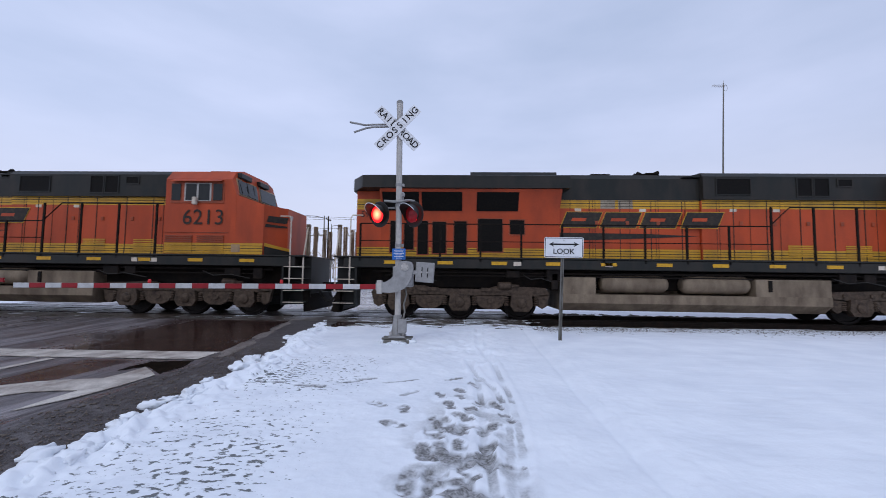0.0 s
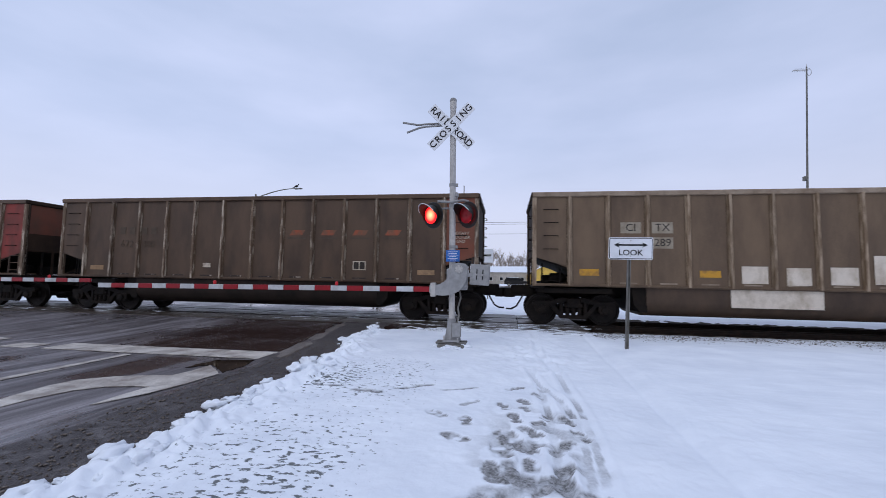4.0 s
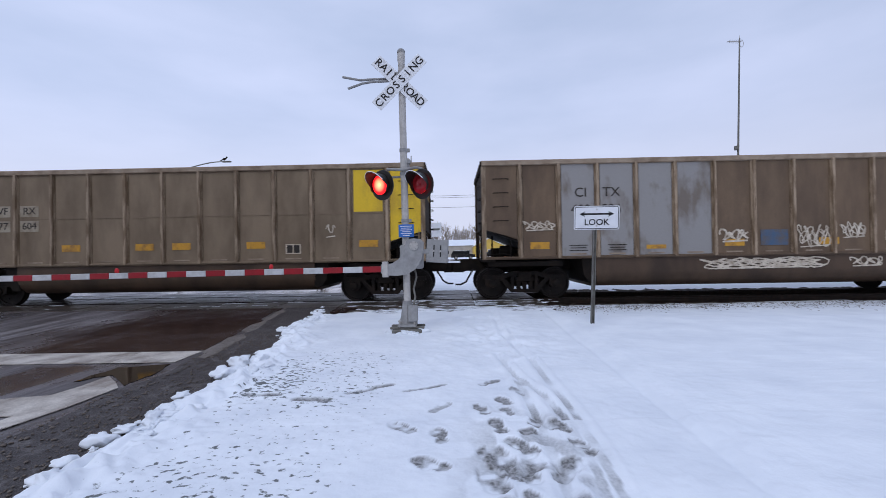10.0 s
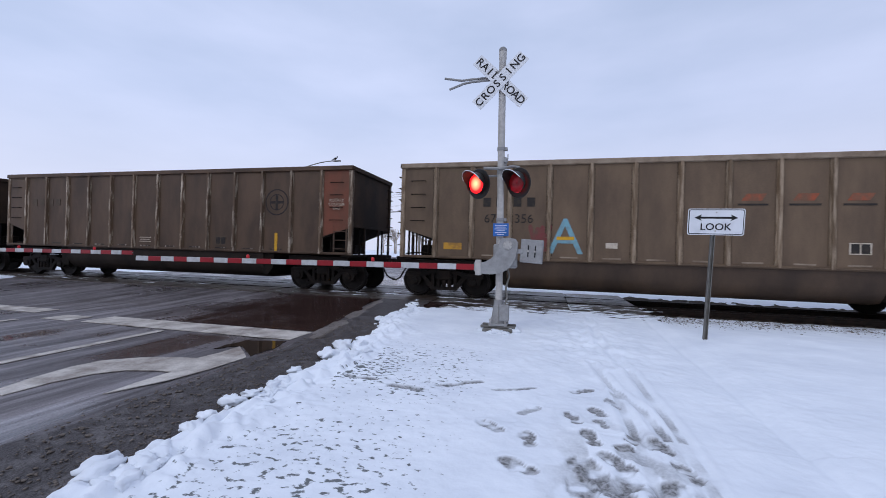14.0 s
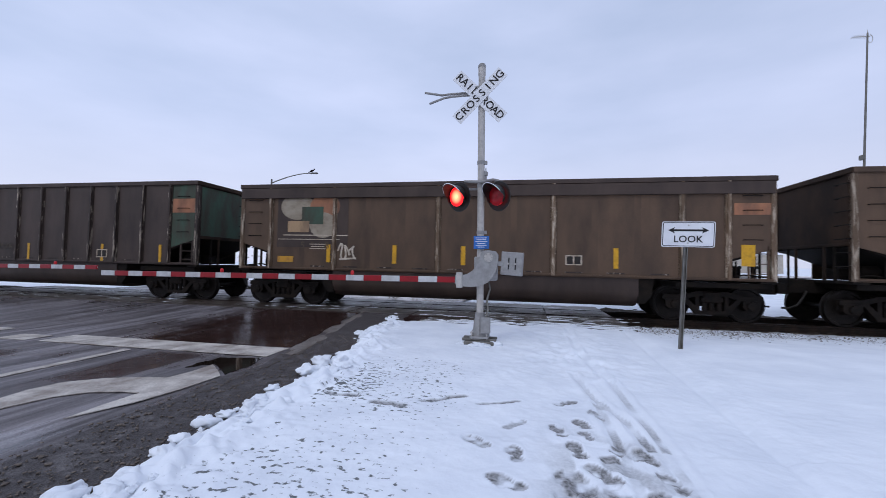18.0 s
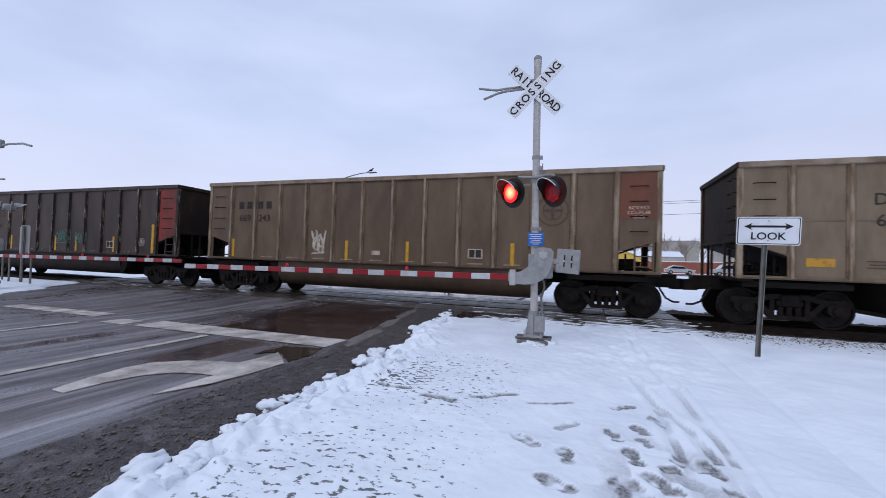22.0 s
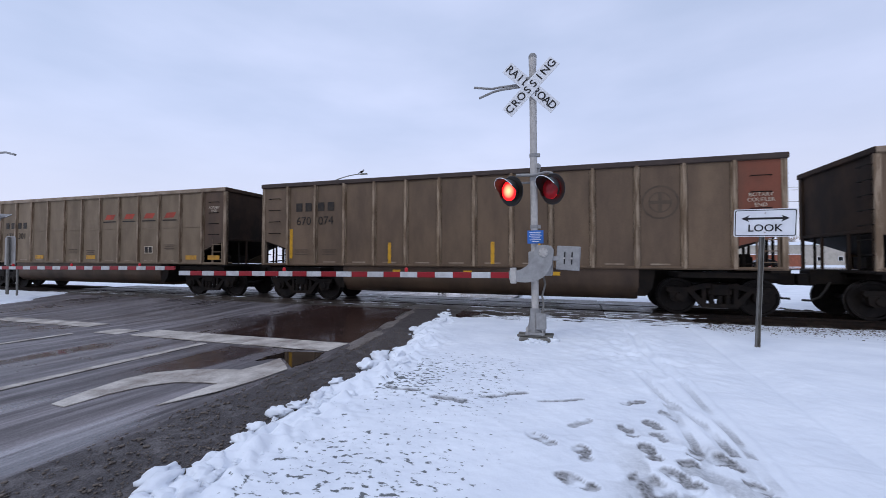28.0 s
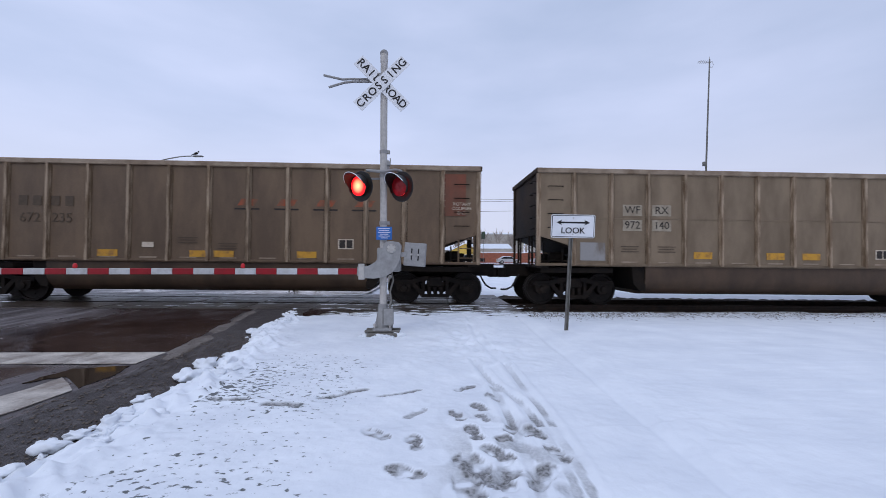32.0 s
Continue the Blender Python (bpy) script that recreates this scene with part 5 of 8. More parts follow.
plate = part("sign_plate", prism(B(), rounded(0.380, 0.205, 0.03), "y", -0.003, 0.003), SIGN_WHITE, look_sign, "", plate_at)
part("sign_border", prism(B(), rounded(0.367, 0.192, 0.025), "y", -0.0065, -0.0045), SIGN_BLACK, plate)
part("sign_face", prism(B(), rounded(0.356, 0.181, 0.02), "y", -0.0095, -0.0075), SIGN_WHITE, plate)
part("letters", lettering("LOOK", 0.15, 1.0, 0.001), SIGN_BLACK, plate, "", (0.0, -0.014, -0.080))
part("arrow", prism(B(), [(-0.29, 0.065), (-0.19, 0.115), (-0.21, 0.080), (0.21, 0.080), (0.19, 0.115), (0.29, 0.065), (0.19, 0.015), (0.21, 0.050), (-0.21, 0.050), (-0.19, 0.015)], "y", -0.013, -0.0105), SIGN_BLACK, plate)
for dz in (-0.14, 0.145):
    part("bolt", lathe(B(), [(-0.02, 0.012), (-0.01, 0.012)], "y", 6, (0.0, 0, dz)), GALV, plate)


# ---- the train ----
BODY, COUPLED = 14.63, 16.18
PITCH = BODY / 14


def shared(maker):
    return mesh_of("part", maker(B()))


def rivets(bm, x, y, z0, z1, step=0.16):
    z = z0
    while z < z1:
        box(bm, (x - 0.012, y - 0.008, z - 0.012), (x + 0.012, y, z + 0.012))
        z += step
    return bm


def make_sideframe(bm):
    """Cast side frame of a freight truck: arch, bottom bar, columns, springs and bearing caps."""
    y0, y1 = -0.06, 0.06
    prism(bm, [(-1.18, 0.60), (-1.16, 0.70), (-0.72, 0.70), (-0.35, 0.80), (0.35, 0.80), (0.72, 0.70), (1.16, 0.70), (1.18, 0.60), (1.1, 0.53), (0.66, 0.57), (0.34, 0.68), (-0.34, 0.68), (-0.66, 0.57), (-1.1, 0.53)], "y", y0, y1)
    prism(bm, [(-0.72, 0.62), (-0.60, 0.64), (-0.28, 0.30), (0.28, 0.30), (0.60, 0.64), (0.72, 0.62), (0.38, 0.20), (-0.38, 0.20)], "y", y0, y1)
    for sx in (-1, 1):
        box(bm, (sx * 0.34 - 0.05, y0, 0.28), (sx * 0.34 + 0.05, y1, 0.72), 0.01)
        prism(bm, [(sx * 0.70, 0.60), (sx * 1.12, 0.58), (sx * 1.10, 0.40), (sx * 1.0, 0.33), (sx * 0.78, 0.33), (sx * 0.70, 0.42)], "y", y0 - 0.03, y1 - 0.02)
        lathe(bm, [(-0.14, 0.05), (-0.13, 0.10), (-0.06, 0.115), (0.0, 0.12)], "y", 14, (sx * 0.89, 0, 0.457))
    for k in range(3):
        lathe(bm, [(0.30, 0.055), (0.34, 0.07), (0.40, 0.055), (0.46, 0.07), (0.52, 0.055)], "z", 8, (-0.17 + 0.17 * k, -0.02, 0))
    box(bm, (-0.26, -0.08, 0.52), (0.26, 0.05, 0.66), 0.02)
    return bm


def make_wheelset(bm):
    for sy in (-1, 1):
        lathe(bm, [(sy * 0.66, 0.485), (sy * 0.69, 0.485), (sy * 0.70, 0.458), (sy * 0.80, 0.452), (sy * 0.80, 0.40), (sy * 0.765, 0.385), (sy * 0.75, 0.16), (sy * 0.80, 0.13), (sy * 0.82, 0.10)], "y", 28)
        for k in range(3):
            a = 2 * math.pi * k / 3
            box(bm, (0.26 * math.cos(a) - 0.02, sy * 0.765 - 0.012, 0.26 * math.sin(a) - 0.02), (0.26 * math.cos(a) + 0.02, sy * 0.765 + 0.012, 0.26 * math.sin(a) + 0.02))
    lathe(bm, [(-0.98, 0.07), (-0.66, 0.075), (0.66, 0.075), (0.98, 0.07)], "y", 12)
    return bm


SIDEFRAME, WHEELSET = shared(make_sideframe), shared(make_wheelset)
BOLSTER = shared(lambda bm: box(box(bm, (-0.20, -1.1, 0.50), (0.20, 1.1, 0.80), 0.03), (-0.5, -0.3, 0.35), (0.5, 0.3, 0.5), 0.02))
SPINNING = []


def freight_truck(car, x):
    truck = part("truck", BOLSTER, TRUCK, car, "", (x, 0, -RIDE))
    for sy in (-1, 1):
        part("side_frame", SIDEFRAME, TRUCK, truck, "", Matrix.Translation((0, sy * 1.0, 0)) @ pose(0, 0, 0, 0, 0, 0 if sy < 0 else 180))
    for ax in (-0.89, 0.89):
        w = part("wheelset", WHEELSET, WHEEL, truck, "", (ax, 0, 0.457))
        SPINNING.append((w, ax, 0.457))
    return truck


# Panels stop short of the posts; the dark gaps draw the posts' shadow lines.
PANEL = shared(lambda bm: box(bm, (-PITCH / 2 + 0.082, 0, 1.17), (PITCH / 2 - 0.082, 0.02, 3.67)))
END_PANEL = shared(lambda bm: prism(bm, [(-PITCH / 2 + 0.06, 1.92), (PITCH / 2 - 0.082, 1.66), (PITCH / 2 - 0.082, 3.67), (-PITCH / 2 + 0.06, 3.67)], "y", 0, 0.02))
END_PANEL_R = shared(lambda bm: prism(bm, [(PITCH / 2 - 0.06, 1.92), (-PITCH / 2 + 0.082, 1.66), (-PITCH / 2 + 0.082, 3.67), (PITCH / 2 - 0.06, 3.67)], "y", 0, 0.02))
# Added dark sheet behind the gaps, seen as shadow lines beside the posts.
GAP_SHADE = shared(lambda bm: prism(bm, [(-BODY / 2 + 0.1, 1.95), (-BODY / 2 + PITCH, 1.68), (-BODY / 2 + PITCH, 1.17), (BODY / 2 - PITCH, 1.17), (BODY / 2 - PITCH, 1.68), (BODY / 2 - 0.1, 1.95), (BODY / 2 - 0.1, 3.67), (-BODY / 2 + 0.1, 3.67)], "y", 0.045, 0.055))
POST = shared(lambda bm: rivets(rivets(prism(bm, [(-0.070, 0.02), (-0.070, -0.012), (-0.042, -0.012), (-0.034, -0.072), (0.034, -0.072), (0.042, -0.012), (0.070, -0.012), (0.070, 0.02)], "z", 1.12, 3.68), -0.056, -0.012, 1.25, 3.6), 0.056, -0.012, 1.25, 3.6))
PANEL_SEAM = shared(lambda bm: box(box(bm, (-PITCH / 2 + 0.09, -0.005, -0.010), (PITCH / 2 - 0.09, 0.001, 0.004)), (-PITCH / 2 + 0.09, -0.012, 0.004), (PITCH / 2 - 0.09, 0.001, 0.016)))
JOINT = shared(lambda bm: box(bm, (-0.09, 0.002, 1.17), (0.09, 0.022, 3.67)))
TOP_PLATE = shared(lambda bm: box(bm, (-BODY / 2 + 0.05, -0.085, 3.34), (BODY / 2 - 0.05, -0.002, 3.655), 0.01))
DRAIN = shared(lambda bm: box(bm, (-0.22, -0.006, -0.02), (0.22, 0.001, 0.02)))
CORNER = shared(lambda bm: rivets(box(bm, (-0.06, -0.01, 1.10), (0.06, 0.12, 3.70), 0.006), 0.0, -0.01, 1.95, 3.6))
CHORD = shared(lambda bm: box(bm, (-BODY / 2, -0.045, 3.66), (BODY / 2, 0.09, 3.80), 0.02))
SILL = shared(lambda bm: box(box(bm, (-BODY / 2, -0.02, 1.09), (BODY / 2, 0.10, 1.17), 0.01), (-BODY / 2 + 0.1, -0.055, 1.125), (BODY / 2 - 0.1, -0.015, 1.15)))


def make_far_side(bm):
    h = BODY / 2
    prism(bm, [(-h, 1.92), (-h + PITCH, 1.66), (-h + PITCH, 1.10), (h - PITCH, 1.10), (h - PITCH, 1.66), (h, 1.92), (h, 3.79), (-h, 3.79)], "y", 1.53, 1.56)
    return bm


FAR_SIDE = shared(make_far_side)


def make_end(bm):
    """End wall at x = 0, its face towards -x, with rungs."""
    box(bm, (0.05, -1.52, 1.95), (0.08, 1.52, 3.72))
    box(bm, (-0.03, -1.6, 3.66), (0.10, 1.6, 3.80), 0.02)
    box(bm, (0.02, -1.52, 1.95), (0.06, 1.52, 2.03), 0.01)
    for y in (-1.46, 1.46):
        box(bm, (0.0, y - 0.05, 1.1), (0.06, y + 0.05, 3.7), 0.01)
    for y in (-0.55, 0.55):
        box(bm, (0.02, y - 0.04, 1.1), (0.07, y + 0.04, 1.97), 0.01)
    return bm


END = shared(make_end)
SLOPE = shared(lambda bm: prism(bm, [(0.08, 1.97), (0.08, 1.92), (2.1, 1.15), (2.1, 1.2)], "y", -1.5, 1.5))
TUB = shared(lambda bm: prism(bm, [(-1.50, 1.10), (-1.50, 0.72), (-1.42, 0.50), (-1.25, 0.36), (-0.95, 0.30), (0.95, 0.30), (1.25, 0.36), (1.42, 0.50), (1.50, 0.72), (1.50, 1.10)], "x", -4.22, 4.22))
TUB_END = shared(lambda bm: prism(bm, [(0, 1.1), (0, 0.42), (0.18, 0.42), (0.34, 0.62), (0.40, 1.1)], "y", -1.46, 1.46))
CENTRE_SILL = shared(lambda bm: box(bm, (-7.9, -0.25, 0.74), (7.9, 0.25, 1.1), 0.01))
PLATFORM = shared(lambda bm: box(box(bm, (0.0, -1.55, 1.03), (0.35, 1.55, 1.10), 0.01), (0.15, -1.45, 0.9), (2.2, 1.45, 1.03)))


def make_ladder(bm):
    for x in (0.0, 0.42):
        box(bm, (x - 0.02, -0.02, 1.1), (x + 0.02, 0.02, 2.0))
    for k in range(3):
        tube(bm, [(0, -0.02, 1.28 + 0.26 * k), (0.42, -0.02, 1.28 + 0.26 * k)], 0.014, 6)
    return bm


def make_grabs(bm):
    return tube(bm, [(-0.2, 0, 0), (-0.2, -0.07, 0), (0.2, -0.07, 0), (0.2, 0, 0)], 0.013, 6)


def make_end_rungs(bm):
    return tube(bm, [(0, -1.5, 0), (-0.09, -1.5, 0), (-0.09, -1.12, 0), (0, -1.12, 0)], 0.014, 6)


def make_brake(bm):
    lathe(bm, [(-0.22, 0.08), (-0.2, 0.15), (0.16, 0.15), (0.2, 0.09), (0.3, 0.05)], "x", 14, (0.75, -0.9, 1.33))
    box(bm, (0.35, -0.6, 1.12), (0.7, -0.1, 1.42), 0.02)
    tube(bm, [(0.1, -1.3, 1.2), (0.6, -1.3, 1.25), (1.1, -1.2, 1.15)], 0.022, 6)
    tube(bm, [(0.3, -1.2, 1.1), (0.3, -1.2, 1.75)], 0.025, 6)
    tube(bm, [(0.8, -1.35, 1.1), (0.8, -1.35, 1.6)], 0.025, 6)
    return bm


def make_coupler(bm):
    """Shank and knuckle, reaching from the body end towards -x."""
    box(bm, (-0.50, -0.08, 0.76), (0.4, 0.08, 0.93), 0.02)
    prism(bm, [(-0.80, -0.16), (-0.80, 0.02), (-0.68, 0.14), (-0.46, 0.17), (-0.46, -0.19), (-0.66, -0.22)], "z", 0.70, 0.99)
    return bm


def make_hose(bm):
    tube(bm, [(-0.2, -0.28, 0.80), (-0.30, -0.32, 0.62), (-0.42, -0.30, 0.42), (-0.58, -0.24, 0.33), (-0.74, -0.2, 0.33)], 0.028, 8)
    return bm


LADDER, GRABS, END_RUNGS, BRAKE = shared(make_ladder), shared(make_grabs), shared(make_end_rungs), shared(make_brake)
COUPLER, HOSE = shared(make_coupler), shared(make_hose)
CORNER_BAR = shared(lambda bm: tube(bm, [(0.05, 0, 1.1), (0.05, 0, 1.95)], 0.035, 6))
DECALS = {}


LAYERS = {}


def layer(car):
    """Each later sheet on a car lies a little above the one before."""
    LAYERS[car.name] = LAYERS.get(car.name, 0) + 1
    return 0.0006 * LAYERS[car.name]


def decal(car, x, z, w, h, mat, name="paint_patch", out=0.0):
    """A thin sheet on the near side; x from the rear end of the body."""
    key = (round(w, 3), round(h, 3))
    if key not in DECALS:
        DECALS[key] = mesh_of("patch", box(B(), (-w / 2, -0.004, -h / 2), (w / 2, 0, h / 2)))
    return part(name, DECALS[key], mat, car, "", (x - BODY / 2, -1.545 - 0.002 - out - layer(car), z))


def words(car, x, z, text, size, mat, spacing=1.0):
    return part("lettering", lettering(text, size, spacing), mat, car, "", (x - BODY / 2, -1.545 - 0.009 - layer(car), z))


def stroke(bm, pts, width, y):
    for k, ((ax, az), (bx, bz)) in enumerate(zip(pts, pts[1:])):
        d = Vector((bx - ax, -0.0002, bz - az))
        if d.length < 1e-4:
            continue
        nrm = Vector((-d.z, 0, d.x)).normalized() * width / 2
        e = d.normalized() * width * 0.35
        lift = 0.0003 * (k % 9)
        a, b = Vector((ax, y - lift, az)) - e, Vector((bx, y - lift, bz)) + e
        lo = [bm.verts.new(p + Vector((0, 0.002, 0))) for p in (a - nrm, b - nrm, b + nrm, a + nrm)]
        hi = [bm.verts.new(p - Vector((0, 0.002, 0))) for p in (a - nrm, b - nrm, b + nrm, a + nrm)]
        bm.faces.new(hi)
        for i in range(4):
            bm.faces.new((lo[i], lo[(i + 1) % 4], hi[(i + 1) % 4], hi[i]))


def scribble(car, x, z, w, h, mat, seed, loops=5, width=0.03):
    """Looping spray lines of no meaning."""
    g = random.Random(seed)
    pts, n = [], loops * 16
    lag, sway = g.uniform(0, 6), g.uniform(0.2, 0.5)
    for k in range(n + 1):
        u = k / n
        tall = 0.72 + 0.30 * math.sin(0.21 * k + lag)
        pts.append((-w / 2 + w * u + 0.09 * w * math.sin(k * 0.83 + seed), h * 0.42 * tall * math.sin(k * 0.55 + sway * math.sin(0.37 * k + lag))))
    bm = B()
    stroke(bm, pts, width, 0)
    stroke(bm, [(-w * 0.45, -h * 0.42), (w * 0.45, -h * 0.36)], width, -0.004)
    return part("graffiti", bm, mat, car, "sprayed graffiti lines", (x - BODY / 2, -1.545 - 0.006 - layer(car), z))


def block_row(car, x, z, w, h, gap, mat, lean=0.25, under=None, count=4):
    """A faded company emblem as plain slanted blocks, with an optional bar below each."""
    for i in range(count):
        cx = x + i * gap
        bm = B()
        prism(bm, [(-w / 2 - lean * h / 2, -h / 2), (w / 2 - lean * h / 2, -h / 2), (w / 2 + lean * h / 2, h / 2), (-w / 2 + lean * h / 2, h / 2)], "y", -0.003, 0)
        part("emblem_block", bm, mat, car, "", (cx - BODY / 2, -1.545 - 0.004, z))
        if under:
            decal(car, cx - 0.02, z - h / 2 - 0.09, w * 1.5, 0.045, under, "emblem_bar")


def ring_emblem(car, x, z, r, mat):
    bm = B()
    n = 28
    for r0, r1 in ((r, r * 0.9), (r * 0.62, r * 0.55)):
        a = [[bm.verts.new((q * math.cos(2 * math.pi * k / n), y, q * math.sin(2 * math.pi * k / n))) for k in range(n)] for q, y in ((r0, 0), (r0, -0.003), (r1, -0.003), (r1, 0))]
        for p, q in zip(a, a[1:]):
            for k in range(n):
                bm.faces.new((p[k], p[(k + 1) % n], q[(k + 1) % n], q[k]))
    box(bm, (-r * 0.55, -0.003, -r * 0.1), (r * 0.55, 0, r * 0.1))
    box(bm, (-r * 0.1, -0.0045, -r * 0.55), (r * 0.1, -0.0015, r * 0.55))
    for f in bm.faces:
        f.smooth = False
    part("round_emblem", bm, mat, car, "round faded emblem", (x - BODY / 2, -1.545 - 0.005, z))


def data_box(car, x, z, mat=None):
    """Framed inspection panel with two dark fields."""
    m = mat or STENCIL_WHITE
    decal(car, x, z, 0.42, 0.27, m, "data_panel")
    decal(car, x - 0.097, z, 0.16, 0.215, STENCIL, "data_field", 0.005)
    decal(car, x + 0.097, z, 0.16, 0.215, STENCIL, "data_field", 0.005)


def gondola(number, spec):
    body = spec["body"]
    rub = spec.get("rub", RUBBED_TAN if body in (TAN, GREYTAN) else RUBBED)
    car = thing("coal_gondola", spec["label"], "freight car", "coal cars of the train")
    panels = spec.get("panels", {})
    near = -1.545
    smooth = spec.get("smooth")
    for k in range(14):
        x = -BODY / 2 + PITCH * (k + 0.5)
        me = END_PANEL if k == 0 else END_PANEL_R if k == 13 else PANEL
        part("side_panel", me, panels.get(k, body), car, "", (x, near, 0))
    if spec.get("seams", body is GREYTAN):
        for k in range(1, 13):
            part("panel_seam", PANEL_SEAM, body, car, "", (-BODY / 2 + PITCH * (k + 0.5), near, 2.42))
    for k in range(2, 12):
        part("drain_plate", DRAIN, CHORD_DUST if body in (TAN, GREYTAN) else RUBBED_DARK, car, "", (-BODY / 2 + PITCH * (k + 0.5), near, 1.215))
    part("inner_wall", GAP_SHADE, NEAR_BLACK, car, "", (0, near, 0))
    white = spec.get("white_posts", ())
    for k in range(1, 14):
        if smooth and k not in (1, 3, 6, 9, 12, 13):
            part("joint_plate", JOINT, body, car, "", (-BODY / 2 + PITCH * k, near, 0))
            continue
        part("side_post", POST, WHITE_PATCH if k in white else rub, car, "", (-BODY / 2 + PITCH * k, near, 0))
    for x in (-BODY / 2 + 0.06, BODY / 2 - 0.06):
        part("corner_post", CORNER, rub, car, "", (x, near - 0.01, 0))
    part("top_chord", CHORD, spec.get("chord", CHORD_DUST if body in (TAN, GREYTAN) else body), car, "", (0, near - 0.02, 0))
    if smooth:
        part("top_plate", TOP_PLATE, DARK, car, "", (0, near, 0))
    part("side_sill", SILL, body, car, "", (0, near, 0))
    wall = part("far_side_wall", FAR_SIDE, body, car)
    for k in range(1, 14, 2):
        part("side_post", POST, rub, wall, "", Matrix.Translation((-BODY / 2 + 0.08 + (PITCH - 0.012) * k, 1.56, 0)) @ pose(0, 0, 0, 0, 0, 180))
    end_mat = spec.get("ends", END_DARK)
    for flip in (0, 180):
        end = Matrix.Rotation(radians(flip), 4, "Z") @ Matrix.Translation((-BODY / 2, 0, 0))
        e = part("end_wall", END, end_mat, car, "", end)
        for k in range(7):
            part("rung", END_RUNGS, NEAR_BLACK, e, "", (0, 0, 1.45 + 0.33 * k))
        for z0, z1, mat in spec.get("wrap", ()) if flip else ():
            part("paint_band", mesh_of("paint_band", box(B(), (0.040, -1.40, z0), (0.049, 1.40, z1))), mat, e)
        # Slope sheet, platform and tub end carry the hollow's shade in their colour.
        part("slope_sheet", SLOPE, NEAR_BLACK, car, "", end)
        part("end_platform", PLATFORM, NEAR_BLACK, car, "", end)
        part("brake_gear", BRAKE, NEAR_BLACK, car, "", end if flip == 0 else end @ Matrix.Scale(-1, 4, (0, 1, 0)))
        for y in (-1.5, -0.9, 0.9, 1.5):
            part("end_bar", CORNER_BAR, NEAR_BLACK, car, "", end @ Matrix.Translation((0, y, 0)))
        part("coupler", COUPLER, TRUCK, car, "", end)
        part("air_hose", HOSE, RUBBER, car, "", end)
        part("tub_end", TUB_END, NEAR_BLACK, car, "", Matrix.Rotation(radians(flip), 4, "Z") @ Matrix.Translation((4.2, 0, 0)))
    for x in (-BODY / 2 + PITCH * 0.5, BODY / 2 - PITCH * 0.5):
        for k in range(4):
            part("grab_iron", GRABS, NEAR_BLACK, car, "", (x, near, 2.15 + 0.38 * k))
    part("ladder", LADDER, body, car, "", (BODY / 2 - 0.60, near + 0.02, 0))
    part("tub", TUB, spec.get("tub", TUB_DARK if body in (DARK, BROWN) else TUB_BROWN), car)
    part("centre_sill", CENTRE_SILL, NEAR_BLACK, car)
    freight_truck(car, -6.1)
    freight_truck(car, 6.1)
    for f in spec.get("marks", ()):
        f(car)
    k = spec.get("height", 1.0)
    if k != 1.0:
        for ob in car.children:
            if not ob.name.startswith("truck"):
                ob.matrix_basis = Matrix.Diagonal((1, 1, k, 1)) @ ob.matrix_basis
    return car


def ymarks(*xs, z=1.38, w=0.52, h=0.15, mat=None, halo=False):
    def put(c):
        for i, x in enumerate(xs):
            if halo:
                decal(c, x + 0.02 * (i % 3 - 1), z - 0.03, w * 1.22, h * 2.3, MARK_DUST, "pale_field")
            decal(c, x, z, w, h * (1.25 if mat is None else 1), mat or FADED_MARK, "reflector")
    return put


def bars(*xs, z=1.42, w=0.10, h=0.62):
    return lambda c: [decal(c, x, z, w, h, MARK_YELLOW, "reflector") for x in xs]


def txt(x, z, s, size, mat):
    return lambda c: words(c, x, z, s, size, mat)


def patch(x, z, w, h, mat):
    return lambda c: decal(c, x, z, w, h, mat)


def panel_x(k):
    return PITCH * (k + 0.5)


def number_pair(k, z, top, low, mat, size=0.34, back=None, lead=None):
    """Reporting marks over numbers, one half on each of two panels."""
    def put(c):
        for i in (0, 1):
            x = panel_x(k + i) + (0.08, -0.14)[i]
            if back:
                decal(c, x, z + 0.21, 0.54, 0.31, back, "stencil_panel")
                decal(c, x, z - 0.21, 0.54, 0.31, back, "stencil_panel")
            if top[i]:
                words(c, x, z + (0.21 if back else 0.23), top[i], size * (0.82 if back else 1.0), mat)
            elif lead:
                for d in (-0.18, 0.18):
                    decal(c, x + d, z + 0.23, size * 0.62, size * 0.72, mat, "stencil_block", 0.006)
            if low[i]:
                words(c, x, z - (0.21 if back else 0.23), low[i], size * (0.82 if back else 1.0), mat)
    return put


def ribbon(x):
    """A worn emblem: two salmon bars that bend round into one another, with a green middle."""
    def put(c):
        for dx, z, w, h in ((-0.05, 3.30, 1.35, 0.34), (0.0, 2.72, 1.45, 0.26), (0.42, 3.02, 0.55, 0.40)):
            decal(c, x + dx, z, w, h, SALMON_PAINT, "emblem_bar")
        decal(c, x, 2.52, 1.5, 0.04, CREAM_PAINT, "emblem_line")
    return put


def tub_scribble(x, w, h, mat, seed, loops=6):
    """Spray lines low on the tub."""
    def put(c):
        g = scribble(c, x, 0.0, w, h, mat, seed, loops, 0.035)
        g.location = (x - BODY / 2, -1.512, 0.90)
    return put


def disc(c, x, z, r, mat, sx=1.0):
    me = mesh_of("emblem_disc", lathe(B(), [(-0.003, r), (0.0, r)], "y", 24))
    part("emblem_disc", me, mat, c, "", Matrix.Translation((x - BODY / 2, -1.548 - layer(c), z)) @ Matrix.Diagonal((sx, 1, 1, 1)))


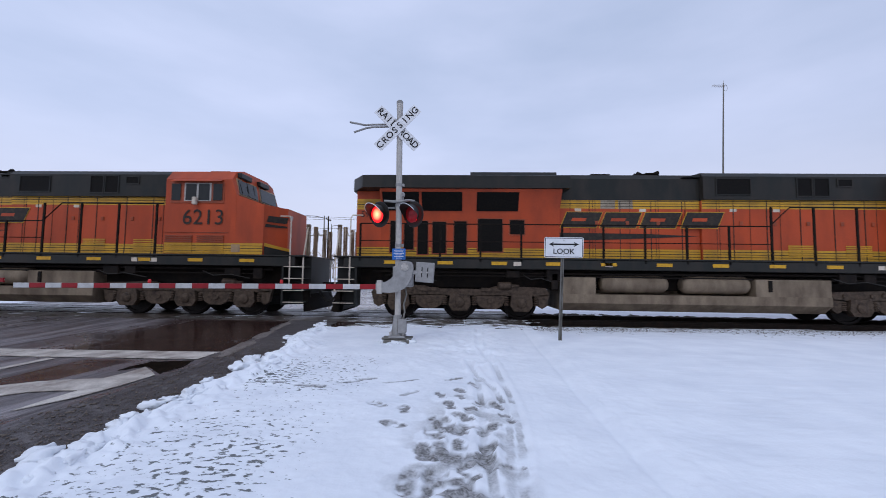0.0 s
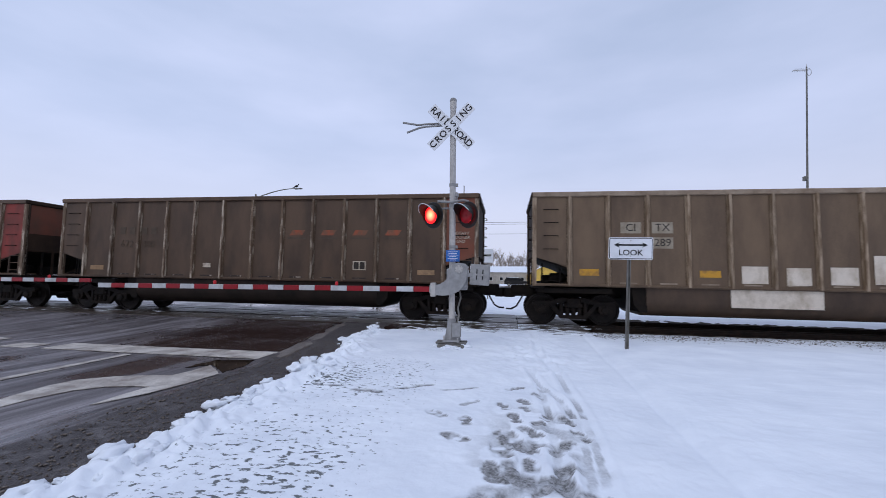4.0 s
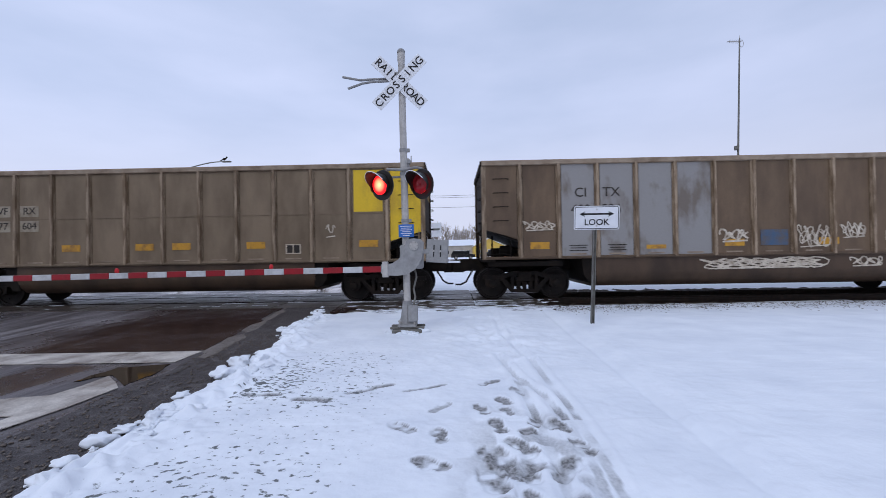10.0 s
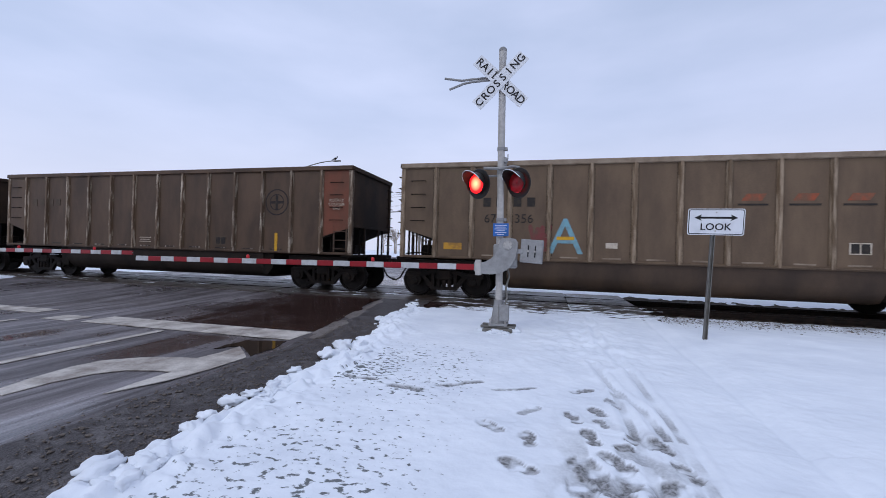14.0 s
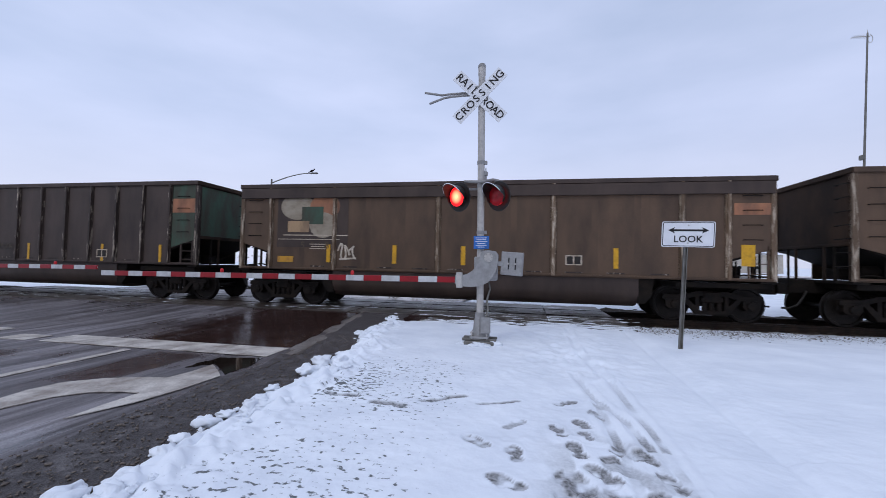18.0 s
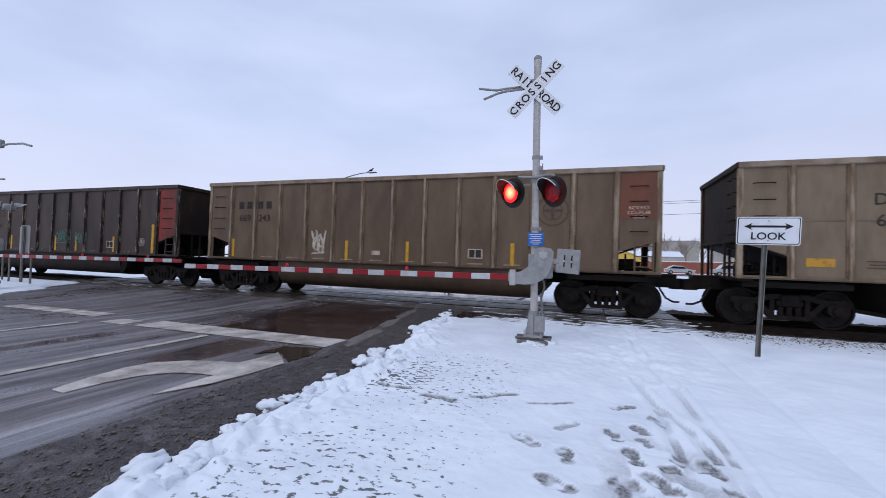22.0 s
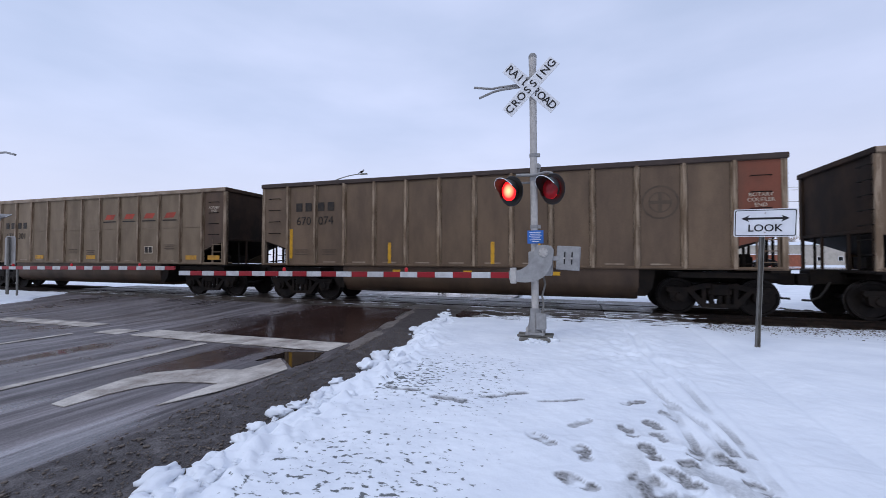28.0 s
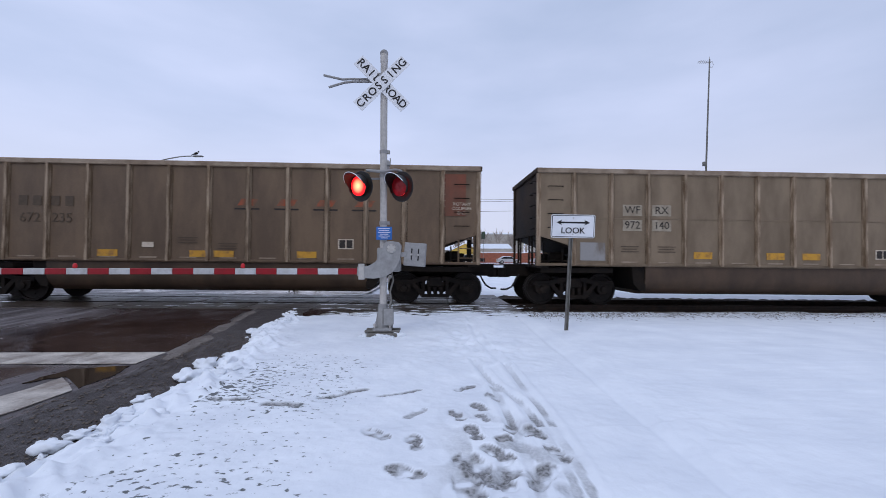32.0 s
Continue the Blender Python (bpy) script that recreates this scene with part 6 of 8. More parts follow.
def ends_note(x, z, mat=None, rows=("ROTARY", "COUPLER", "END")):
    return lambda c: [words(c, x, z - 0.12 * i, r, 0.125, mat or STENCIL_WHITE) for i, r in enumerate(rows)]


def small_print(*places, mat=None):
    def put(c):
        for x, z in places:
            for i in range(3):
                decal(c, x, z - 0.07 * i, 0.5 - 0.08 * (i % 2), 0.022, mat or STENCIL_FAINT, "print_bar")
    return put


# ---- locomotives ----
LOCO_LEN = 22.3
LOCO_MESH = {}


def lm(key, maker):
    if key not in LOCO_MESH:
        LOCO_MESH[key] = mesh_of(key, maker(B()))
    return LOCO_MESH[key]


def make_loco_wheelset(bm):
    for sy in (-1, 1):
        lathe(bm, [(sy * 0.66, 0.56), (sy * 0.69, 0.56), (sy * 0.70, 0.534), (sy * 0.81, 0.53), (sy * 0.81, 0.46), (sy * 0.77, 0.44), (sy * 0.76, 0.2), (sy * 0.82, 0.16), (sy * 0.83, 0.1)], "y", 28)
    lathe(bm, [(-1.0, 0.09), (-0.66, 0.1), (0.66, 0.1), (1.0, 0.09)], "y", 12)
    return bm


def make_loco_sideframe(bm):
    """Cast side frame over three axles: a top beam, dropped webs between the axles and end horns, open round the wheels."""
    y0, y1 = -0.09, 0.06
    prism(bm, [(-2.75, 0.78), (-2.62, 1.00), (-1.15, 1.04), (-0.80, 0.94), (0.80, 0.94), (1.15, 1.04), (2.62, 1.00), (2.75, 0.78), (2.55, 0.74), (-2.55, 0.74)], "y", y0, y1)
    for sx in (-1, 1):
        prism(bm, [(sx * 0.42, 0.76), (sx * 1.46, 0.76), (sx * 1.30, 0.44), (sx * 1.12, 0.34), (sx * 0.76, 0.34), (sx * 0.58, 0.44)], "y", y0, y1)
        prism(bm, [(sx * 2.30, 0.76), (sx * 2.72, 0.80), (sx * 2.66, 0.46), (sx * 2.52, 0.36), (sx * 2.40, 0.42)], "y", y0, y1)
        lathe(bm, [(y0 - 0.03, 0.02), (y0 - 0.028, 0.10), (y0, 0.115)], "y", 14, (sx * 0.94, 0, 0.60))
        box(bm, (sx * 0.94 - 0.30, y0 - 0.05, 0.86), (sx * 0.94 + 0.30, y0, 0.98), 0.015)
    for x in (-2.3, -1.5, 1.5, 2.3):
        lathe(bm, [(y0 - 0.04, 0.03), (y0 - 0.035, 0.06), (y0, 0.07)], "y", 10, (x, 0, 0.88))
    return bm


def make_journal(bm):
    prism(bm, [(-0.30, 0.78), (0.30, 0.78), (0.34, 0.45), (0.22, 0.28), (-0.22, 0.28), (-0.34, 0.45)], "y", -0.17, 0.02)
    lathe(bm, [(-0.235, 0.03), (-0.225, 0.10), (-0.20, 0.145), (-0.16, 0.155)], "y", 18, (0, 0, 0.534))
    return bm


def make_spring(bm):
    for k in range(5):
        lathe(bm, [(0.44 + 0.055 * k, 0.06), (0.455 + 0.055 * k, 0.085), (0.475 + 0.055 * k, 0.085), (0.49 + 0.055 * k, 0.06)], "z", 10, (0, -0.06, 0))
    return bm


def loco_truck(loco, x):
    bolster = lm("loco_bolster", lambda bm: box(box(bm, (-2.4, -0.85, 0.62), (2.4, 0.85, 1.05), 0.03), (-2.3, -0.62, 0.28), (2.3, 0.62, 0.62), 0.03))
    truck = part("truck", bolster, NEAR_BLACK, loco, "", (x, 0, -RIDE))
    for sy in (-1, 1):
        turn = Matrix.Translation((0, sy * 1.12, 0)) @ pose(0, 0, 0, 0, 0, 0 if sy < 0 else 180)
        part("side_frame", lm("loco_sideframe", make_loco_sideframe), LOCO_TRUCK, truck, "", turn)
        for ax in (-1.88, 0.0, 1.88):
            part("journal_box", lm("journal", make_journal), LOCO_TRUCK, truck, "", turn @ Matrix.Translation((ax, 0, 0)))
            for d in (-0.45, 0.45):
                part("spring", lm("spring", make_spring), LOCO_TRUCK, truck, "", turn @ Matrix.Translation((ax + d, 0, 0)))
        part("brake_cylinder", lm("brake_cyl", lambda bm: lathe(bm, [(-0.25, 0.07), (-0.22, 0.12), (0.15, 0.12), (0.2, 0.05), (0.4, 0.04)], "x", 14, (0, -0.1, 1.05))), LOCO_TRUCK, truck, "", turn @ Matrix.Translation((1.4, 0, 0)))
    for ax in (-1.88, 0.0, 1.88):
        w = part("wheelset", lm("loco_wheelset", make_loco_wheelset), WHEEL, truck, "", (ax, 0, 0.534))
        SPINNING.append((w, ax, 0.534))


def grille(loco, x0, x1, z0, z1, y, slats=True, frame_mat=None):
    """A dark louvred opening with a raised frame on the near side."""
    w, h = x1 - x0, z1 - z0
    g = part("grille", lm(f"grille_{w:.2f}_{h:.2f}", lambda bm: box(bm, (0, -0.006, 0), (w, 0.012, h))), GRILLE, loco, "", (x0, y, z0))
    rim = lm(f"rim_{w:.2f}_{h:.2f}", lambda bm: box(box(box(box(bm, (-0.03, -0.02, -0.03), (0, 0.01, h + 0.03)), (w, -0.02, -0.03), (w + 0.03, 0.01, h + 0.03)), (0, -0.02, h), (w, 0.01, h + 0.03)), (0, -0.02, -0.03), (w, 0.01, 0)))
    part("grille_frame", rim, frame_mat or ORANGE_DULL, g)
    return g


def locomotive(number, label):
    loco = thing("locomotive", label, "locomotive", "locomotives of the train")
    O, D, Y = ORANGE, LOCO_DARK, LOCO_YELLOW
    # frame, walkway
    part("frame", lm("frame", lambda bm: box(bm, (0.75, -1.53, 1.50), (21.55, 1.53, 1.80), 0.02)), D, loco)
    part("walkway", lm("walkway", lambda bm: box(bm, (0.45, -1.56, 1.80), (21.85, 1.56, 1.85), 0.01)), D, loco)
    part("underframe", lm("underframe", lambda bm: box(bm, (1.0, -0.95, 0.90), (21.3, 0.95, 1.5), 0.02)), NEAR_BLACK, loco)
    for y in (-1.35, 1.35):
        part("air_pipe", lm("air_pipe", lambda bm: tube(bm, [(1.6, 0, 1.40), (8, 0, 1.38), (14, 0, 1.42), (20.8, 0, 1.40)], 0.035, 8)), NEAR_BLACK, loco, "", (0, y, 0))
        part("air_pipe", lm("air_pipe2", lambda bm: tube(bm, [(2.0, 0, 1.27), (6.5, 0, 1.30), (15.6, 0, 1.28), (20.4, 0, 1.26)], 0.025, 8)), NEAR_BLACK, loco, "", (0, y, 0))
    # rear hood with radiators
    part("rear_hood", lm("rear_hood", lambda bm: box(bm, (0.98, -0.98, 1.85), (1.80, 0.98, 3.97), 0.02)), O, loco)
    part("radiator_hood", lm("radiator_hood", lambda bm: prism(bm, [(-1.0, 1.85), (1.0, 1.85), (1.0, 3.28), (1.38, 3.96), (-1.38, 3.96), (-1.0, 3.28)], "x", 1.78, 7.4)), O, loco)
    plan = [(0.85, -0.9), (0.85, 0.9), (1.28, 1.55), (7.6, 1.55), (7.6, -1.55), (1.28, -1.55)]
    part("radiator_roof", lm("radiator_roof", lambda bm: prism(bm, plan, "z", 3.96, 4.34)), D, loco, "dark overhanging radiator roof")
    part("radiator_crown", lm("radiator_crown", lambda bm: prism(bm, [(-1.53, 4.34), (1.53, 4.34), (1.3, 4.41), (-1.3, 4.41)], "x", 1.4, 7.58)), D, loco)
    part("radiator_top", lm("radiator_top", lambda bm: prism(bm, [(-1.15, 4.40), (1.15, 4.40), (1.0, 4.58), (-1.0, 4.58)], "x", 4.6, 7.3)), D, loco)
    for x0, x1 in ((1.85, 3.0), (3.08, 4.35), (4.8, 6.1)):
        # leaning screens under the overhang
        g = lm(f"screen_{x1 - x0:.2f}", lambda bm: box(bm, (0, -0.015, 0), (x1 - x0, 0.015, 0.62)))
        part("radiator_screen", g, GRILLE, loco, "", Matrix.Translation((x0, -1.03, 3.33)) @ pose(0, 0, 0, 29, 0, 0))
    for x0, x1, z0, z1 in ((2.08, 2.38, 2.0, 3.0), (2.52, 2.82, 2.1, 2.9), (2.95, 3.28, 1.95, 3.0), (3.42, 3.85, 1.98, 2.98), (4.1, 4.5, 1.98, 3.0), (4.85, 5.62, 2.05, 3.08), (5.85, 6.3, 2.6, 3.05)):
        grille(loco, x0, x1, z0, z1, -1.005, True)
    part("rear_stripe", lm("rear_stripe", lambda bm: box(bm, (0.0, -0.004, 0), (0.80, 0.0, 0.34))), Y, loco, "", (0.99, -0.982, 3.36))
    for z in (3.43, 3.51, 3.59):
        part("stripe_line", lm("stripe_line_s", lambda bm: box(bm, (0, -0.003, 0), (0.80, 0, 0.02))), STENCIL, loco, "", (0.99, -0.988, z))
    part("number", lettering(number, 0.28), STENCIL, loco, "painted road number", (1.40, -0.99, 3.20))
    # engine hood
    part("engine_hood", lm("engine_hood", lambda bm: box(bm, (7.4, -0.90, 1.85), (11.75, 0.90, 3.72), 0.02)), O, loco)
    part("engine_roof", lm("engine_roof", lambda bm: prism(bm, [(-0.92, 3.72), (0.92, 3.72), (0.92, 4.40), (0.78, 4.55), (-0.78, 4.55), (-0.92, 4.40)], "x", 7.4, 11.75)), D, loco)
    part("inverter_hood", lm("inverter_hood", lambda bm: box(bm, (11.75, -1.0, 1.85), (17.38, 1.0, 3.72), 0.02)), O, loco)
    part("inverter_roof", lm("inverter_roof", lambda bm: prism(bm, [(-1.12, 3.72), (1.12, 3.72), (1.12, 4.44), (0.95, 4.58), (-0.95, 4.58), (-1.12, 4.44)], "x", 11.75, 17.38)), D, loco)
    part("roof_slope", lm("roof_slope", lambda bm: prism(bm, [(11.2, 4.44), (11.78, 4.44), (11.78, 4.57)], "y", -1.0, 1.0)), D, loco)
    for x in (8.35, 9.3, 10.25, 11.2, 12.7, 13.7, 14.7, 15.7, 16.6):
        y = -0.905 if x < 11.75 else -1.005
        part("hood_door_seam", lm("seam", lambda bm: box(bm, (-0.012, -0.008, 0), (0.012, 0.004, 1.85))), STENCIL, loco, "", (x, y, 1.86))
        part("door_latch", lm("latch", lambda bm: box(bm, (-0.05, -0.03, -0.06), (0.05, 0, 0.06), 0.008)), ORANGE_DULL, loco, "", (x + 0.22, y, 3.0))
    # stripes
    for x0, x1, y in ((7.42, 11.74, -0.905), (11.76, 17.37, -1.005)):
        w = x1 - x0
        part("upper_stripe", lm(f"upper_{w:.2f}", lambda bm: box(bm, (0, -0.004, 0), (w, 0, 0.30))), Y, loco, "", (x0, y, 3.45))
        part("lower_stripe", lm(f"lower_{w:.2f}", lambda bm: box(bm, (0, -0.004, 0), (w, 0, 0.32))), Y, loco, "", (x0, y, 1.86))
        for z in (3.52, 3.60, 3.68, 1.94, 2.02, 2.10):
            part("stripe_line", lm(f"line_{w:.2f}", lambda bm: box(bm, (0, -0.0075, 0), (w, -0.0045, 0.018))), STENCIL, loco, "", (x0, y, z))
    part("lower_stripe", lm("lower_rear", lambda bm: box(bm, (0, -0.004, 0), (6.35, 0, 0.30))), Y, loco, "", (1.02, -1.002, 1.86))
    for z in (1.94, 2.02, 2.10):
        part("stripe_line", lm("line_rear", lambda bm: box(bm, (0, -0.0075, 0), (6.35, -0.0045, 0.018))), STENCIL, loco, "", (1.02, -1.002, z))
    grille(loco, 12.15, 13.15, 3.88, 4.36, -1.125, True, D)
    for x in (14.55, 15.05):
        grille(loco, x, x + 0.42, 3.85, 4.38, -1.125, True, D)
    grille(loco, 15.75, 16.15, 4.15, 4.35, -1.125, True, D)
    for x in (14.3, 16.0):
        part("louvre", lm("louvre", lambda bm: [box(bm, (0, -0.02, 0.06 * k), (0.75, 0.0, 0.06 * k + 0.035)) for k in range(6)] and bm), LOCO_YELLOW, loco, "", (x, -1.005, 2.0))
    for x in (7.75, 8.45, 8.53, 9.6, 10.4, 10.48, 11.3, 12.2, 12.28, 13.2, 14.1, 16.95):
        y = -0.905 if x < 11.75 else -1.005
        part("panel_joint", lm("panel_joint", lambda bm: box(bm, (-0.006, -0.006, 0), (0.006, 0.003, 2.2))), STENCIL, loco, "", (x, y, 1.87))
    for x, w, h, z in ((6.9, 0.5, 0.35, 1.16), (7.05, 0.2, 0.5, 0.9), (15.4, 0.5, 0.3, 1.18), (16.1, 0.35, 0.25, 1.22), (5.7, 0.4, 0.22, 1.24), (2.6, 0.5, 0.2, 1.26), (19.3, 0.5, 0.25, 1.2), (20.2, 0.3, 0.35, 1.1)):
        part("under_box", lm(f"under_{w}_{h}", lambda bm: box(bm, (0, -0.12, 0), (w, 0.12, h), 0.02)), TRUCK, loco, "", (x, -1.3, z))
    for x, length in ((2.2, 1.4), (6.2, 0.9), (15.2, 1.6), (18.6, 1.5)):
        part("brake_hose", lm(f"brake_hose_{length}", lambda bm: tube(bm, [(0, 0, 1.34), (0.25 * length, -0.05, 1.2), (0.6 * length, -0.05, 1.24), (length, 0, 1.12)], 0.016, 6)), RUBBER, loco, "", (x, -1.4, 0))
    # sheet marks
    for x in (7.9, 9.9, 12.6, 13.9):
        part("small_plate", lm("small_plate", lambda bm: box(bm, (0, -0.008, 0), (0.2, -0.004, 0.1))), WHITE_PATCH, loco, "", (x, -1.0 if x > 11.75 else -0.9, 3.36))
    for x in (8.7, 9.25):
        part("paint_patch", lm("bare_patch", lambda bm: box(bm, (0, -0.010, 0), (0.45, -0.006, 0.32))), GREY_PATCH, loco, "grey bare patch on the stripe", (x, -0.9, 3.45))
    # company emblem as plain slanted blocks with a wedge under it
    for i in range(4):
        bx = 7.6 + 1.22 * i
        y = -0.91 if bx < 10.9 else -0.915
        shape = [(-0.15, 0), (0.95, 0), (1.15, 0.48), (0.05, 0.48)]
        edge = [(-0.185, -0.02), (0.965, -0.02), (1.18, 0.50), (0.035, 0.50)]
        if bx > 10.6:
            shape, edge = [(x, z) for x, z in shape], [(x, z) for x, z in edge]
        yy = -0.91 if bx + 1.2 < 11.75 else -1.01
        part("emblem_edge", prism(B(), edge, "y", -0.004, 0), Y, loco, "", (bx, yy, 2.85))
        part("emblem_block", prism(B(), shape, "y", -0.009, -0.005), STENCIL, loco, "", (bx, yy, 2.85))
        part("emblem_slot", prism(B(), [(0.18, 0.2), (0.62, 0.2), (0.66, 0.3), (0.22, 0.3)], "y", -0.013, -0.010), O, loco, "", (bx, yy, 2.85))
    part("emblem_wedge", lm("wedge", lambda bm: prism(bm, [(7.15, 2.42), (7.3, 2.68), (10.2, 2.66), (11.7, 2.60), (9.2, 2.48)], "y", -0.915, -0.908)), STENCIL, loco)
    # cab and nose
    cab_side = [(-1.48, 1.85), (-1.50, 4.2), (-1.25, 4.50), (-0.8, 4.62), (0.8, 4.62), (1.25, 4.50), (1.50, 4.2), (1.48, 1.85)]
    part("cab", lm("cab", lambda bm: prism(bm, cab_side, "x", 17.36, 19.46)), O, loco, "orange crew cab")

    def loft(bm, rear, fore):
        a, b = [bm.verts.new(p) for p in rear], [bm.verts.new(p) for p in fore]
        n = len(a)
        f = [bm.faces.new(b), bm.faces.new(a)] + [bm.faces.new((a[i], a[(i + 1) % n], b[(i + 1) % n], b[i])) for i in range(n)]
        bmesh.ops.recalc_face_normals(bm, faces=f)
        return bm
    brow = [(19.62, -1.47, 1.85), (19.62, -1.48, 3.72), (19.50, -1.24, 4.30), (19.48, -0.8, 4.50), (19.48, 0.8, 4.50), (19.50, 1.24, 4.30), (19.62, 1.48, 3.72), (19.62, 1.47, 1.85)]
    part("cab_front", lm("cab_front", lambda bm: loft(bm, [(19.46, y, z) for y, z in cab_side], brow)), O, loco)
    side = [(19.62, 1.85), (19.62, 3.72), (20.50, 3.42), (20.50, 1.85)]
    part("nose", lm("nose", lambda bm: prism(bm, side, "y", -1.47, 1.47)), O, loco, "orange sloping nose")
    tip_rear = [(20.50, -1.47, 1.85), (20.50, -1.47, 3.42), (20.50, 1.47, 3.42), (20.50, 1.47, 1.85)]
    tip_fore = [(21.0, -0.80, 1.85), (20.98, -0.80, 3.38), (20.98, 0.80, 3.38), (21.0, 0.80, 1.85)]
    part("nose_tip", lm("nose_tip", lambda bm: loft(bm, tip_rear, tip_fore)), O, loco)
    part("nose_deck", lm("nose_deck", lambda bm: prism(bm, [(19.64, 3.715), (20.50, 3.423), (20.95, 3.385), (20.95, 3.40), (20.50, 3.445), (19.64, 3.735)], "y", -0.74, 0.74)), D, loco)
    part("nose_deck", lm("nose_deck_wide", lambda bm: prism(bm, [(19.64, 3.717), (20.46, 3.44), (20.46, 3.452), (19.64, 3.73)], "y", -1.38, 1.38)), D, loco)
    slant = math.degrees(math.atan2(0.72, 0.55))
    flank = Matrix.Translation((20.53, -1.44, 2.0)) @ pose(0, 0, 0, 0, 0, slant)
    part("nose_emblem", lm("nose_emblem", lambda bm: prism(bm, [(0.05, 0.88), (0.72, 0.88), (0.78, 1.08), (0.10, 1.08)], "y", -0.012, -0.006)), STENCIL, loco, "", flank)
    part("nose_emblem", lm("nose_emblem_bar", lambda bm: prism(bm, [(0.0, 0.72), (0.75, 0.74), (0.75, 0.80), (0.02, 0.82)], "y", -0.012, -0.006)), STENCIL, loco, "", flank)
    part("nose_stripe", lm("nose_stripe", lambda bm: prism(bm, [(0.0, 0.12), (0.9, -0.02), (0.9, 0.06), (0.0, 0.22)], "y", -0.012, -0.006)), Y, loco, "", flank)
    part("nose_skirt", lm("nose_skirt", lambda bm: prism(bm, [(0.0, -0.14), (0.9, -0.14), (0.9, -0.03), (0.0, 0.11)], "y", -0.013, -0.006)), D, loco, "", flank)
    lean = Matrix.Translation((19.585, 0, 3.80)) @ pose(0, 0, 0, 0, -11, 0)
    for y0, y1 in ((-1.30, -0.12), (0.12, 1.30)):
        part("windshield", lm(f"windshield_{y0}", lambda bm: box(bm, (0.0, y0, -0.03), (0.04, y1, 0.45), 0.01)), GLASS_DARK, loco, "dark glossy windshield", lean)
        part("windshield_frame", lm(f"windshield_frame_{y0}", lambda bm: box(bm, (-0.01, y0 - 0.04, -0.07), (0.025, y1 + 0.04, 0.49), 0.01)), CREAM_PAINT, loco, "", lean)
        part("number_board", lm(f"number_board_{y0}", lambda bm: box(bm, (19.46, y0 * 0.5 - 0.34, 4.30), (19.62, y0 * 0.5 + 0.34, 4.47), 0.02)), HOOD_BLACK, loco, "black lit number board", (0, (y0 + y1) * 0.18, 0))
    for y in (-1.0, -0.6):
        part("wiper", lm("wiper", lambda bm: tube(bm, [(19.66, 0, 4.2), (19.72, 0.06, 3.86)], 0.012, 6)), NEAR_BLACK, loco, "", (0, y, 0))
    part("headlight", lm("headlight", lambda bm: lathe(bm, [(0, 0.07), (0.06, 0.075), (0.07, 0.06)], "x", 14)), GALV, loco, "", (20.98, -0.62, 3.1))
    # side windows in a frame
    win = part("side_window", lm("side_window", lambda bm: box(bm, (17.52, -1.520, 3.44), (19.24, -1.488, 4.12), 0.012)), ORANGE_DULL, loco, "cab side windows in a frame")
    part("window_frame", lm("window_frame", lambda bm: box(bm, (17.97, -1.532, 3.50), (18.83, -1.518, 4.08), 0.004)), GALV, win, "bright metal window frame")
    for x0, x1 in ((17.57, 17.86), (18.02, 18.36), (18.43, 18.78), (18.90, 19.19)):
        part("pane", lm(f"pane_{x1 - x0:.2f}", lambda bm: box(bm, (0, -0.008, 0), (x1 - x0, 0, 0.52))), GLASS_DARK, win, "", (x0, -1.534, 3.53))
    part("sun_shade", lm("shade", lambda bm: prism(bm, [(-1.50, 4.16), (-1.66, 4.10), (-1.66, 4.12), (-1.50, 4.19)], "x", 17.6, 19.2)), O, loco)
    part("mirror", lm("mirror", lambda bm: box(bm, (18.30, -1.66, 3.38), (18.42, -1.54, 3.62), 0.02)), WHITE_PATCH, loco)
    part("cooler", lm("cooler", lambda bm: box(bm, (18.1, -0.5, 4.60), (18.8, 0.5, 4.72), 0.03)), ORANGE_DULL, loco, "roof air conditioner")
    part("number", lettering(number, 0.68), STENCIL, loco, "painted road number", (18.60, -1.512, 2.98))
    part("cab_stripe", lm("cab_stripe", lambda bm: box(bm, (17.38, -1.490, 1.86), (20.5, -1.484, 2.20))), Y, loco)
    for z in (1.95, 2.03, 2.11):
        part("stripe_line", lm("line_cab", lambda bm: box(bm, (17.38, -0.0065, 0), (20.5, -0.0025, 0.018))), STENCIL, loco, "", (0, -1.488, z))
    part("cab_ledge", lm("cab_ledge", lambda bm: box(bm, (17.36, -1.51, 2.52), (19.40, -1.48, 2.54))), ORANGE_DULL, loco)
    for x in (17.42, 18.42):
        for z, mat, count in ((1.90, Y, 5), (2.22, ORANGE_DULL, 4)):
            part("louvre_box", lm(f"louvre_box_{count}", lambda bm: [box(bm, (0, -0.03, 0.06 * k), (0.86, 0.0, 0.06 * k + 0.032)) for k in range(count)] and bm), mat, loco, "louvred locker door", (x, -1.493, z))
    part("cab_patch", lm("cab_patch", lambda bm: box(bm, (19.52, -1.502, 1.92), (19.80, -1.497, 2.16))), CREAM_PAINT, loco)
    # roof kit
    part("horn_bracket", lm("horn_bracket", lambda bm: box(bm, (10.35, -0.3, 4.53), (10.65, 0.3, 4.69), 0.02)), NEAR_BLACK, loco)
    for y, turn in ((-0.24, 0), (-0.12, 180), (0.0, 0), (0.12, 180), (0.24, 0)):
        part("horn", lm("horn", lambda bm: lathe(bm, [(-0.1, 0.035), (0.0, 0.04), (0.16, 0.045), (0.30, 0.11), (0.31, 0.11)], "x", 12)), NEAR_BLACK, loco, "black air horn bell", Matrix.Translation((10.5, y, 4.73)) @ pose(0, 0, 0, 0, 0, turn))
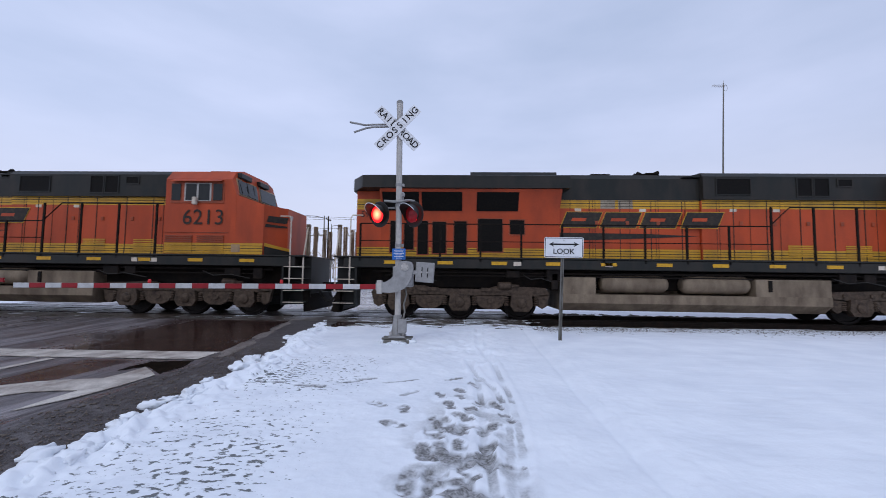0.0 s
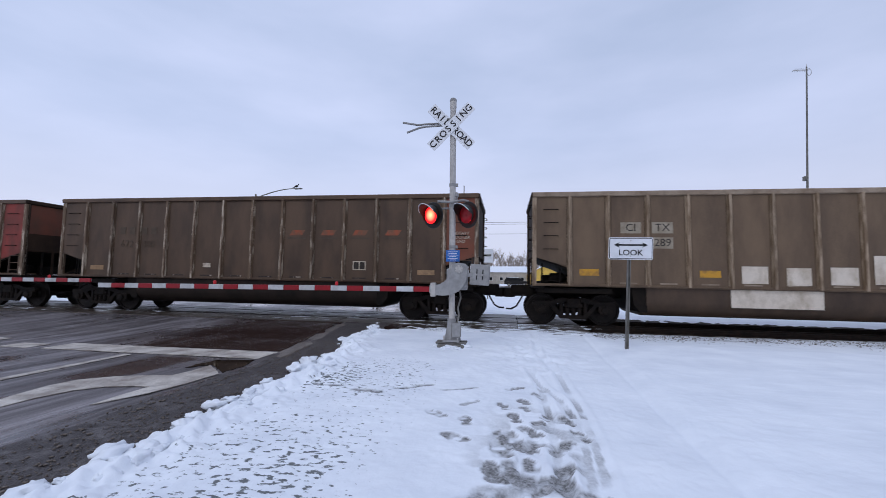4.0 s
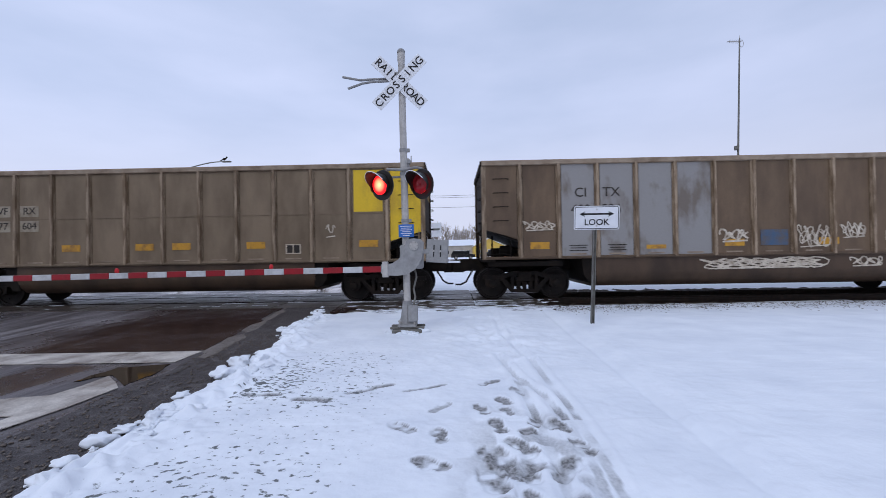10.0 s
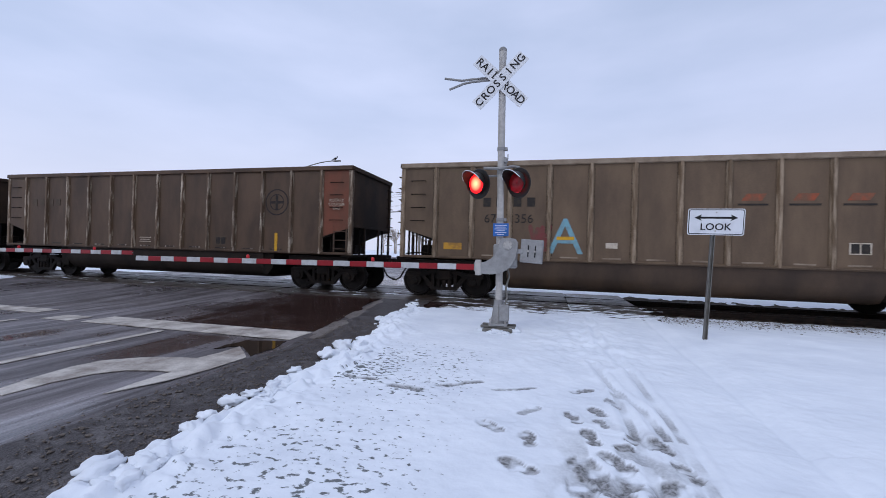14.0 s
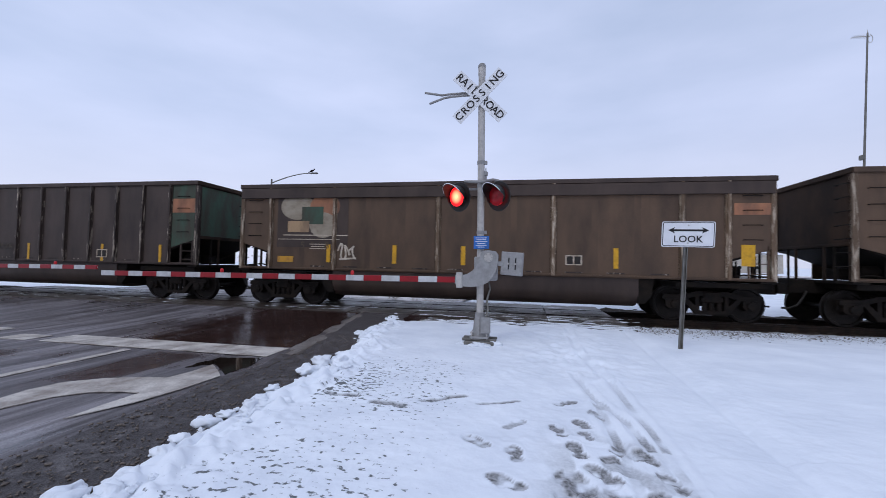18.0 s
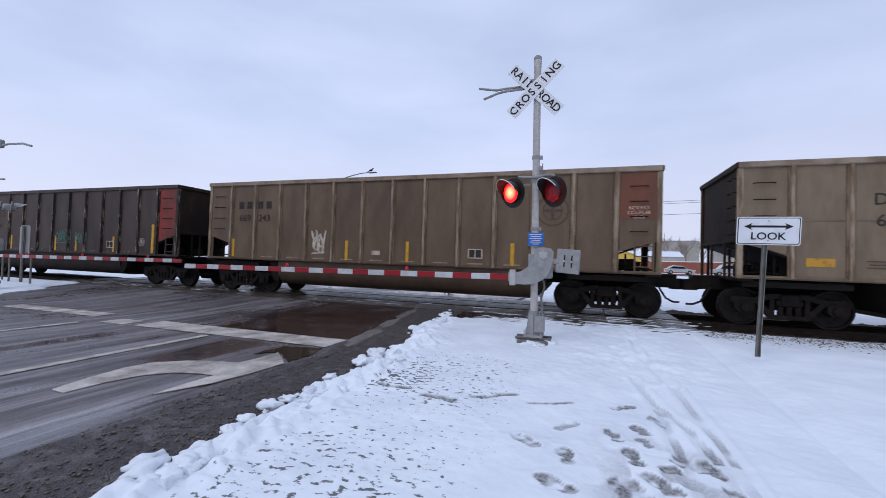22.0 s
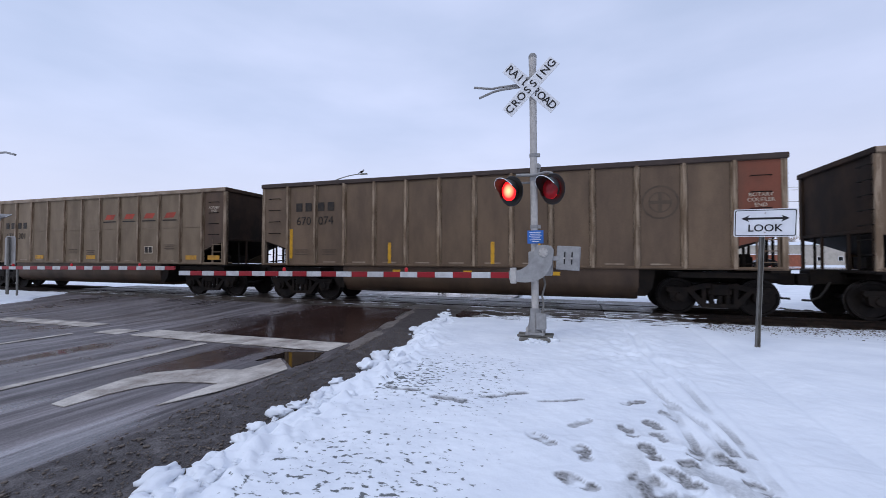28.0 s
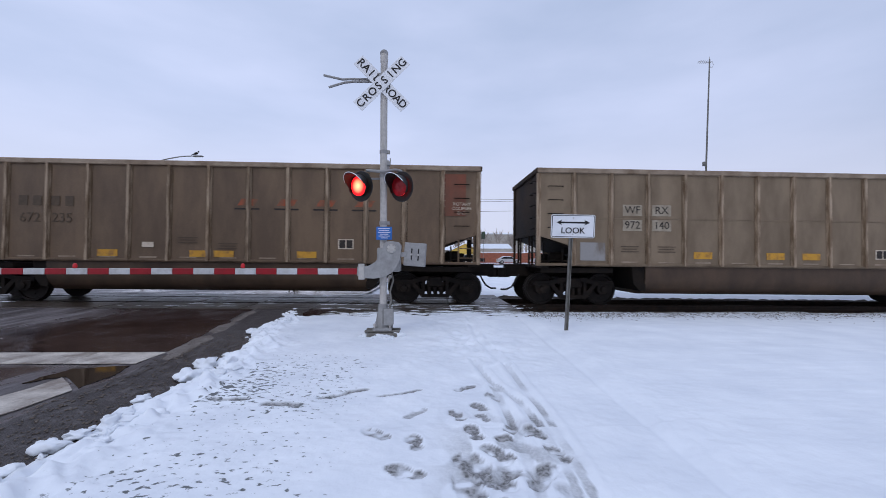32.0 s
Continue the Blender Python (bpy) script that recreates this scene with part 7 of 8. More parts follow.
    part("exhaust", lm("exhaust", lambda bm: prism(bm, [(8.4, 4.54), (9.3, 4.54), (9.2, 4.70), (8.6, 4.70)], "y", -0.35, 0.35)), NEAR_BLACK, loco, "exhaust stack")
    for x in (5.2, 6.4):
        part("fan_cover", lm("fan", lambda bm: lathe(bm, [(4.57, 0.42), (4.63, 0.42), (4.65, 0.38)], "z", 20)), D, loco, "", (x, 0, 0))
    # handrails
    rail_low = [(1.25, 2.85), (13.4, 2.85), (14.0, 3.42), (17.3, 3.42)]
    part("handrail", lm("handrail", lambda bm: tube(bm, [(x, -1.5, z) for x, z in rail_low], 0.02, 6)), NEAR_BLACK, loco)
    part("handrail", lm("mid_rail", lambda bm: tube(bm, [(1.25, -1.5, 2.32), (13.4, -1.5, 2.32)], 0.014, 6)), NEAR_BLACK, loco)
    x = 1.25
    while x < 17.3:
        h = 2.85 if x < 13.45 else 3.42
        part("stanchion", lm(f"stanchion_{h}", lambda bm: box(bm, (-0.03, -1.53, 1.7), (0.03, -1.49, h))), NEAR_BLACK, loco, "", (x, 0, 0))
        x += 1.22
    for x, h in ((0.95, 3.1), (21.15, 3.05)):
        part("grab_rail", lm(f"grab_{h}", lambda bm: tube(bm, [(0, -1.54, 0.95), (0, -1.54, h - 0.1), (0.05, -1.5, h), (0.35, -1.5, h)], 0.02, 8)), WHITE_PATCH, loco, "white grab rail", (x, 0, 0) if x < 5 else Matrix.Translation((x + 0.25, 0, 0)) @ Matrix.Scale(-1, 4, (1, 0, 0)))
    for x in (0.5, 21.8):
        for y in (-1.1, -0.45, 0.45, 1.1):
            part("end_post", lm("end_post", lambda bm: box(bm, (-0.07, -0.05, 1.8), (0.05, 0.05, 2.85), 0.01)), RUBBED, loco, "", (x, y, 0))
        for y in (-0.45, 0.45):
            part("end_chain", lm("end_chain", lambda bm: tube(bm, [(0, -0.33, 2.75), (0, -0.1, 2.60), (0, 0.12, 2.60), (0, 0.33, 2.75)], 0.014, 6)), GALV, loco, "", (x, 0, 0))
            break
        part("white_rail", lm("white_rail", lambda bm: tube(bm, [(0, -1.5, 0.75), (0, -1.5, 1.75), (0.0, -1.2, 2.7), (0, -1.15, 2.75)], 0.022, 8)), WHITE_PATCH, loco, "white grab rail", (x, 0, 0))
    # steps and pilots at both ends
    for flip in (0, 1):
        e = Matrix.Translation((LOCO_LEN if flip else 0, 0, 0)) @ (Matrix.Scale(-1, 4, (1, 0, 0)) if flip else Matrix.Identity(4))
        part("pilot", lm("pilot", lambda bm: prism(bm, [(0.45, 0.22), (0.60, 0.16), (0.75, 0.9), (0.75, 1.8), (0.45, 1.8)], "y", -0.95, 0.95)), D, loco, "", e)
        for y in (-0.98, -1.5):
            part("step_side", lm("step_side", lambda bm: box(bm, (0.42, -0.02, 0.32), (1.15, 0.02, 1.8))), D, loco, "", e @ Matrix.Translation((0, y, 0)))
            break
        for k in range(4):
            part("step", lm("step", lambda bm: box(bm, (0.45, -1.52, 0), (1.08, -1.0, 0.03))), D, loco, "", e @ Matrix.Translation((0, 0, 0.40 + 0.36 * k)))
            part("step_edge", lm("step_edge", lambda bm: box(bm, (0.45, -1.535, 0.003), (1.08, -1.522, 0.027))), WHITE_PATCH, loco, "white step edge", e @ Matrix.Translation((0, 0, 0.40 + 0.36 * k)))
        part("step_back", lm("step_back", lambda bm: box(bm, (1.10, -1.5, 0.32), (1.16, -0.95, 1.8))), D, loco, "", e)
        part("coupler", lm("loco_coupler", lambda bm: make_coupler(bm)), TRUCK, loco, "", e @ Matrix.Translation((0.78, 0, 0.02)))
        for y in (-0.4, -0.55, 0.4):
            part("air_hose", lm("loco_hose", lambda bm: tube(bm, [(0.4, 0, 0.95), (0.25, 0, 0.6), (0.1, 0, 0.42), (0.0, 0, 0.40)], 0.026, 8)), RUBBER, loco, "", e @ Matrix.Translation((0, y, 0)))
        part("plow", lm("plow", lambda bm: prism(bm, [(0.30, 0.14), (0.55, 0.10), (0.60, 0.75), (0.48, 0.75)], "y", -1.2, 1.2)), NEAR_BLACK, loco, "", e)
    # tank and reservoirs
    part("fuel_tank", lm("fuel_tank", lambda bm: prism(bm, [(-1.45, 0.78), (-1.45, 0.52), (-1.15, 0.28), (1.15, 0.28), (1.45, 0.52), (1.45, 0.78), (0.7, 0.8), (0.7, 1.3), (-0.7, 1.3), (-0.7, 0.8)], "x", 7.35, 15.15)), TANK, loco, "dusty grey fuel tank")
    for x0, x1 in ((7.36, 8.35), (13.0, 15.14)):
        part("tank_block", lm(f"tank_{x0}", lambda bm: prism(bm, [(-1.44, 0.77), (-1.44, 1.28), (-0.7, 1.36), (-0.7, 0.77)], "x", x0, x1)), TANK, loco)
    for x0 in (8.55, 10.95):
        part("air_reservoir", lm("reservoir", lambda bm: lathe(bm, [(0, 0.05), (0.02, 0.18), (0.12, 0.265), (0.25, 0.28), (1.75, 0.28), (1.88, 0.265), (1.98, 0.18), (2.0, 0.05)], "x", 20)), TANK, loco, "dusty air reservoir", (x0, -1.15, 1.10))
    part("fuel_gauge", lm("gauge", lambda bm: box(bm, (13.35, -1.475, 0.92), (13.45, -1.44, 1.25))), NEAR_BLACK, loco)
    for k in range(12):
        part("reflector", lm("loco_mark", lambda bm: box(bm, (0, -0.006, 0), (0.46, 0, 0.10))), MARK_YELLOW, loco, "", (2.0 + 1.62 * k, -1.533, 1.62))
    for x in (5.9, 8.6, 16.4, 17.0):
        part("small_plate", lm("sill_plate", lambda bm: box(bm, (0, -0.006, 0), (0.22, 0, 0.12))), WHITE_PATCH, loco, "", (x, -1.533, 1.60))
    loco_truck(loco, 4.3)
    loco_truck(loco, 18.0)
    return loco


# behind the first coal car's leading coupler come the two engines, cab ahead
FIRST_PULL = BODY + (COUPLED - BODY) / 2
ENGINES = [(locomotive("6213", "orange and dark green diesel locomotive with yellow stripes"), FIRST_PULL),
           (locomotive("5972", "orange diesel locomotive with dark roof leading the train"), FIRST_PULL + LOCO_LEN)]


# ---- which car is which, from the locomotives back ----
def box_at(k, z=1.52, mat=None):
    return lambda c: data_box(c, panel_x(k), z, mat)


CARS = [
    dict(label="weathered tan coal gondola with dusty yellow end panels", body=TAN, panels={12: YELLOW_END, 13: YELLOW_END},
         marks=[number_pair(2, 2.55, ("CI", "TX"), ("505", "289"), STENCIL, 0.36, GREY_PATCH), ymarks(panel_x(1), panel_x(4), z=1.5), ymarks(panel_x(10), panel_x(12), z=1.55), box_at(9),
                lambda c: [decal(c, panel_x(k) + 0.04, 1.46 + 0.03 * (k % 2), 0.58 + 0.05 * (k % 2), 0.46, WHITE_PATCH) for k in (5, 6, 7)], patch(panel_x(8), 1.66, 0.66, 0.74, WHITE_PATCH), patch(panel_x(11), 1.42, 0.52, 0.26, WHITE_PATCH),
                lambda c: part("paint_patch", mesh_of("tub_patch", box(B(), (-1.1, -0.012, -0.25), (1.1, 0, 0.25))), WHITE_PATCH, c, "", (-1.0, -1.50, 0.86))]),
    dict(label="weathered brown coal gondola with a faded red emblem", body=BROWN, panels={13: RUST_RED},
         marks=[number_pair(2, 2.45, ("", ""), ("672", "300"), STENCIL_FAINT, 0.34, None, True), lambda c: block_row(c, panel_x(8) , 2.62, 0.42, 0.17, PITCH, SWOOSH_RED, 0.6, STENCIL_FAINT), box_at(10, 1.6), patch(panel_x(5), 1.55, 0.28, 0.14, STENCIL_WHITE), ymarks(panel_x(1), panel_x(12), z=1.42, mat=STENCIL_TAN), ends_note(panel_x(13), 2.6)]),
    dict(label="weathered brown coal gondola with a red end panel", wrap=[(2.6, 3.64, RUST_RED)], body=BROWN, panels={13: RED_PAINT},
         marks=[number_pair(2, 2.5, ("CE", "FX"), ("41", "868"), STENCIL_FAINT, 0.36), ymarks(panel_x(1), panel_x(4), panel_x(7), panel_x(9), panel_x(12), z=1.48, halo=True), box_at(8, 1.5)]),
    dict(label="weathered brown coal gondola with one white post and red end", body=BROWN, panels={13: RED_PAINT}, white_posts=(3,),
         marks=[number_pair(2, 2.5, ("CE", "FX"), ("40", "874"), STENCIL_FAINT, 0.36), ymarks(panel_x(1), panel_x(4), panel_x(7), panel_x(10), panel_x(12), z=1.48, halo=True), box_at(9, 1.42), patch(panel_x(11), 1.55, 0.78, 0.38, WHITE_PATCH)]),
    dict(label="tan coal gondola with bare aluminium panels and graffiti", body=TAN, panels={2: ALUMINIUM, 3: ALUMINIUM, 4: ALUMINIUM, 5: ALUMINIUM},
         marks=[number_pair(2, 2.65, ("CI", "TX"), ("400", "536"), STENCIL, 0.36), ymarks(panel_x(1), panel_x(6), panel_x(8) + 0.4, panel_x(12), z=1.46), ymarks(panel_x(4), z=1.38, h=0.11, mat=FADED_MARK), box_at(10, 1.58), patch(panel_x(13), 3.1, 0.85, 0.95, RED_PAINT),
                lambda c: [scribble(c, panel_x(1), 2.0, 0.8, 0.30, SPRAY_WHITE, 3), scribble(c, panel_x(6), 1.65, 0.7, 0.4, SPRAY_WHITE, 4, 3, 0.045), scribble(c, panel_x(11), 1.75, 0.8, 0.8, SPRAY_WHITE, 6, 7), scribble(c, panel_x(8), 1.6, 0.8, 0.7, SPRAY_WHITE, 8, 6), scribble(c, panel_x(9), 1.75, 0.6, 0.5, SPRAY_WHITE, 9, 5), decal(c, panel_x(7), 1.58, 0.72, 0.42, SPRAY_FADED)], tub_scribble(7.6, 3.0, 0.34, SPRAY_WHITE, 15, 12), tub_scribble(10.3, 0.8, 0.30, SPRAY_WHITE, 16, 4), tub_scribble(11.3, 0.7, 0.30, SPRAY_FADED, 17, 5),
                small_print((panel_x(2), 1.45), (panel_x(3), 1.45), mat=STENCIL)]),
    dict(label="dusty grey-tan coal gondola with a bright yellow end", wrap=[(3.05, 3.64, YELLOW_END)], body=GREYTAN, panels={13: BRIGHT_YELLOW},
         marks=[number_pair(2, 2.45, ("WF", "RX"), ("977", "604"), STENCIL, 0.34, GREY_PATCH), patch(panel_x(12), 3.05, 0.80, 1.15, BRIGHT_YELLOW), ymarks(panel_x(1), panel_x(4), panel_x(6), panel_x(7), panel_x(9), panel_x(12), z=1.6), box_at(10, 1.48),
                lambda c: scribble(c, panel_x(11), 2.0, 0.25, 0.5, SPRAY_WHITE, 12, 1, 0.03)]),
    dict(label="dark brown coal gondola with large white letter blocks", body=BROWN, panels={13: BROWN, 3: DARK, 2: DARK}, white_posts=(11,), rub=RUBBED, tub=DARK,
         marks=[lambda c: [decal(c, panel_x(k), 3.0, 0.92, 1.1, DARK, "dark_field") for k in (9, 10, 11, 12)], lambda c: [part("emblem_block", prism(B(), [(-0.25, -0.29), (0.25, -0.29), (0.25, 0.29), (-0.25, 0.29)], "y", -0.003, 0), BLOCK_WHITE, c, "", (panel_x(k) - BODY / 2, -1.557, 3.05)) for k in (9, 10, 11, 12)],
                number_pair(1, 2.25, ("", ""), ("668", "140"), STENCIL_TAN, 0.36, None, True), patch(panel_x(13), 2.85, 0.75, 0.24, SALMON_PAINT), box_at(8, 1.5), patch(panel_x(2), 2.7, 0.6, 0.25, STENCIL_WHITE), ymarks(panel_x(12), z=1.45, w=0.2, h=0.28, mat=RED_PAINT)]),
    dict(label="tan coal gondola with faded red emblem and blue graffiti letter", body=TAN, panels={13: BROWN},
         marks=[number_pair(2, 2.45, ("", ""), ("672", "356"), STENCIL, 0.34, None, True), lambda c: block_row(c, panel_x(8), 2.78, 0.42, 0.17, PITCH, SWOOSH_RED, 0.6, STENCIL), box_at(10, 1.6), ymarks(panel_x(1), panel_x(12), z=1.45),
                lambda c: part("graffiti", lettering("A", 1.35), SPRAY_BLUE, c, "pale blue sprayed letter", (panel_x(4) - BODY / 2 - 0.1, -1.557, 1.72)), patch(panel_x(4) - 0.1, 1.72, 0.45, 0.09, MARK_YELLOW), lambda c: scribble(c, panel_x(3) + 0.3, 1.7, 0.5, 0.8, SPRAY_RED, 21, 4, 0.08), patch(panel_x(5), 1.55, 0.28, 0.14, STENCIL_WHITE)]),
    dict(label="sooty brown coal gondola with a dark round emblem", body=BROWN, panels={13: RUST_RED}, rub=RUBBED,
         marks=[lambda c: ring_emblem(c, panel_x(11), 2.7, 0.42, STENCIL), box_at(9, 1.45, STENCIL_FAINT), number_pair(1, 2.5, ("", ""), ("", ""), STENCIL_FAINT, 0.34, None, True), bars(panel_x(11)), ends_note(panel_x(13), 2.75), small_print((panel_x(6), 1.5), mat=STENCIL_WHITE)]),
    dict(label="brown coal gondola with large white letter blocks and tan numbers", body=BROWN, panels={1: DARK, 2: DARK, 9: BROWN}, tub=DARK,
         marks=[lambda c: [decal(c, panel_x(k), 3.0, 0.92, 1.05, DARK, "dark_field") for k in (9, 10, 11, 12, 13)], lambda c: [part("emblem_block", prism(B(), [(-0.25, -0.29), (0.25, -0.29), (0.25, 0.29), (-0.25, 0.29)], "y", -0.003, 0), BLOCK_WHITE, c, "", (panel_x(k) - BODY / 2, -1.557, 3.05)) for k in (9, 10, 11, 12)],
                number_pair(1, 2.25, ("", ""), ("668", "018"), STENCIL_TAN, 0.40, None, True), patch(panel_x(13), 2.95, 0.82, 0.26, STENCIL_TAN), ends_note(panel_x(13), 2.55), box_at(9, 1.5), ymarks(panel_x(2), panel_x(4), panel_x(6), panel_x(10), z=1.4), lambda c: scribble(c, panel_x(3), 1.7, 0.25, 0.5, SPRAY_WHITE, 31, 2, 0.09)]),
    dict(label="smooth-sided brown coal gondola with a faded emblem patch", body=BROWN, smooth=True, chord=DARK, tub=DARK, height=0.955,
         marks=[patch(panel_x(2) - 0.2, 2.65, 2.3, 1.7, DARK), lambda c: [disc(c, panel_x(1) + 0.35, 3.08, 0.42, GREY_PATCH, 1.3), disc(c, panel_x(2) + 0.2, 3.08, 0.40, SALMON_PAINT, 1.2), disc(c, panel_x(2) + 0.15, 2.50, 0.40, GREY_PATCH, 1.1)], patch(panel_x(1) + 0.85, 2.80, 0.70, 0.55, GREEN_PAINT), patch(panel_x(1) + 0.4, 2.45, 0.7, 0.35, CREAM_PAINT), patch(panel_x(2) - 0.1, 2.18, 2.1, 0.03, STENCIL_WHITE), txt(panel_x(2) - 0.1, 1.86, "5  5 1 8", 0.30, STENCIL_FAINT), patch(panel_x(13), 2.95, 0.8, 0.30, SALMON_PAINT), bars(panel_x(2) + 0.35, panel_x(4) + 0.3, panel_x(6) + 0.2, panel_x(10), z=1.62, w=0.12, h=0.55), patch(panel_x(13) - 0.1, 1.75, 0.3, 0.55, MARK_YELLOW), box_at(9, 1.55),
                lambda c: scribble(c, panel_x(3) - 0.1, 1.7, 0.5, 0.6, SPRAY_WHITE, 43, 2, 0.05), ymarks(panel_x(1), z=1.42), small_print((panel_x(2), 1.9), mat=STENCIL_WHITE), patch(panel_x(2) - 0.3, 2.05, 2.0, 0.02, STENCIL_WHITE)]),
    dict(label="sooty dark coal gondola with faded green panels", wrap=[(2.05, 3.64, GREEN_PAINT)], body=DARK, rub=RUBBED_DARK, panels={1: GREEN_PAINT, 2: GREEN_PAINT, 13: GREEN_PAINT}, tub=DARK,
         marks=[ribbon(panel_x(1) + 0.5), patch(panel_x(13), 3.0, 0.85, 0.45, SALMON_PAINT), bars(panel_x(3) + 0.0, panel_x(5), panel_x(7), panel_x(10), panel_x(12) + 0.2), patch(panel_x(0) + 0.2, 2.1, 0.08, 1.0, MARK_YELLOW), box_at(10, 1.42), small_print((panel_x(2), 1.55), mat=STENCIL_WHITE), lambda c: scribble(c, panel_x(6), 1.6, 0.6, 0.3, SPRAY_DARK, 51)]),
    dict(label="dusty tan coal gondola with a red square on its end panel", wrap=[(2.55, 3.60, RUST_RED)], body=GREYTAN, panels={},
         marks=[number_pair(2, 2.65, ("DL", "RX"), ("60", "000"), STENCIL, 0.36), patch(panel_x(13), 3.05, 0.85, 1.15, BRIGHT_RED), ymarks(panel_x(1), panel_x(6), panel_x(12), z=1.5), box_at(10, 1.55), lambda c: scribble(c, panel_x(8) + 0.5, 2.0, 1.7, 0.8, SPRAY_DARK, 61, 4, 0.07), patch(panel_x(5) - 0.3, 1.8, 0.18, 0.6, WHITE_PATCH), small_print((panel_x(2), 1.55), (panel_x(3), 1.55))]),
    dict(label="tan coal gondola with a rust red end patch and round emblem", body=TAN, panels={},
         marks=[number_pair(1, 2.75, ("", ""), ("669", "243"), STENCIL, 0.34, None, True), patch(panel_x(13), 3.05, 0.88, 1.15, RUST_RED), lambda c: ring_emblem(c, panel_x(11), 2.7, 0.42, STENCIL_FAINT), bars(panel_x(1) - 0.4, panel_x(5), panel_x(7), panel_x(10), z=1.5), box_at(9, 1.5), lambda c: scribble(c, panel_x(4), 1.75, 0.5, 0.9, SPRAY_WHITE, 71, 4, 0.05), ends_note(panel_x(13), 2.75), patch(panel_x(6), 1.45, 0.28, 0.13, STENCIL_WHITE)]),
    dict(label="sooty dark coal gondola with a red end panel", body=DARK, rub=RUBBED_DARK, panels={13: RED_PAINT},
         marks=[lambda c: [decal(c, panel_x(2 + i), z, 0.75, 0.40, STENCIL_FAINT, "stencil_panel") for i in (0, 1) for z in (2.72, 2.25)], number_pair(2, 2.48, ("", ""), ("672", "707"), DARK, 0.34, None, True), bars(panel_x(1) - 0.4, panel_x(4) - 0.3, panel_x(7) - 0.3, panel_x(8), panel_x(10) + 0.2, z=1.5), patch(panel_x(12) + 0.3, 1.75, 0.13, 1.1, MARK_YELLOW), box_at(10, 1.5), lambda c: [scribble(c, panel_x(7) + 0.2, 1.8, 0.9, 0.7, SPRAY_TEAL, 81, 7), scribble(c, panel_x(8) + 0.3, 1.75, 0.7, 0.5, SPRAY_TEAL, 82, 6)], lambda c: ring_emblem(c, panel_x(12) - 0.3, 1.62, 0.16, STENCIL_WHITE)]),
    dict(label="sooty dark coal gondola with green and cream panels", wrap=[(2.85, 3.25, CREAM_PAINT), (3.27, 3.64, GREEN_PAINT)], body=DARK, rub=RUBBED_DARK, panels={1: GREEN_PAINT, 2: GREEN_PAINT, 13: GREEN_PAINT},
         marks=[ribbon(panel_x(1) + 0.5), patch(panel_x(13), 3.05, 0.88, 0.42, CREAM_PAINT), bars(panel_x(4) + 0.3, panel_x(6), panel_x(7) + 0.4, panel_x(10) - 0.2, z=1.5), patch(panel_x(12) + 0.25, 1.75, 0.13, 1.0, MARK_YELLOW), patch(panel_x(1) - 0.4, 1.75, 0.10, 0.8, MARK_YELLOW), box_at(10, 1.5), lambda c: ring_emblem(c, panel_x(10), 1.85, 0.15, STENCIL_WHITE), small_print((panel_x(11), 1.65), (panel_x(2), 1.5), mat=STENCIL_WHITE), patch(panel_x(1) + 0.5, 2.2, 1.5, 0.05, CREAM_PAINT)]),
    dict(label="tan coal gondola with round emblem and rust red end patch", body=TAN, panels={},
         marks=[number_pair(1, 2.7, ("", ""), ("669", "721"), STENCIL_FAINT, 0.36, None, True), patch(panel_x(13), 3.05, 0.88, 1.2, RUST_RED), lambda c: ring_emblem(c, panel_x(11), 2.75, 0.48, STENCIL), bars(panel_x(1) - 0.4, panel_x(4), panel_x(6), panel_x(7) + 0.3, panel_x(10) - 0.3, z=1.5), patch(panel_x(12) + 0.3, 1.75, 0.13, 1.0, MARK_YELLOW), ends_note(panel_x(13), 2.85), lambda c: [scribble(c, panel_x(3) + 0.4, 1.75, 0.3, 0.3, SPRAY_WHITE, 91, 1), scribble(c, panel_x(6) + 0.2, 1.75, 0.4, 0.4, SPRAY_WHITE, 92, 2), scribble(c, panel_x(10), 1.75, 0.5, 0.4, SPRAY_WHITE, 93, 1)], box_at(9, 1.5)]),
    dict(label="dusty tan coal gondola with black stencilled numbers", body=TAN, chord=DARK, panels={13: RUST_RED},
         marks=[number_pair(1, 2.75, ("", ""), ("670", "074"), STENCIL, 0.38, None, True), lambda c: ring_emblem(c, panel_x(11), 2.75, 0.42, STENCIL_FAINT), patch(panel_x(1) - 0.4, 1.8, 0.12, 0.95, MARK_YELLOW), bars(panel_x(4), panel_x(7), panel_x(8) + 0.2, z=1.5), box_at(9, 1.5), small_print((panel_x(1), 1.6), (panel_x(2), 1.6)), ends_note(panel_x(13), 2.85),
                lambda c: [part("reflector", mesh_of("tub_mark", box(B(), (-0.12, -0.01, -0.05), (0.12, 0, 0.05))), MARK_YELLOW, c, "", (x, -1.50, 0.95)) for x in (-2.4, -0.2, 2.2)]]),
    dict(label="dusty tan coal gondola with a clear red emblem", body=GREYTAN, chord=CHORD_DUST, panels={13: BROWN},
         marks=[number_pair(2, 2.45, ("", ""), ("671", "301"), STENCIL, 0.36, None, True), lambda c: block_row(c, panel_x(8), 2.9, 0.46, 0.19, PITCH, BRIGHT_RED, 0.6, STENCIL), box_at(10, 1.62), ymarks(panel_x(1), panel_x(4), panel_x(7), panel_x(12), panel_x(13), z=1.34, h=0.12), ends_note(panel_x(13), 3.1, None, ("ROTARY", "END")), small_print((panel_x(6), 1.65), (panel_x(7), 1.6), (panel_x(11), 1.8))]),
    dict(label="dusty grey-tan coal gondola with dusty yellow end panels", wrap=[(3.2, 3.64, YELLOW_END)], body=GREYTAN, panels={12: YELLOW_END, 13: YELLOW_END},
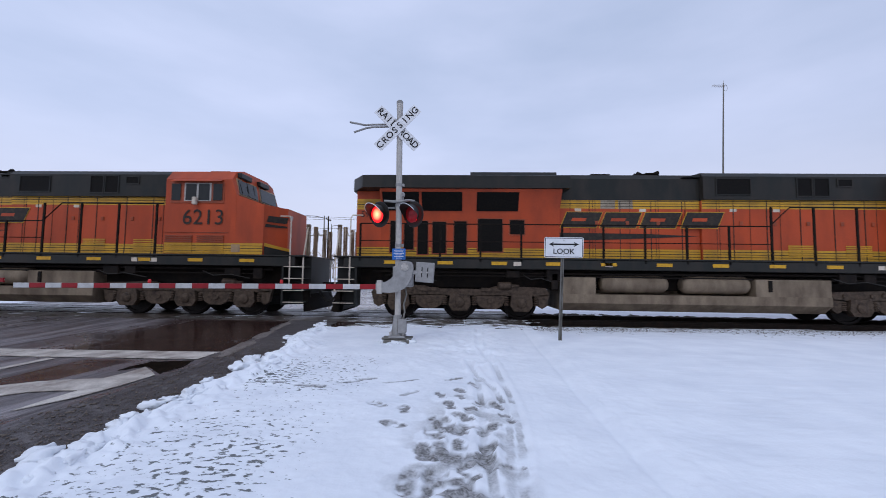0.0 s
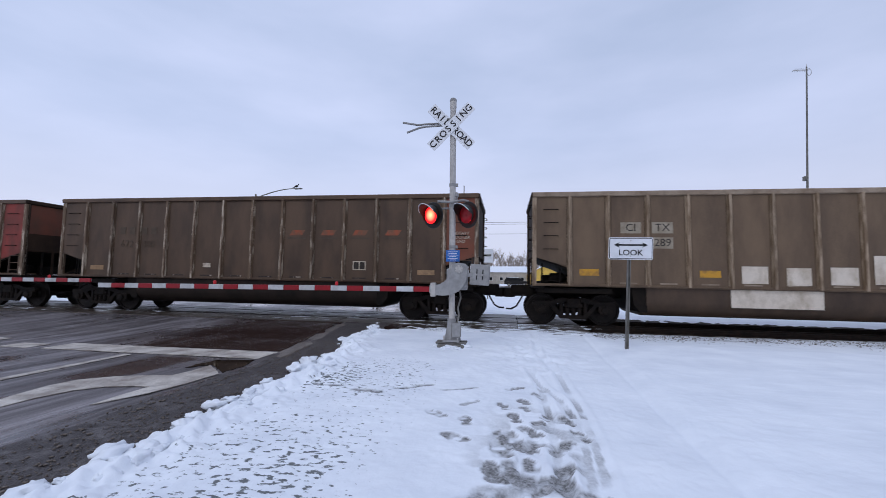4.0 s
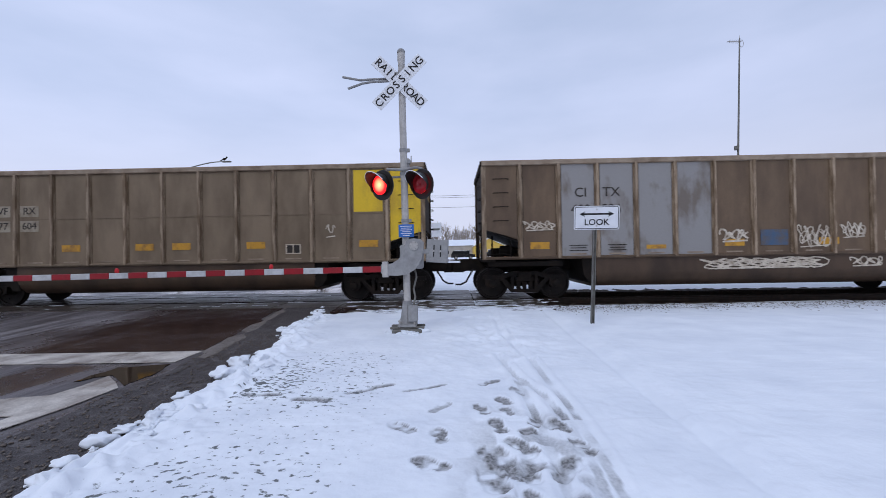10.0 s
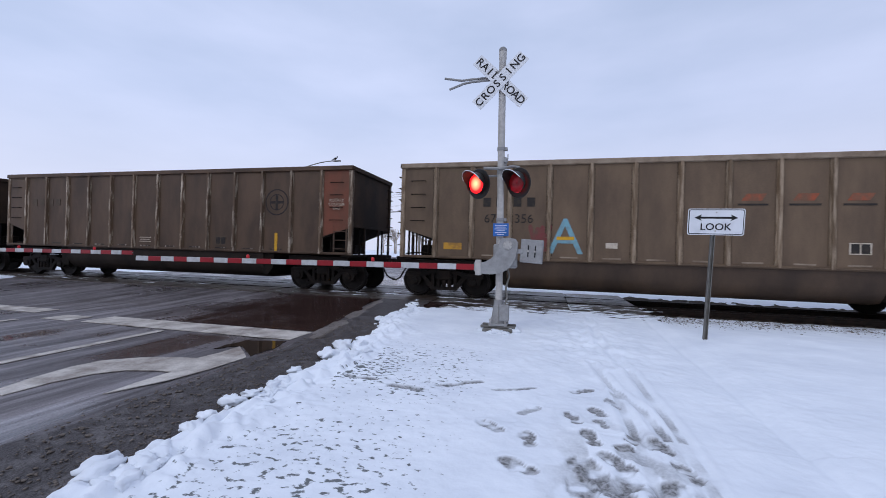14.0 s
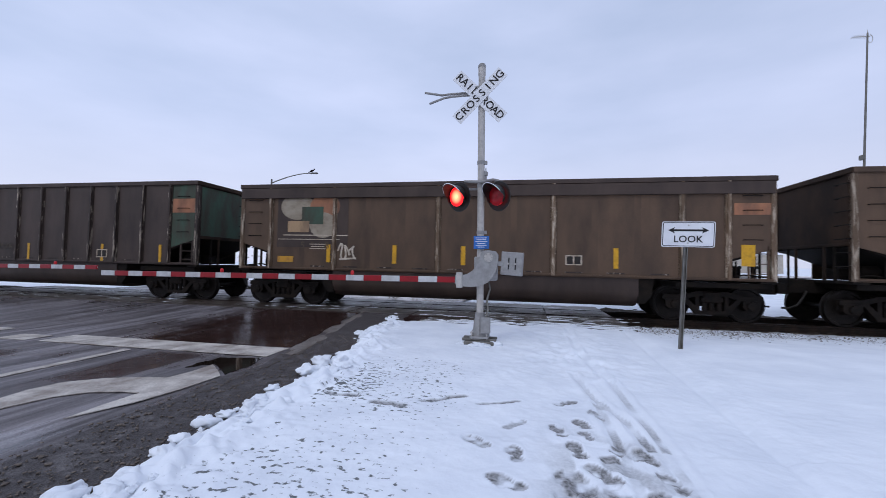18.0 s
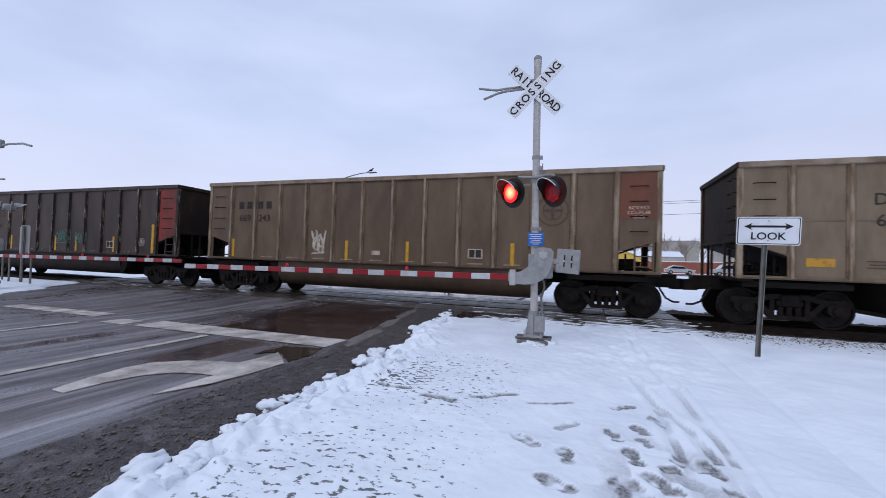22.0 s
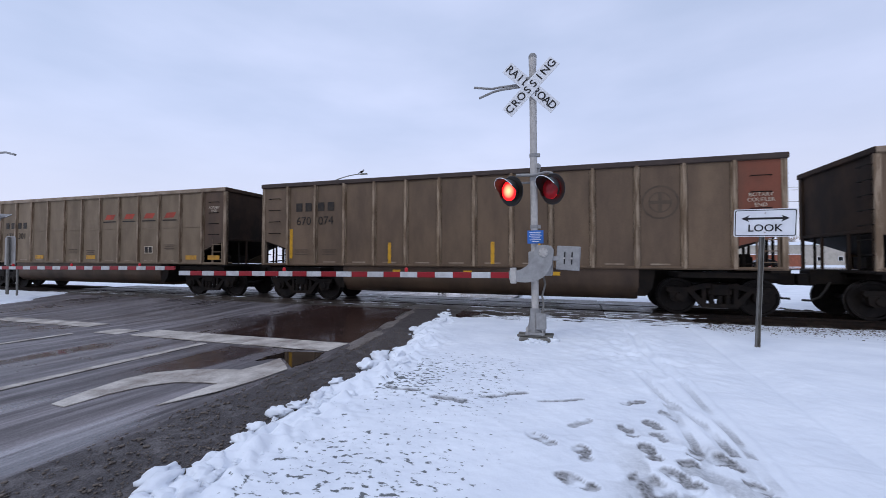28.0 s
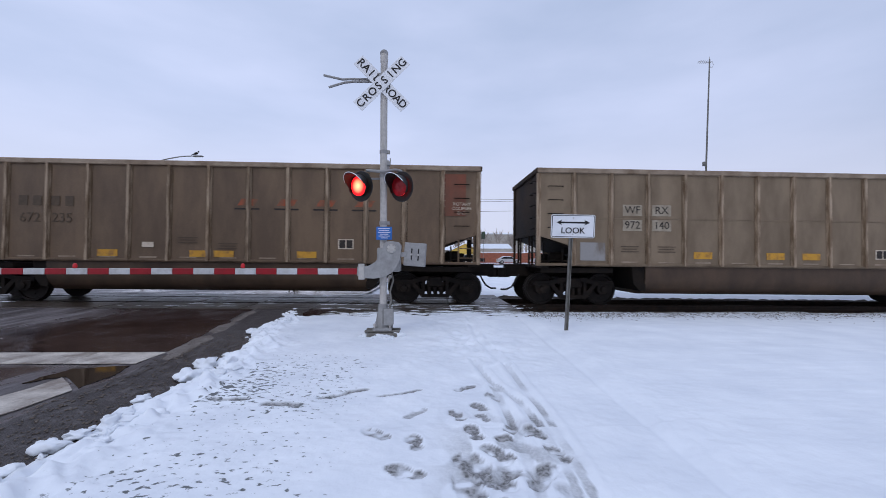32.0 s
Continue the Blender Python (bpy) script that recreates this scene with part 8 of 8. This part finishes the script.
         marks=[number_pair(2, 2.45, ("WF", "RX"), ("972", "140"), STENCIL, 0.36, GREY_PATCH), ymarks(panel_x(1), panel_x(4), panel_x(6), panel_x(7), panel_x(10), panel_x(12), z=1.42), box_at(9, 1.5), small_print((panel_x(2), 1.65), (panel_x(3), 1.65)), patch(panel_x(1), 1.5, 0.7, 0.5, ALUMINIUM)]),
    dict(label="weathered tan coal gondola with a faded red emblem", body=TAN, chord=CHORD_DUST, panels={},
         marks=[number_pair(2, 2.45, ("", ""), ("672", "235"), STENCIL_FAINT, 0.36, None, True), lambda c: block_row(c, panel_x(7) + 0.5, 2.72, 0.44, 0.18, PITCH, SWOOSH_RED, 0.6, STENCIL), box_at(10, 1.62), ymarks(panel_x(4), panel_x(6) + 0.3, panel_x(7) - 0.1, panel_x(9), z=1.32, h=0.14), patch(panel_x(13) - 0.2, 3.0, 0.62, 1.15, RUST_RED), patch(panel_x(5), 1.55, 0.30, 0.14, STENCIL_WHITE), ends_note(panel_x(13), 2.75), small_print((panel_x(6), 1.75), (panel_x(7), 1.6))]),
]
for spec in CARS:
    spec["marks"] = [m for m in spec["marks"] if m]
TRAIN = list(ENGINES)
for i, spec in enumerate(CARS):
    TRAIN.append((gondola(i, spec), -COUPLED * i + BODY / 2))


# ---- beyond the track ----
def street_lamp(x, y, h, reach, rise, label, bird=False):
    lamp = thing("street_lamp", label, "street lamp", "street lamps", (x, y, -0.1))
    part("pole", tube(B(), [(0, 0, 0), (0, 0, h * 0.5), (0, 0, h)], 0.12, 10, 0.075), POST_GREY, lamp)
    part("base", lathe(B(), [(0, 0.2), (0.25, 0.19), (0.3, 0.13)], "z", 10), CONCRETE, lamp)
    n = 7
    pts = [(reach * k / n, 0, h - 0.35 + rise * math.sin(k / n * math.pi / 2)) for k in range(n + 1)]
    part("arm", tube(B(), pts, 0.06, 8, 0.04), POST_GREY, lamp)
    s = 1 if reach > 0 else -1
    part("lamp_head", box(B(), (min(reach, reach + s * 0.75), -0.13, h - 0.42 + rise), (max(reach, reach + s * 0.75), 0.13, h - 0.32 + rise), 0.03), POST_GREY, lamp)
    if bird:
        b = thing("bird", "small dark bird perched on the street lamp head", "bird", "", (x + reach + 0.2, y, -0.1 + h - 0.32 + rise))
        body = B()
        geo = bmesh.ops.create_icosphere(body, subdivisions=2, radius=0.11)["verts"]
        for v in geo:
            v.co = Vector((v.co.x * 1.7, v.co.y * 0.8, v.co.z * 0.9 + 0.17 + 0.35 * v.co.x))
        part("body", body, NEAR_BLACK, b)
        head = B()
        bmesh.ops.create_icosphere(head, subdivisions=2, radius=0.065, matrix=Matrix.Translation((0.2, 0, 0.31)))
        part("head", head, NEAR_BLACK, b)
        part("tail", prism(B(), [(-0.35, 0.02), (-0.15, 0.08), (-0.15, 0.14), (-0.36, 0.05)], "y", -0.04, 0.04), NEAR_BLACK, b)
        for dy in (-0.03, 0.03):
            part("leg", tube(B(), [(0, dy, 0.0), (0.01, dy, 0.10)], 0.01, 5), NEAR_BLACK, b)
    return lamp


street_lamp(-22.95, 34.0, 8.95, 3.75, 0.78, "tall grey street lamp with a curved arm and perched bird", True)
street_lamp(-22.3, 70.0, 10.3, 0.9, 0.2, "distant grey street lamp with a curved arm")
street_lamp(-18.6, 55.0, 9.6, -1.9, 0.35, "distant grey street lamp with a short arm")

# signal heads on a mast arm
tl = thing("traffic_light", "dark traffic signals on a long mast arm", "traffic light", "", (-27.0, 45.0, -0.1))
part("pole", tube(B(), [(0, 0, 0), (0, 0, 6.3)], 0.14, 10, 0.1), POST_GREY, tl)
part("mast_arm", tube(B(), [(0, 0, 5.4), (5, 0, 5.75), (11.5, 0, 5.95)], 0.10, 8, 0.05), POST_GREY, tl)
for x in (4.5, 8.6, 11.0):
    head = part("signal_head", box(B(), (-0.17, -0.15, -0.55), (0.17, 0.1, 0.55), 0.03), SIGN_GREEN, tl, "", (x, -0.15, 5.75))
    for k in range(3):
        part("visor", lathe(B(), [(-0.28, 0.12), (-0.14, 0.125)], "y", 12, (0, 0, 0.34 - 0.34 * k)), HOOD_BLACK, head)
part("street_sign", box(B(), (7.0, -0.05, 6.3), (8.2, -0.02, 6.85), 0.02), GALV, tl)

# antenna mast
ant = thing("antenna_mast", "thin grey antenna mast with a small yagi on top", "antenna mast", "", pose(12.63, 20.5, -0.15, 0, 2.5, 0))
part("pole", tube(B(), [(0, 0, 0), (0, 0, 6.0), (0, 0, 11.2)], 0.055, 8, 0.03), POST_GREY, ant)
part("bracket", box(B(), (-0.16, -0.08, 5.95), (-0.04, 0.08, 6.15), 0.02), POST_GREY, ant)
part("boom", tube(B(), [(-0.55, 0, 11.05), (0.08, 0, 11.05)], 0.016, 6), GALV, ant)
for k in range(6):
    part("element", tube(B(), [(-0.5 + 0.1 * k, -0.16, 11.05), (-0.5 + 0.1 * k, 0.16, 11.05)], 0.008, 5), GALV, ant)
loop = [(0.1 + 0.13 * math.sin(a * math.pi / 5) * 0.7, 0, 10.95 + 0.16 * math.cos(a * math.pi / 5)) for a in range(8)]
part("cable_loop", tube(B(), loop, 0.012, 6), GALV, ant)
part("tip", tube(B(), [(0, 0, 11.2), (0, 0, 11.33)], 0.012, 6), GALV, ant)

# the other signal behind the track, with a notice plate
far_post = thing("crossing_signal", "grey crossing signal behind the track with a notice plate", "crossing signal", "crossing signals", (-2.25, 18.6, -0.05))
part("mast", lathe(B(), [(0.0, 0.09), (0.5, 0.075), (0.52, 0.062), (5.0, 0.062), (5.02, 0.05)], "z", 16), GALV, far_post)
part("whip", tube(B(), [(0, 0, 5.0), (0, 0, 5.6)], 0.02, 6), POST_GREY, far_post)
part("lamp_arm", tube(B(), [(-0.6, 0, 2.75), (0.6, 0, 2.75)], 0.03, 8), SIGNAL_GREY, far_post)
for x in (-0.42, 0.42):
    lp = part("flashing_lamp", lathe(B(), [(0.0, 0.28), (0.02, 0.28), (0.03, 0.1)], "y", 24), HOOD_BLACK, far_post, "", (x, 0.1, 2.45))
    part("lamp_housing", lathe(B(), [(-0.16, 0.07), (-0.12, 0.13), (0.0, 0.14)], "y", 16), SIGNAL_GREY, lp)
note = part("notice_plate", box(B(), (-0.30, -0.1, 2.66), (0.30, -0.09, 3.34), 0.004), SIGN_WHITE, far_post, "white notice plate with black words", (0.32, 0, 0))
for k, s in enumerate(("DO NOT", "STOP", "ON", "TRACKS")):
    part("letters", lettering(s, 0.15), SIGN_BLACK, note, "", (0, -0.108, 3.22 - 0.155 * k))
part("gate_mechanism", box(B(), (-0.2, -0.2, 1.0), (0.35, 0.2, 1.65), 0.03), SIGNAL_GREY, far_post)
part("counterweight", box(B(), (0.55, -0.05, 1.3), (0.95, 0.05, 1.8), 0.02), GALV, far_post)
part("relay_box", box(B(), (0.45, 0.2, 1.0), (1.0, 0.6, 2.0), 0.03), GALV, far_post)

side_sign = thing("road_sign", "white road sign on a thin post", "sign", "", (-1.7, 30.0, -0.1))
part("post", tube(B(), [(0, 0, 0), (0, 0, 3.4)], 0.035, 6), POST_GREY, side_sign)
part("sign_plate", box(B(), (-0.38, -0.05, 2.6), (0.38, -0.04, 3.6), 0.005), SIGN_WHITE, side_sign)
part("sign_bar", box(B(), (-0.26, -0.06, 3.05), (0.26, -0.052, 3.2)), POST_GREY, side_sign)


# utility poles and wires
def utility_pole(x, y, h):
    p = thing("utility_pole", "weathered wooden utility pole with a crossarm", "utility pole", "utility poles", (x, y, -0.14))
    part("pole", tube(B(), [(0, 0, 0), (0, 0, h)], 0.16, 8, 0.1), WOOD_TIE, p)
    part("crossarm", box(B(), (-0.06, -1.2, h - 0.6), (0.06, 1.2, h - 0.45), 0.01), WOOD_TIE, p)
    for dx in (-1.05, -0.4, 0.4, 1.05):
        part("insulator", lathe(B(), [(h - 0.45, 0.03), (h - 0.38, 0.05), (h - 0.28, 0.03)], "z", 8, (0, dx, 0)), GALV, p)
    return p


for x in (-62, -20.3, 22, 64, 106):
    utility_pole(x, 62.0, 10.6)
for i, (dy, z) in enumerate(((-1.05, 10.2), (1.05, 10.2), (0.1, 8.6))):
    pts = []
    for k in range(0, 169, 6):
        x = -62 + k
        u = ((x + 62) % 42) / 42
        pts.append((x, 62.0 + dy, z - 2.0 * u * (1 - u)))
    tagged(part("overhead_wire", tube(B(), pts, 0.022, 5), NEAR_BLACK), "dark overhead wire between utility poles", "wire", "overhead wires")


# bare trees
def bare_tree(x, y, h, seed):
    g = random.Random(seed)
    tree = thing("tree", "bare frosty deciduous tree in winter", "tree", "bare trees", (x, y, -0.14))
    trunk, crown = B(), B()
    tube(trunk, [(0, 0, 0), (g.uniform(-0.1, 0.1), 0, h * 0.2), (g.uniform(-0.2, 0.2), 0, h * 0.42)], 0.022 * h, 7, 0.012 * h)

    def grow(p, d, length, r, level):
        q = p + d * length
        mid = p + d * length * 0.5 + Vector((g.gauss(0, 1), g.gauss(0, 1), 0)) * length * 0.05
        tube(crown, [p, mid, q], r, 4 if level > 1 else 5, r * 0.55)
        if level >= 4:
            return
        for _ in range(4 if level else 5):
            k = g.uniform(0.35, 1.0)
            nd = (d + Vector((g.gauss(0, 0.5), g.gauss(0, 0.5), g.uniform(0.0, 0.45)))).normalized()
            grow(p + (q - p) * k, nd, length * g.uniform(0.5, 0.75), r * 0.55, level + 1)
    for _ in range(4):
        d = Vector((g.gauss(0, 0.45), g.gauss(0, 0.45), 1)).normalized()
        grow(Vector((0, 0, h * g.uniform(0.2, 0.4))), d, h * 0.24, 0.010 * h, 1)
    part("trunk", trunk, FROST_BARK, tree)
    part("crown", crown, FROST_BARK, tree)
    return tree


FROST_BARK = material("frosted_bark", (0.30, 0.29, 0.30), 0.9, 0, (0.18, 0.165, 0.16), 0.5, 3.0, 1, 0.15, 0.2, 20)
trees = [bare_tree(-2.5, 156, 15.5, 1), bare_tree(3.5, 164, 14, 2), bare_tree(12, 176, 17, 3)]
for i, (x, y) in enumerate(((-9, 168), (-17, 184), (-27, 170), (-39, 192), (19, 184), (8, 190), (29, 200), (-49, 180), (-61, 196), (45, 190), (61, 208), (81, 196), (-83, 200), (-5, 196), (37, 180), (-22, 205), (-33, 188), (-55, 172), (0, 172), (-13, 158), (100, 200), (-70, 182), (5, 150), (10, 160), (-6, 150), (-11, 176), (16, 166), (23, 172), (-1, 182), (-19, 164), (27, 160), (33, 168), (-30, 178), (41, 172), (-44, 168), (14, 192), (-8, 206), (52, 176), (-36, 162), (-52, 190), (69, 186), (-64, 168), (20, 154), (-16, 194), (4, 204))):
    c = copy_thing(trees[i % 3], pose(x, y, -0.14, 0, 0, 67 * i))

# low buildings
def building(name, label, x, y, w, d, h, roof_h, wall, roof, along_x=True, windows=3):
    b = thing(name, label, "building", "", (x, y, -0.14))
    part("wall", box(B(), (-w / 2, 0, 0), (w / 2, d, h), 0.02), wall, b)
    e = 0.4
    if along_x:
        part("roof", prism(B(), [(-e, h - 0.05), (d / 2, h + roof_h), (d + e, h - 0.05), (d / 2, h + roof_h + 0.18)], "x", -w / 2 - e, w / 2 + e), roof, b)
        part("gable", prism(B(), [(0, h), (d, h), (d / 2, h + roof_h - 0.05)], "x", -w / 2 + 0.02, w / 2 - 0.02), wall, b)
    else:
        part("roof", prism(B(), [(-w / 2 - e, h - 0.05), (0, h + roof_h), (w / 2 + e, h - 0.05), (0, h + roof_h + 0.2)], "y", -e, d + e), roof, b)
        part("gable", prism(B(), [(-w / 2, h), (w / 2, h), (0, h + roof_h - 0.05)], "y", 0.02, d - 0.02), wall, b)
    for k in range(windows):
        wx = -w / 2 + w * (k + 0.5) / windows
        f = part("window", box(B(), (-0.5, -0.05, 1.0), (0.5, 0.02, 2.1), 0.01), SIGN_WHITE, b, "", (wx, 0, 0))
        part("pane", box(B(), (-0.42, -0.07, 1.08), (0.42, -0.055, 2.02)), GLASS_DARK, f)
    return b


building("shop", "yellow gabled shop with a snowy roof", 10.2, 120, 9, 12, 3.0, 2.3, GABLE_YELLOW, SNOW, False, 3)
building("shed", "long low grey shed under a snowy roof", -2.0, 128, 16, 12, 3.6, 1.8, SIDING, SNOW, True, 5)
building("house", "low pale house with a snowy roof", 18.5, 124, 12, 12, 4.0, 1.4, SIDING, SNOW, True, 4)
building("warehouse", "grey two-storey building far behind", 33, 182, 18, 14, 11.5, 0.6, SIDING, SNOW, True, 6)
building("store", "pale low store with a flat snowy roof", 52, 128, 34, 14, 5.2, 0.8, SIDING, SNOW, True, 8)
building("depot", "pale low building beside the road", -27, 144, 18, 14, 5.4, 1.4, SIDING, SNOW, True, 6)
wall_b = thing("garden_wall", "long low red brick wall along the street", "wall", "", (27.0, 100, -0.14))
part("wall", box(B(), (-15.5, 0, 0), (15.5, 0.3, 2.4), 0.02), BRICK_RED, wall_b)
part("coping", box(B(), (-15.6, -0.06, 2.4), (15.6, 0.36, 2.55), 0.02), SNOW, wall_b)
far_sign = thing("street_sign", "green and white street sign on a post", "sign", "", (9.8, 78, -0.1))
part("post", tube(B(), [(0, 0, 0), (0, 0, 5.6)], 0.05, 6), POST_GREY, far_sign)
part("sign_plate", box(B(), (-0.35, -0.05, 4.8), (0.35, -0.02, 6.2), 0.01), GREEN_PAINT, far_sign)


# parked vehicles
def vehicle(kind, paint, x, y, label, face=1):
    v = thing("car" if kind != "pickup" else "pickup_truck", label, "car" if kind != "pickup" else "truck", "parked vehicles", pose(x, y, -0.03, 0, 0, 0 if face > 0 else 180))
    if kind == "pickup":
        side = [(-2.7, 0.45), (2.65, 0.45), (2.7, 0.95), (1.5, 1.08), (0.85, 1.75), (-0.55, 1.78), (-0.65, 1.1), (-2.7, 1.08)]
        glass = [(-0.45, 1.15), (1.25, 1.15), (0.8, 1.66), (-0.45, 1.68)]
    elif kind == "suv":
        side = [(-2.3, 0.4), (2.25, 0.4), (2.3, 0.92), (1.3, 1.05), (0.6, 1.62), (-1.9, 1.68), (-2.3, 1.05)]
        glass = [(-1.95, 1.1), (1.1, 1.1), (0.55, 1.55), (-1.75, 1.58)]
    else:
        side = [(-2.25, 0.35), (2.2, 0.35), (2.25, 0.78), (1.2, 0.92), (0.5, 1.38), (-1.2, 1.42), (-1.9, 0.98), (-2.25, 0.92)]
        glass = [(-1.65, 0.98), (1.0, 0.96), (0.45, 1.32), (-1.1, 1.35)]
    part("body", prism(B(), side, "y", -0.88, 0.88), paint, v)
    part("window_band", prism(B(), glass, "y", -0.895, 0.895), GLASS_DARK, v)
    part("roof_snow", prism(B(), [(side[4][0] - 0.1, side[4][1]), (side[5][0] + 0.1, side[5][1]), (side[5][0] + 0.2, side[5][1] + 0.07), (side[4][0] - 0.25, side[4][1] + 0.07)], "y", -0.8, 0.8), SNOW, v)
    for wx in (-1.42, 1.42):
        for wy in (-0.80, 0.80):
            t = part("wheel", lathe(B(), [(-0.12, 0.2), (-0.12, 0.34), (0.12, 0.34), (0.12, 0.2)], "y", 16), RUBBER, v, "", (wx, wy, 0.34))
            part("rim", lathe(B(), [(-0.13, 0.05), (-0.125, 0.19), (0.125, 0.19), (0.13, 0.05)], "y", 12), GALV, t)
    for s, m in ((1, SIGN_WHITE), (-1, RED_PAINT)):
        part("headlight" if s > 0 else "tail_light", box(B(), (s * 2.24 - 0.05, -0.8, 0.68), (s * 2.24 + 0.05, -0.5, 0.84), 0.01), m, v)
    return v


vehicle("suv", CAR_DARK, 1.5, 80, "dark sport utility vehicle parked along the street")
vehicle("pickup", CAR_DARK, 7.4, 79, "dark pickup truck parked along the street", -1)
vehicle("pickup", CAR_WHITE, 21.8, 79, "white pickup truck parked along the street", -1)
vehicle("sedan", CAR_WHITE, 15.2, 81, "pale sedan parked along the street")
vehicle("suv", CAR_RED, -7.2, 82, "dark red sport utility vehicle parked along the street", -1)
vehicle("sedan", CAR_DARK, 29.5, 81, "dark sedan parked along the street")
vehicle("suv", CAR_DARK, -14.5, 82, "dark sport utility vehicle parked along the street")

# back of a sign across the road
sign_back = thing("road_sign", "grey back of a tall road sign on a dark post", "sign", "", (-21.5, 11.0, 0.15))
part("post", tube(B(), [(0, 0, 0), (0, 0, 2.2)], 0.05, 8), POST_GREY, sign_back)
part("sign_plate", prism(B(), [(-0.33, 1.12), (0.33, 1.12), (0.33, 2.15), (0.25, 2.24), (-0.25, 2.24), (-0.33, 2.15)], "y", 0.055, 0.065), ALUMINIUM, sign_back)
# thin guard posts by the signal across the road
for x, y in ((-22.3, 11.0), (-20.7, 10.9), (-23.2, 11.2)):
    tagged(part("guard_post", tube(B(), [(0, 0, 0), (0, 0, 1.0)], 0.035, 8), POST_GREY, None, "", (x, y, 0.12)), "thin dark steel guard post in the snow", "post", "guard posts")


# ---- movement ----
def run(t):
    """How far the rear end of the first coal car has come along the track."""
    return -42.15 + 10.578 * t + 0.0131 * t * t


def motions():
    times = [i * 1.0 for i in range(33)]
    tilt = math.degrees(math.atan(GRADE))
    for ob, offset in TRAIN:
        walk(ob, [(t, pose(run(t) + offset, TRACK_Y, rail_z(run(t) + offset) + RIDE, 0, tilt, 0)) for t in times])
    # wheels roll with the train
    for radius in sorted({r for _, _, r in SPINNING}):
        for along in sorted({x for _, x, r in SPINNING if r == radius}):
            sets = [w for w, x, r in SPINNING if r == radius and x == along]
            walk(sets[0], [(k / FPS, pose(along, 0, radius, 0, math.degrees((run(k / FPS) - run(0)) / radius), 0)) for k in range(32 * FPS + 1)])
            keys = sets[0].animation_data
            for w in sets[1:]:
                w.rotation_mode = "QUATERNION"
                w.animation_data_create()
                w.animation_data.action, w.animation_data.action_slot = keys.action, keys.action_slot
    # the lamps flash by turns: each lens swings round to show its lit or its dark face
    for lens, phase in ((lenses[0], 0.0), (lenses[1], 0.5)):
        angle, rows, t = 0.0, [], 0.0
        lit = ((0.06 / 0.99 + phase) % 1) < 0.5
        angle = 0.0 if lit else 180.0
        rows.append((0.0, pose(0, -0.085, 0, 0, 0, angle)))
        for k in range(1, 32 * FPS):
            t = k / FPS
            now = (((t + 0.06) / 0.99 + phase) % 1) < 0.5
            if now != lit:
                rows.append((t - 1 / FPS, pose(0, -0.085, 0, 0, 0, angle)))
                rows.append((t, pose(0, -0.085, 0, 0, 0, angle + 60)))
                rows.append((t + 1 / FPS, pose(0, -0.085, 0, 0, 0, angle + 120)))
                rows.append((t + 2 / FPS, pose(0, -0.085, 0, 0, 0, angle + 180)))
                angle, lit = angle + 180, now
        rows.append((32.0, pose(0, -0.085, 0, 0, 0, angle)))
        walk(lens, rows)


motions()
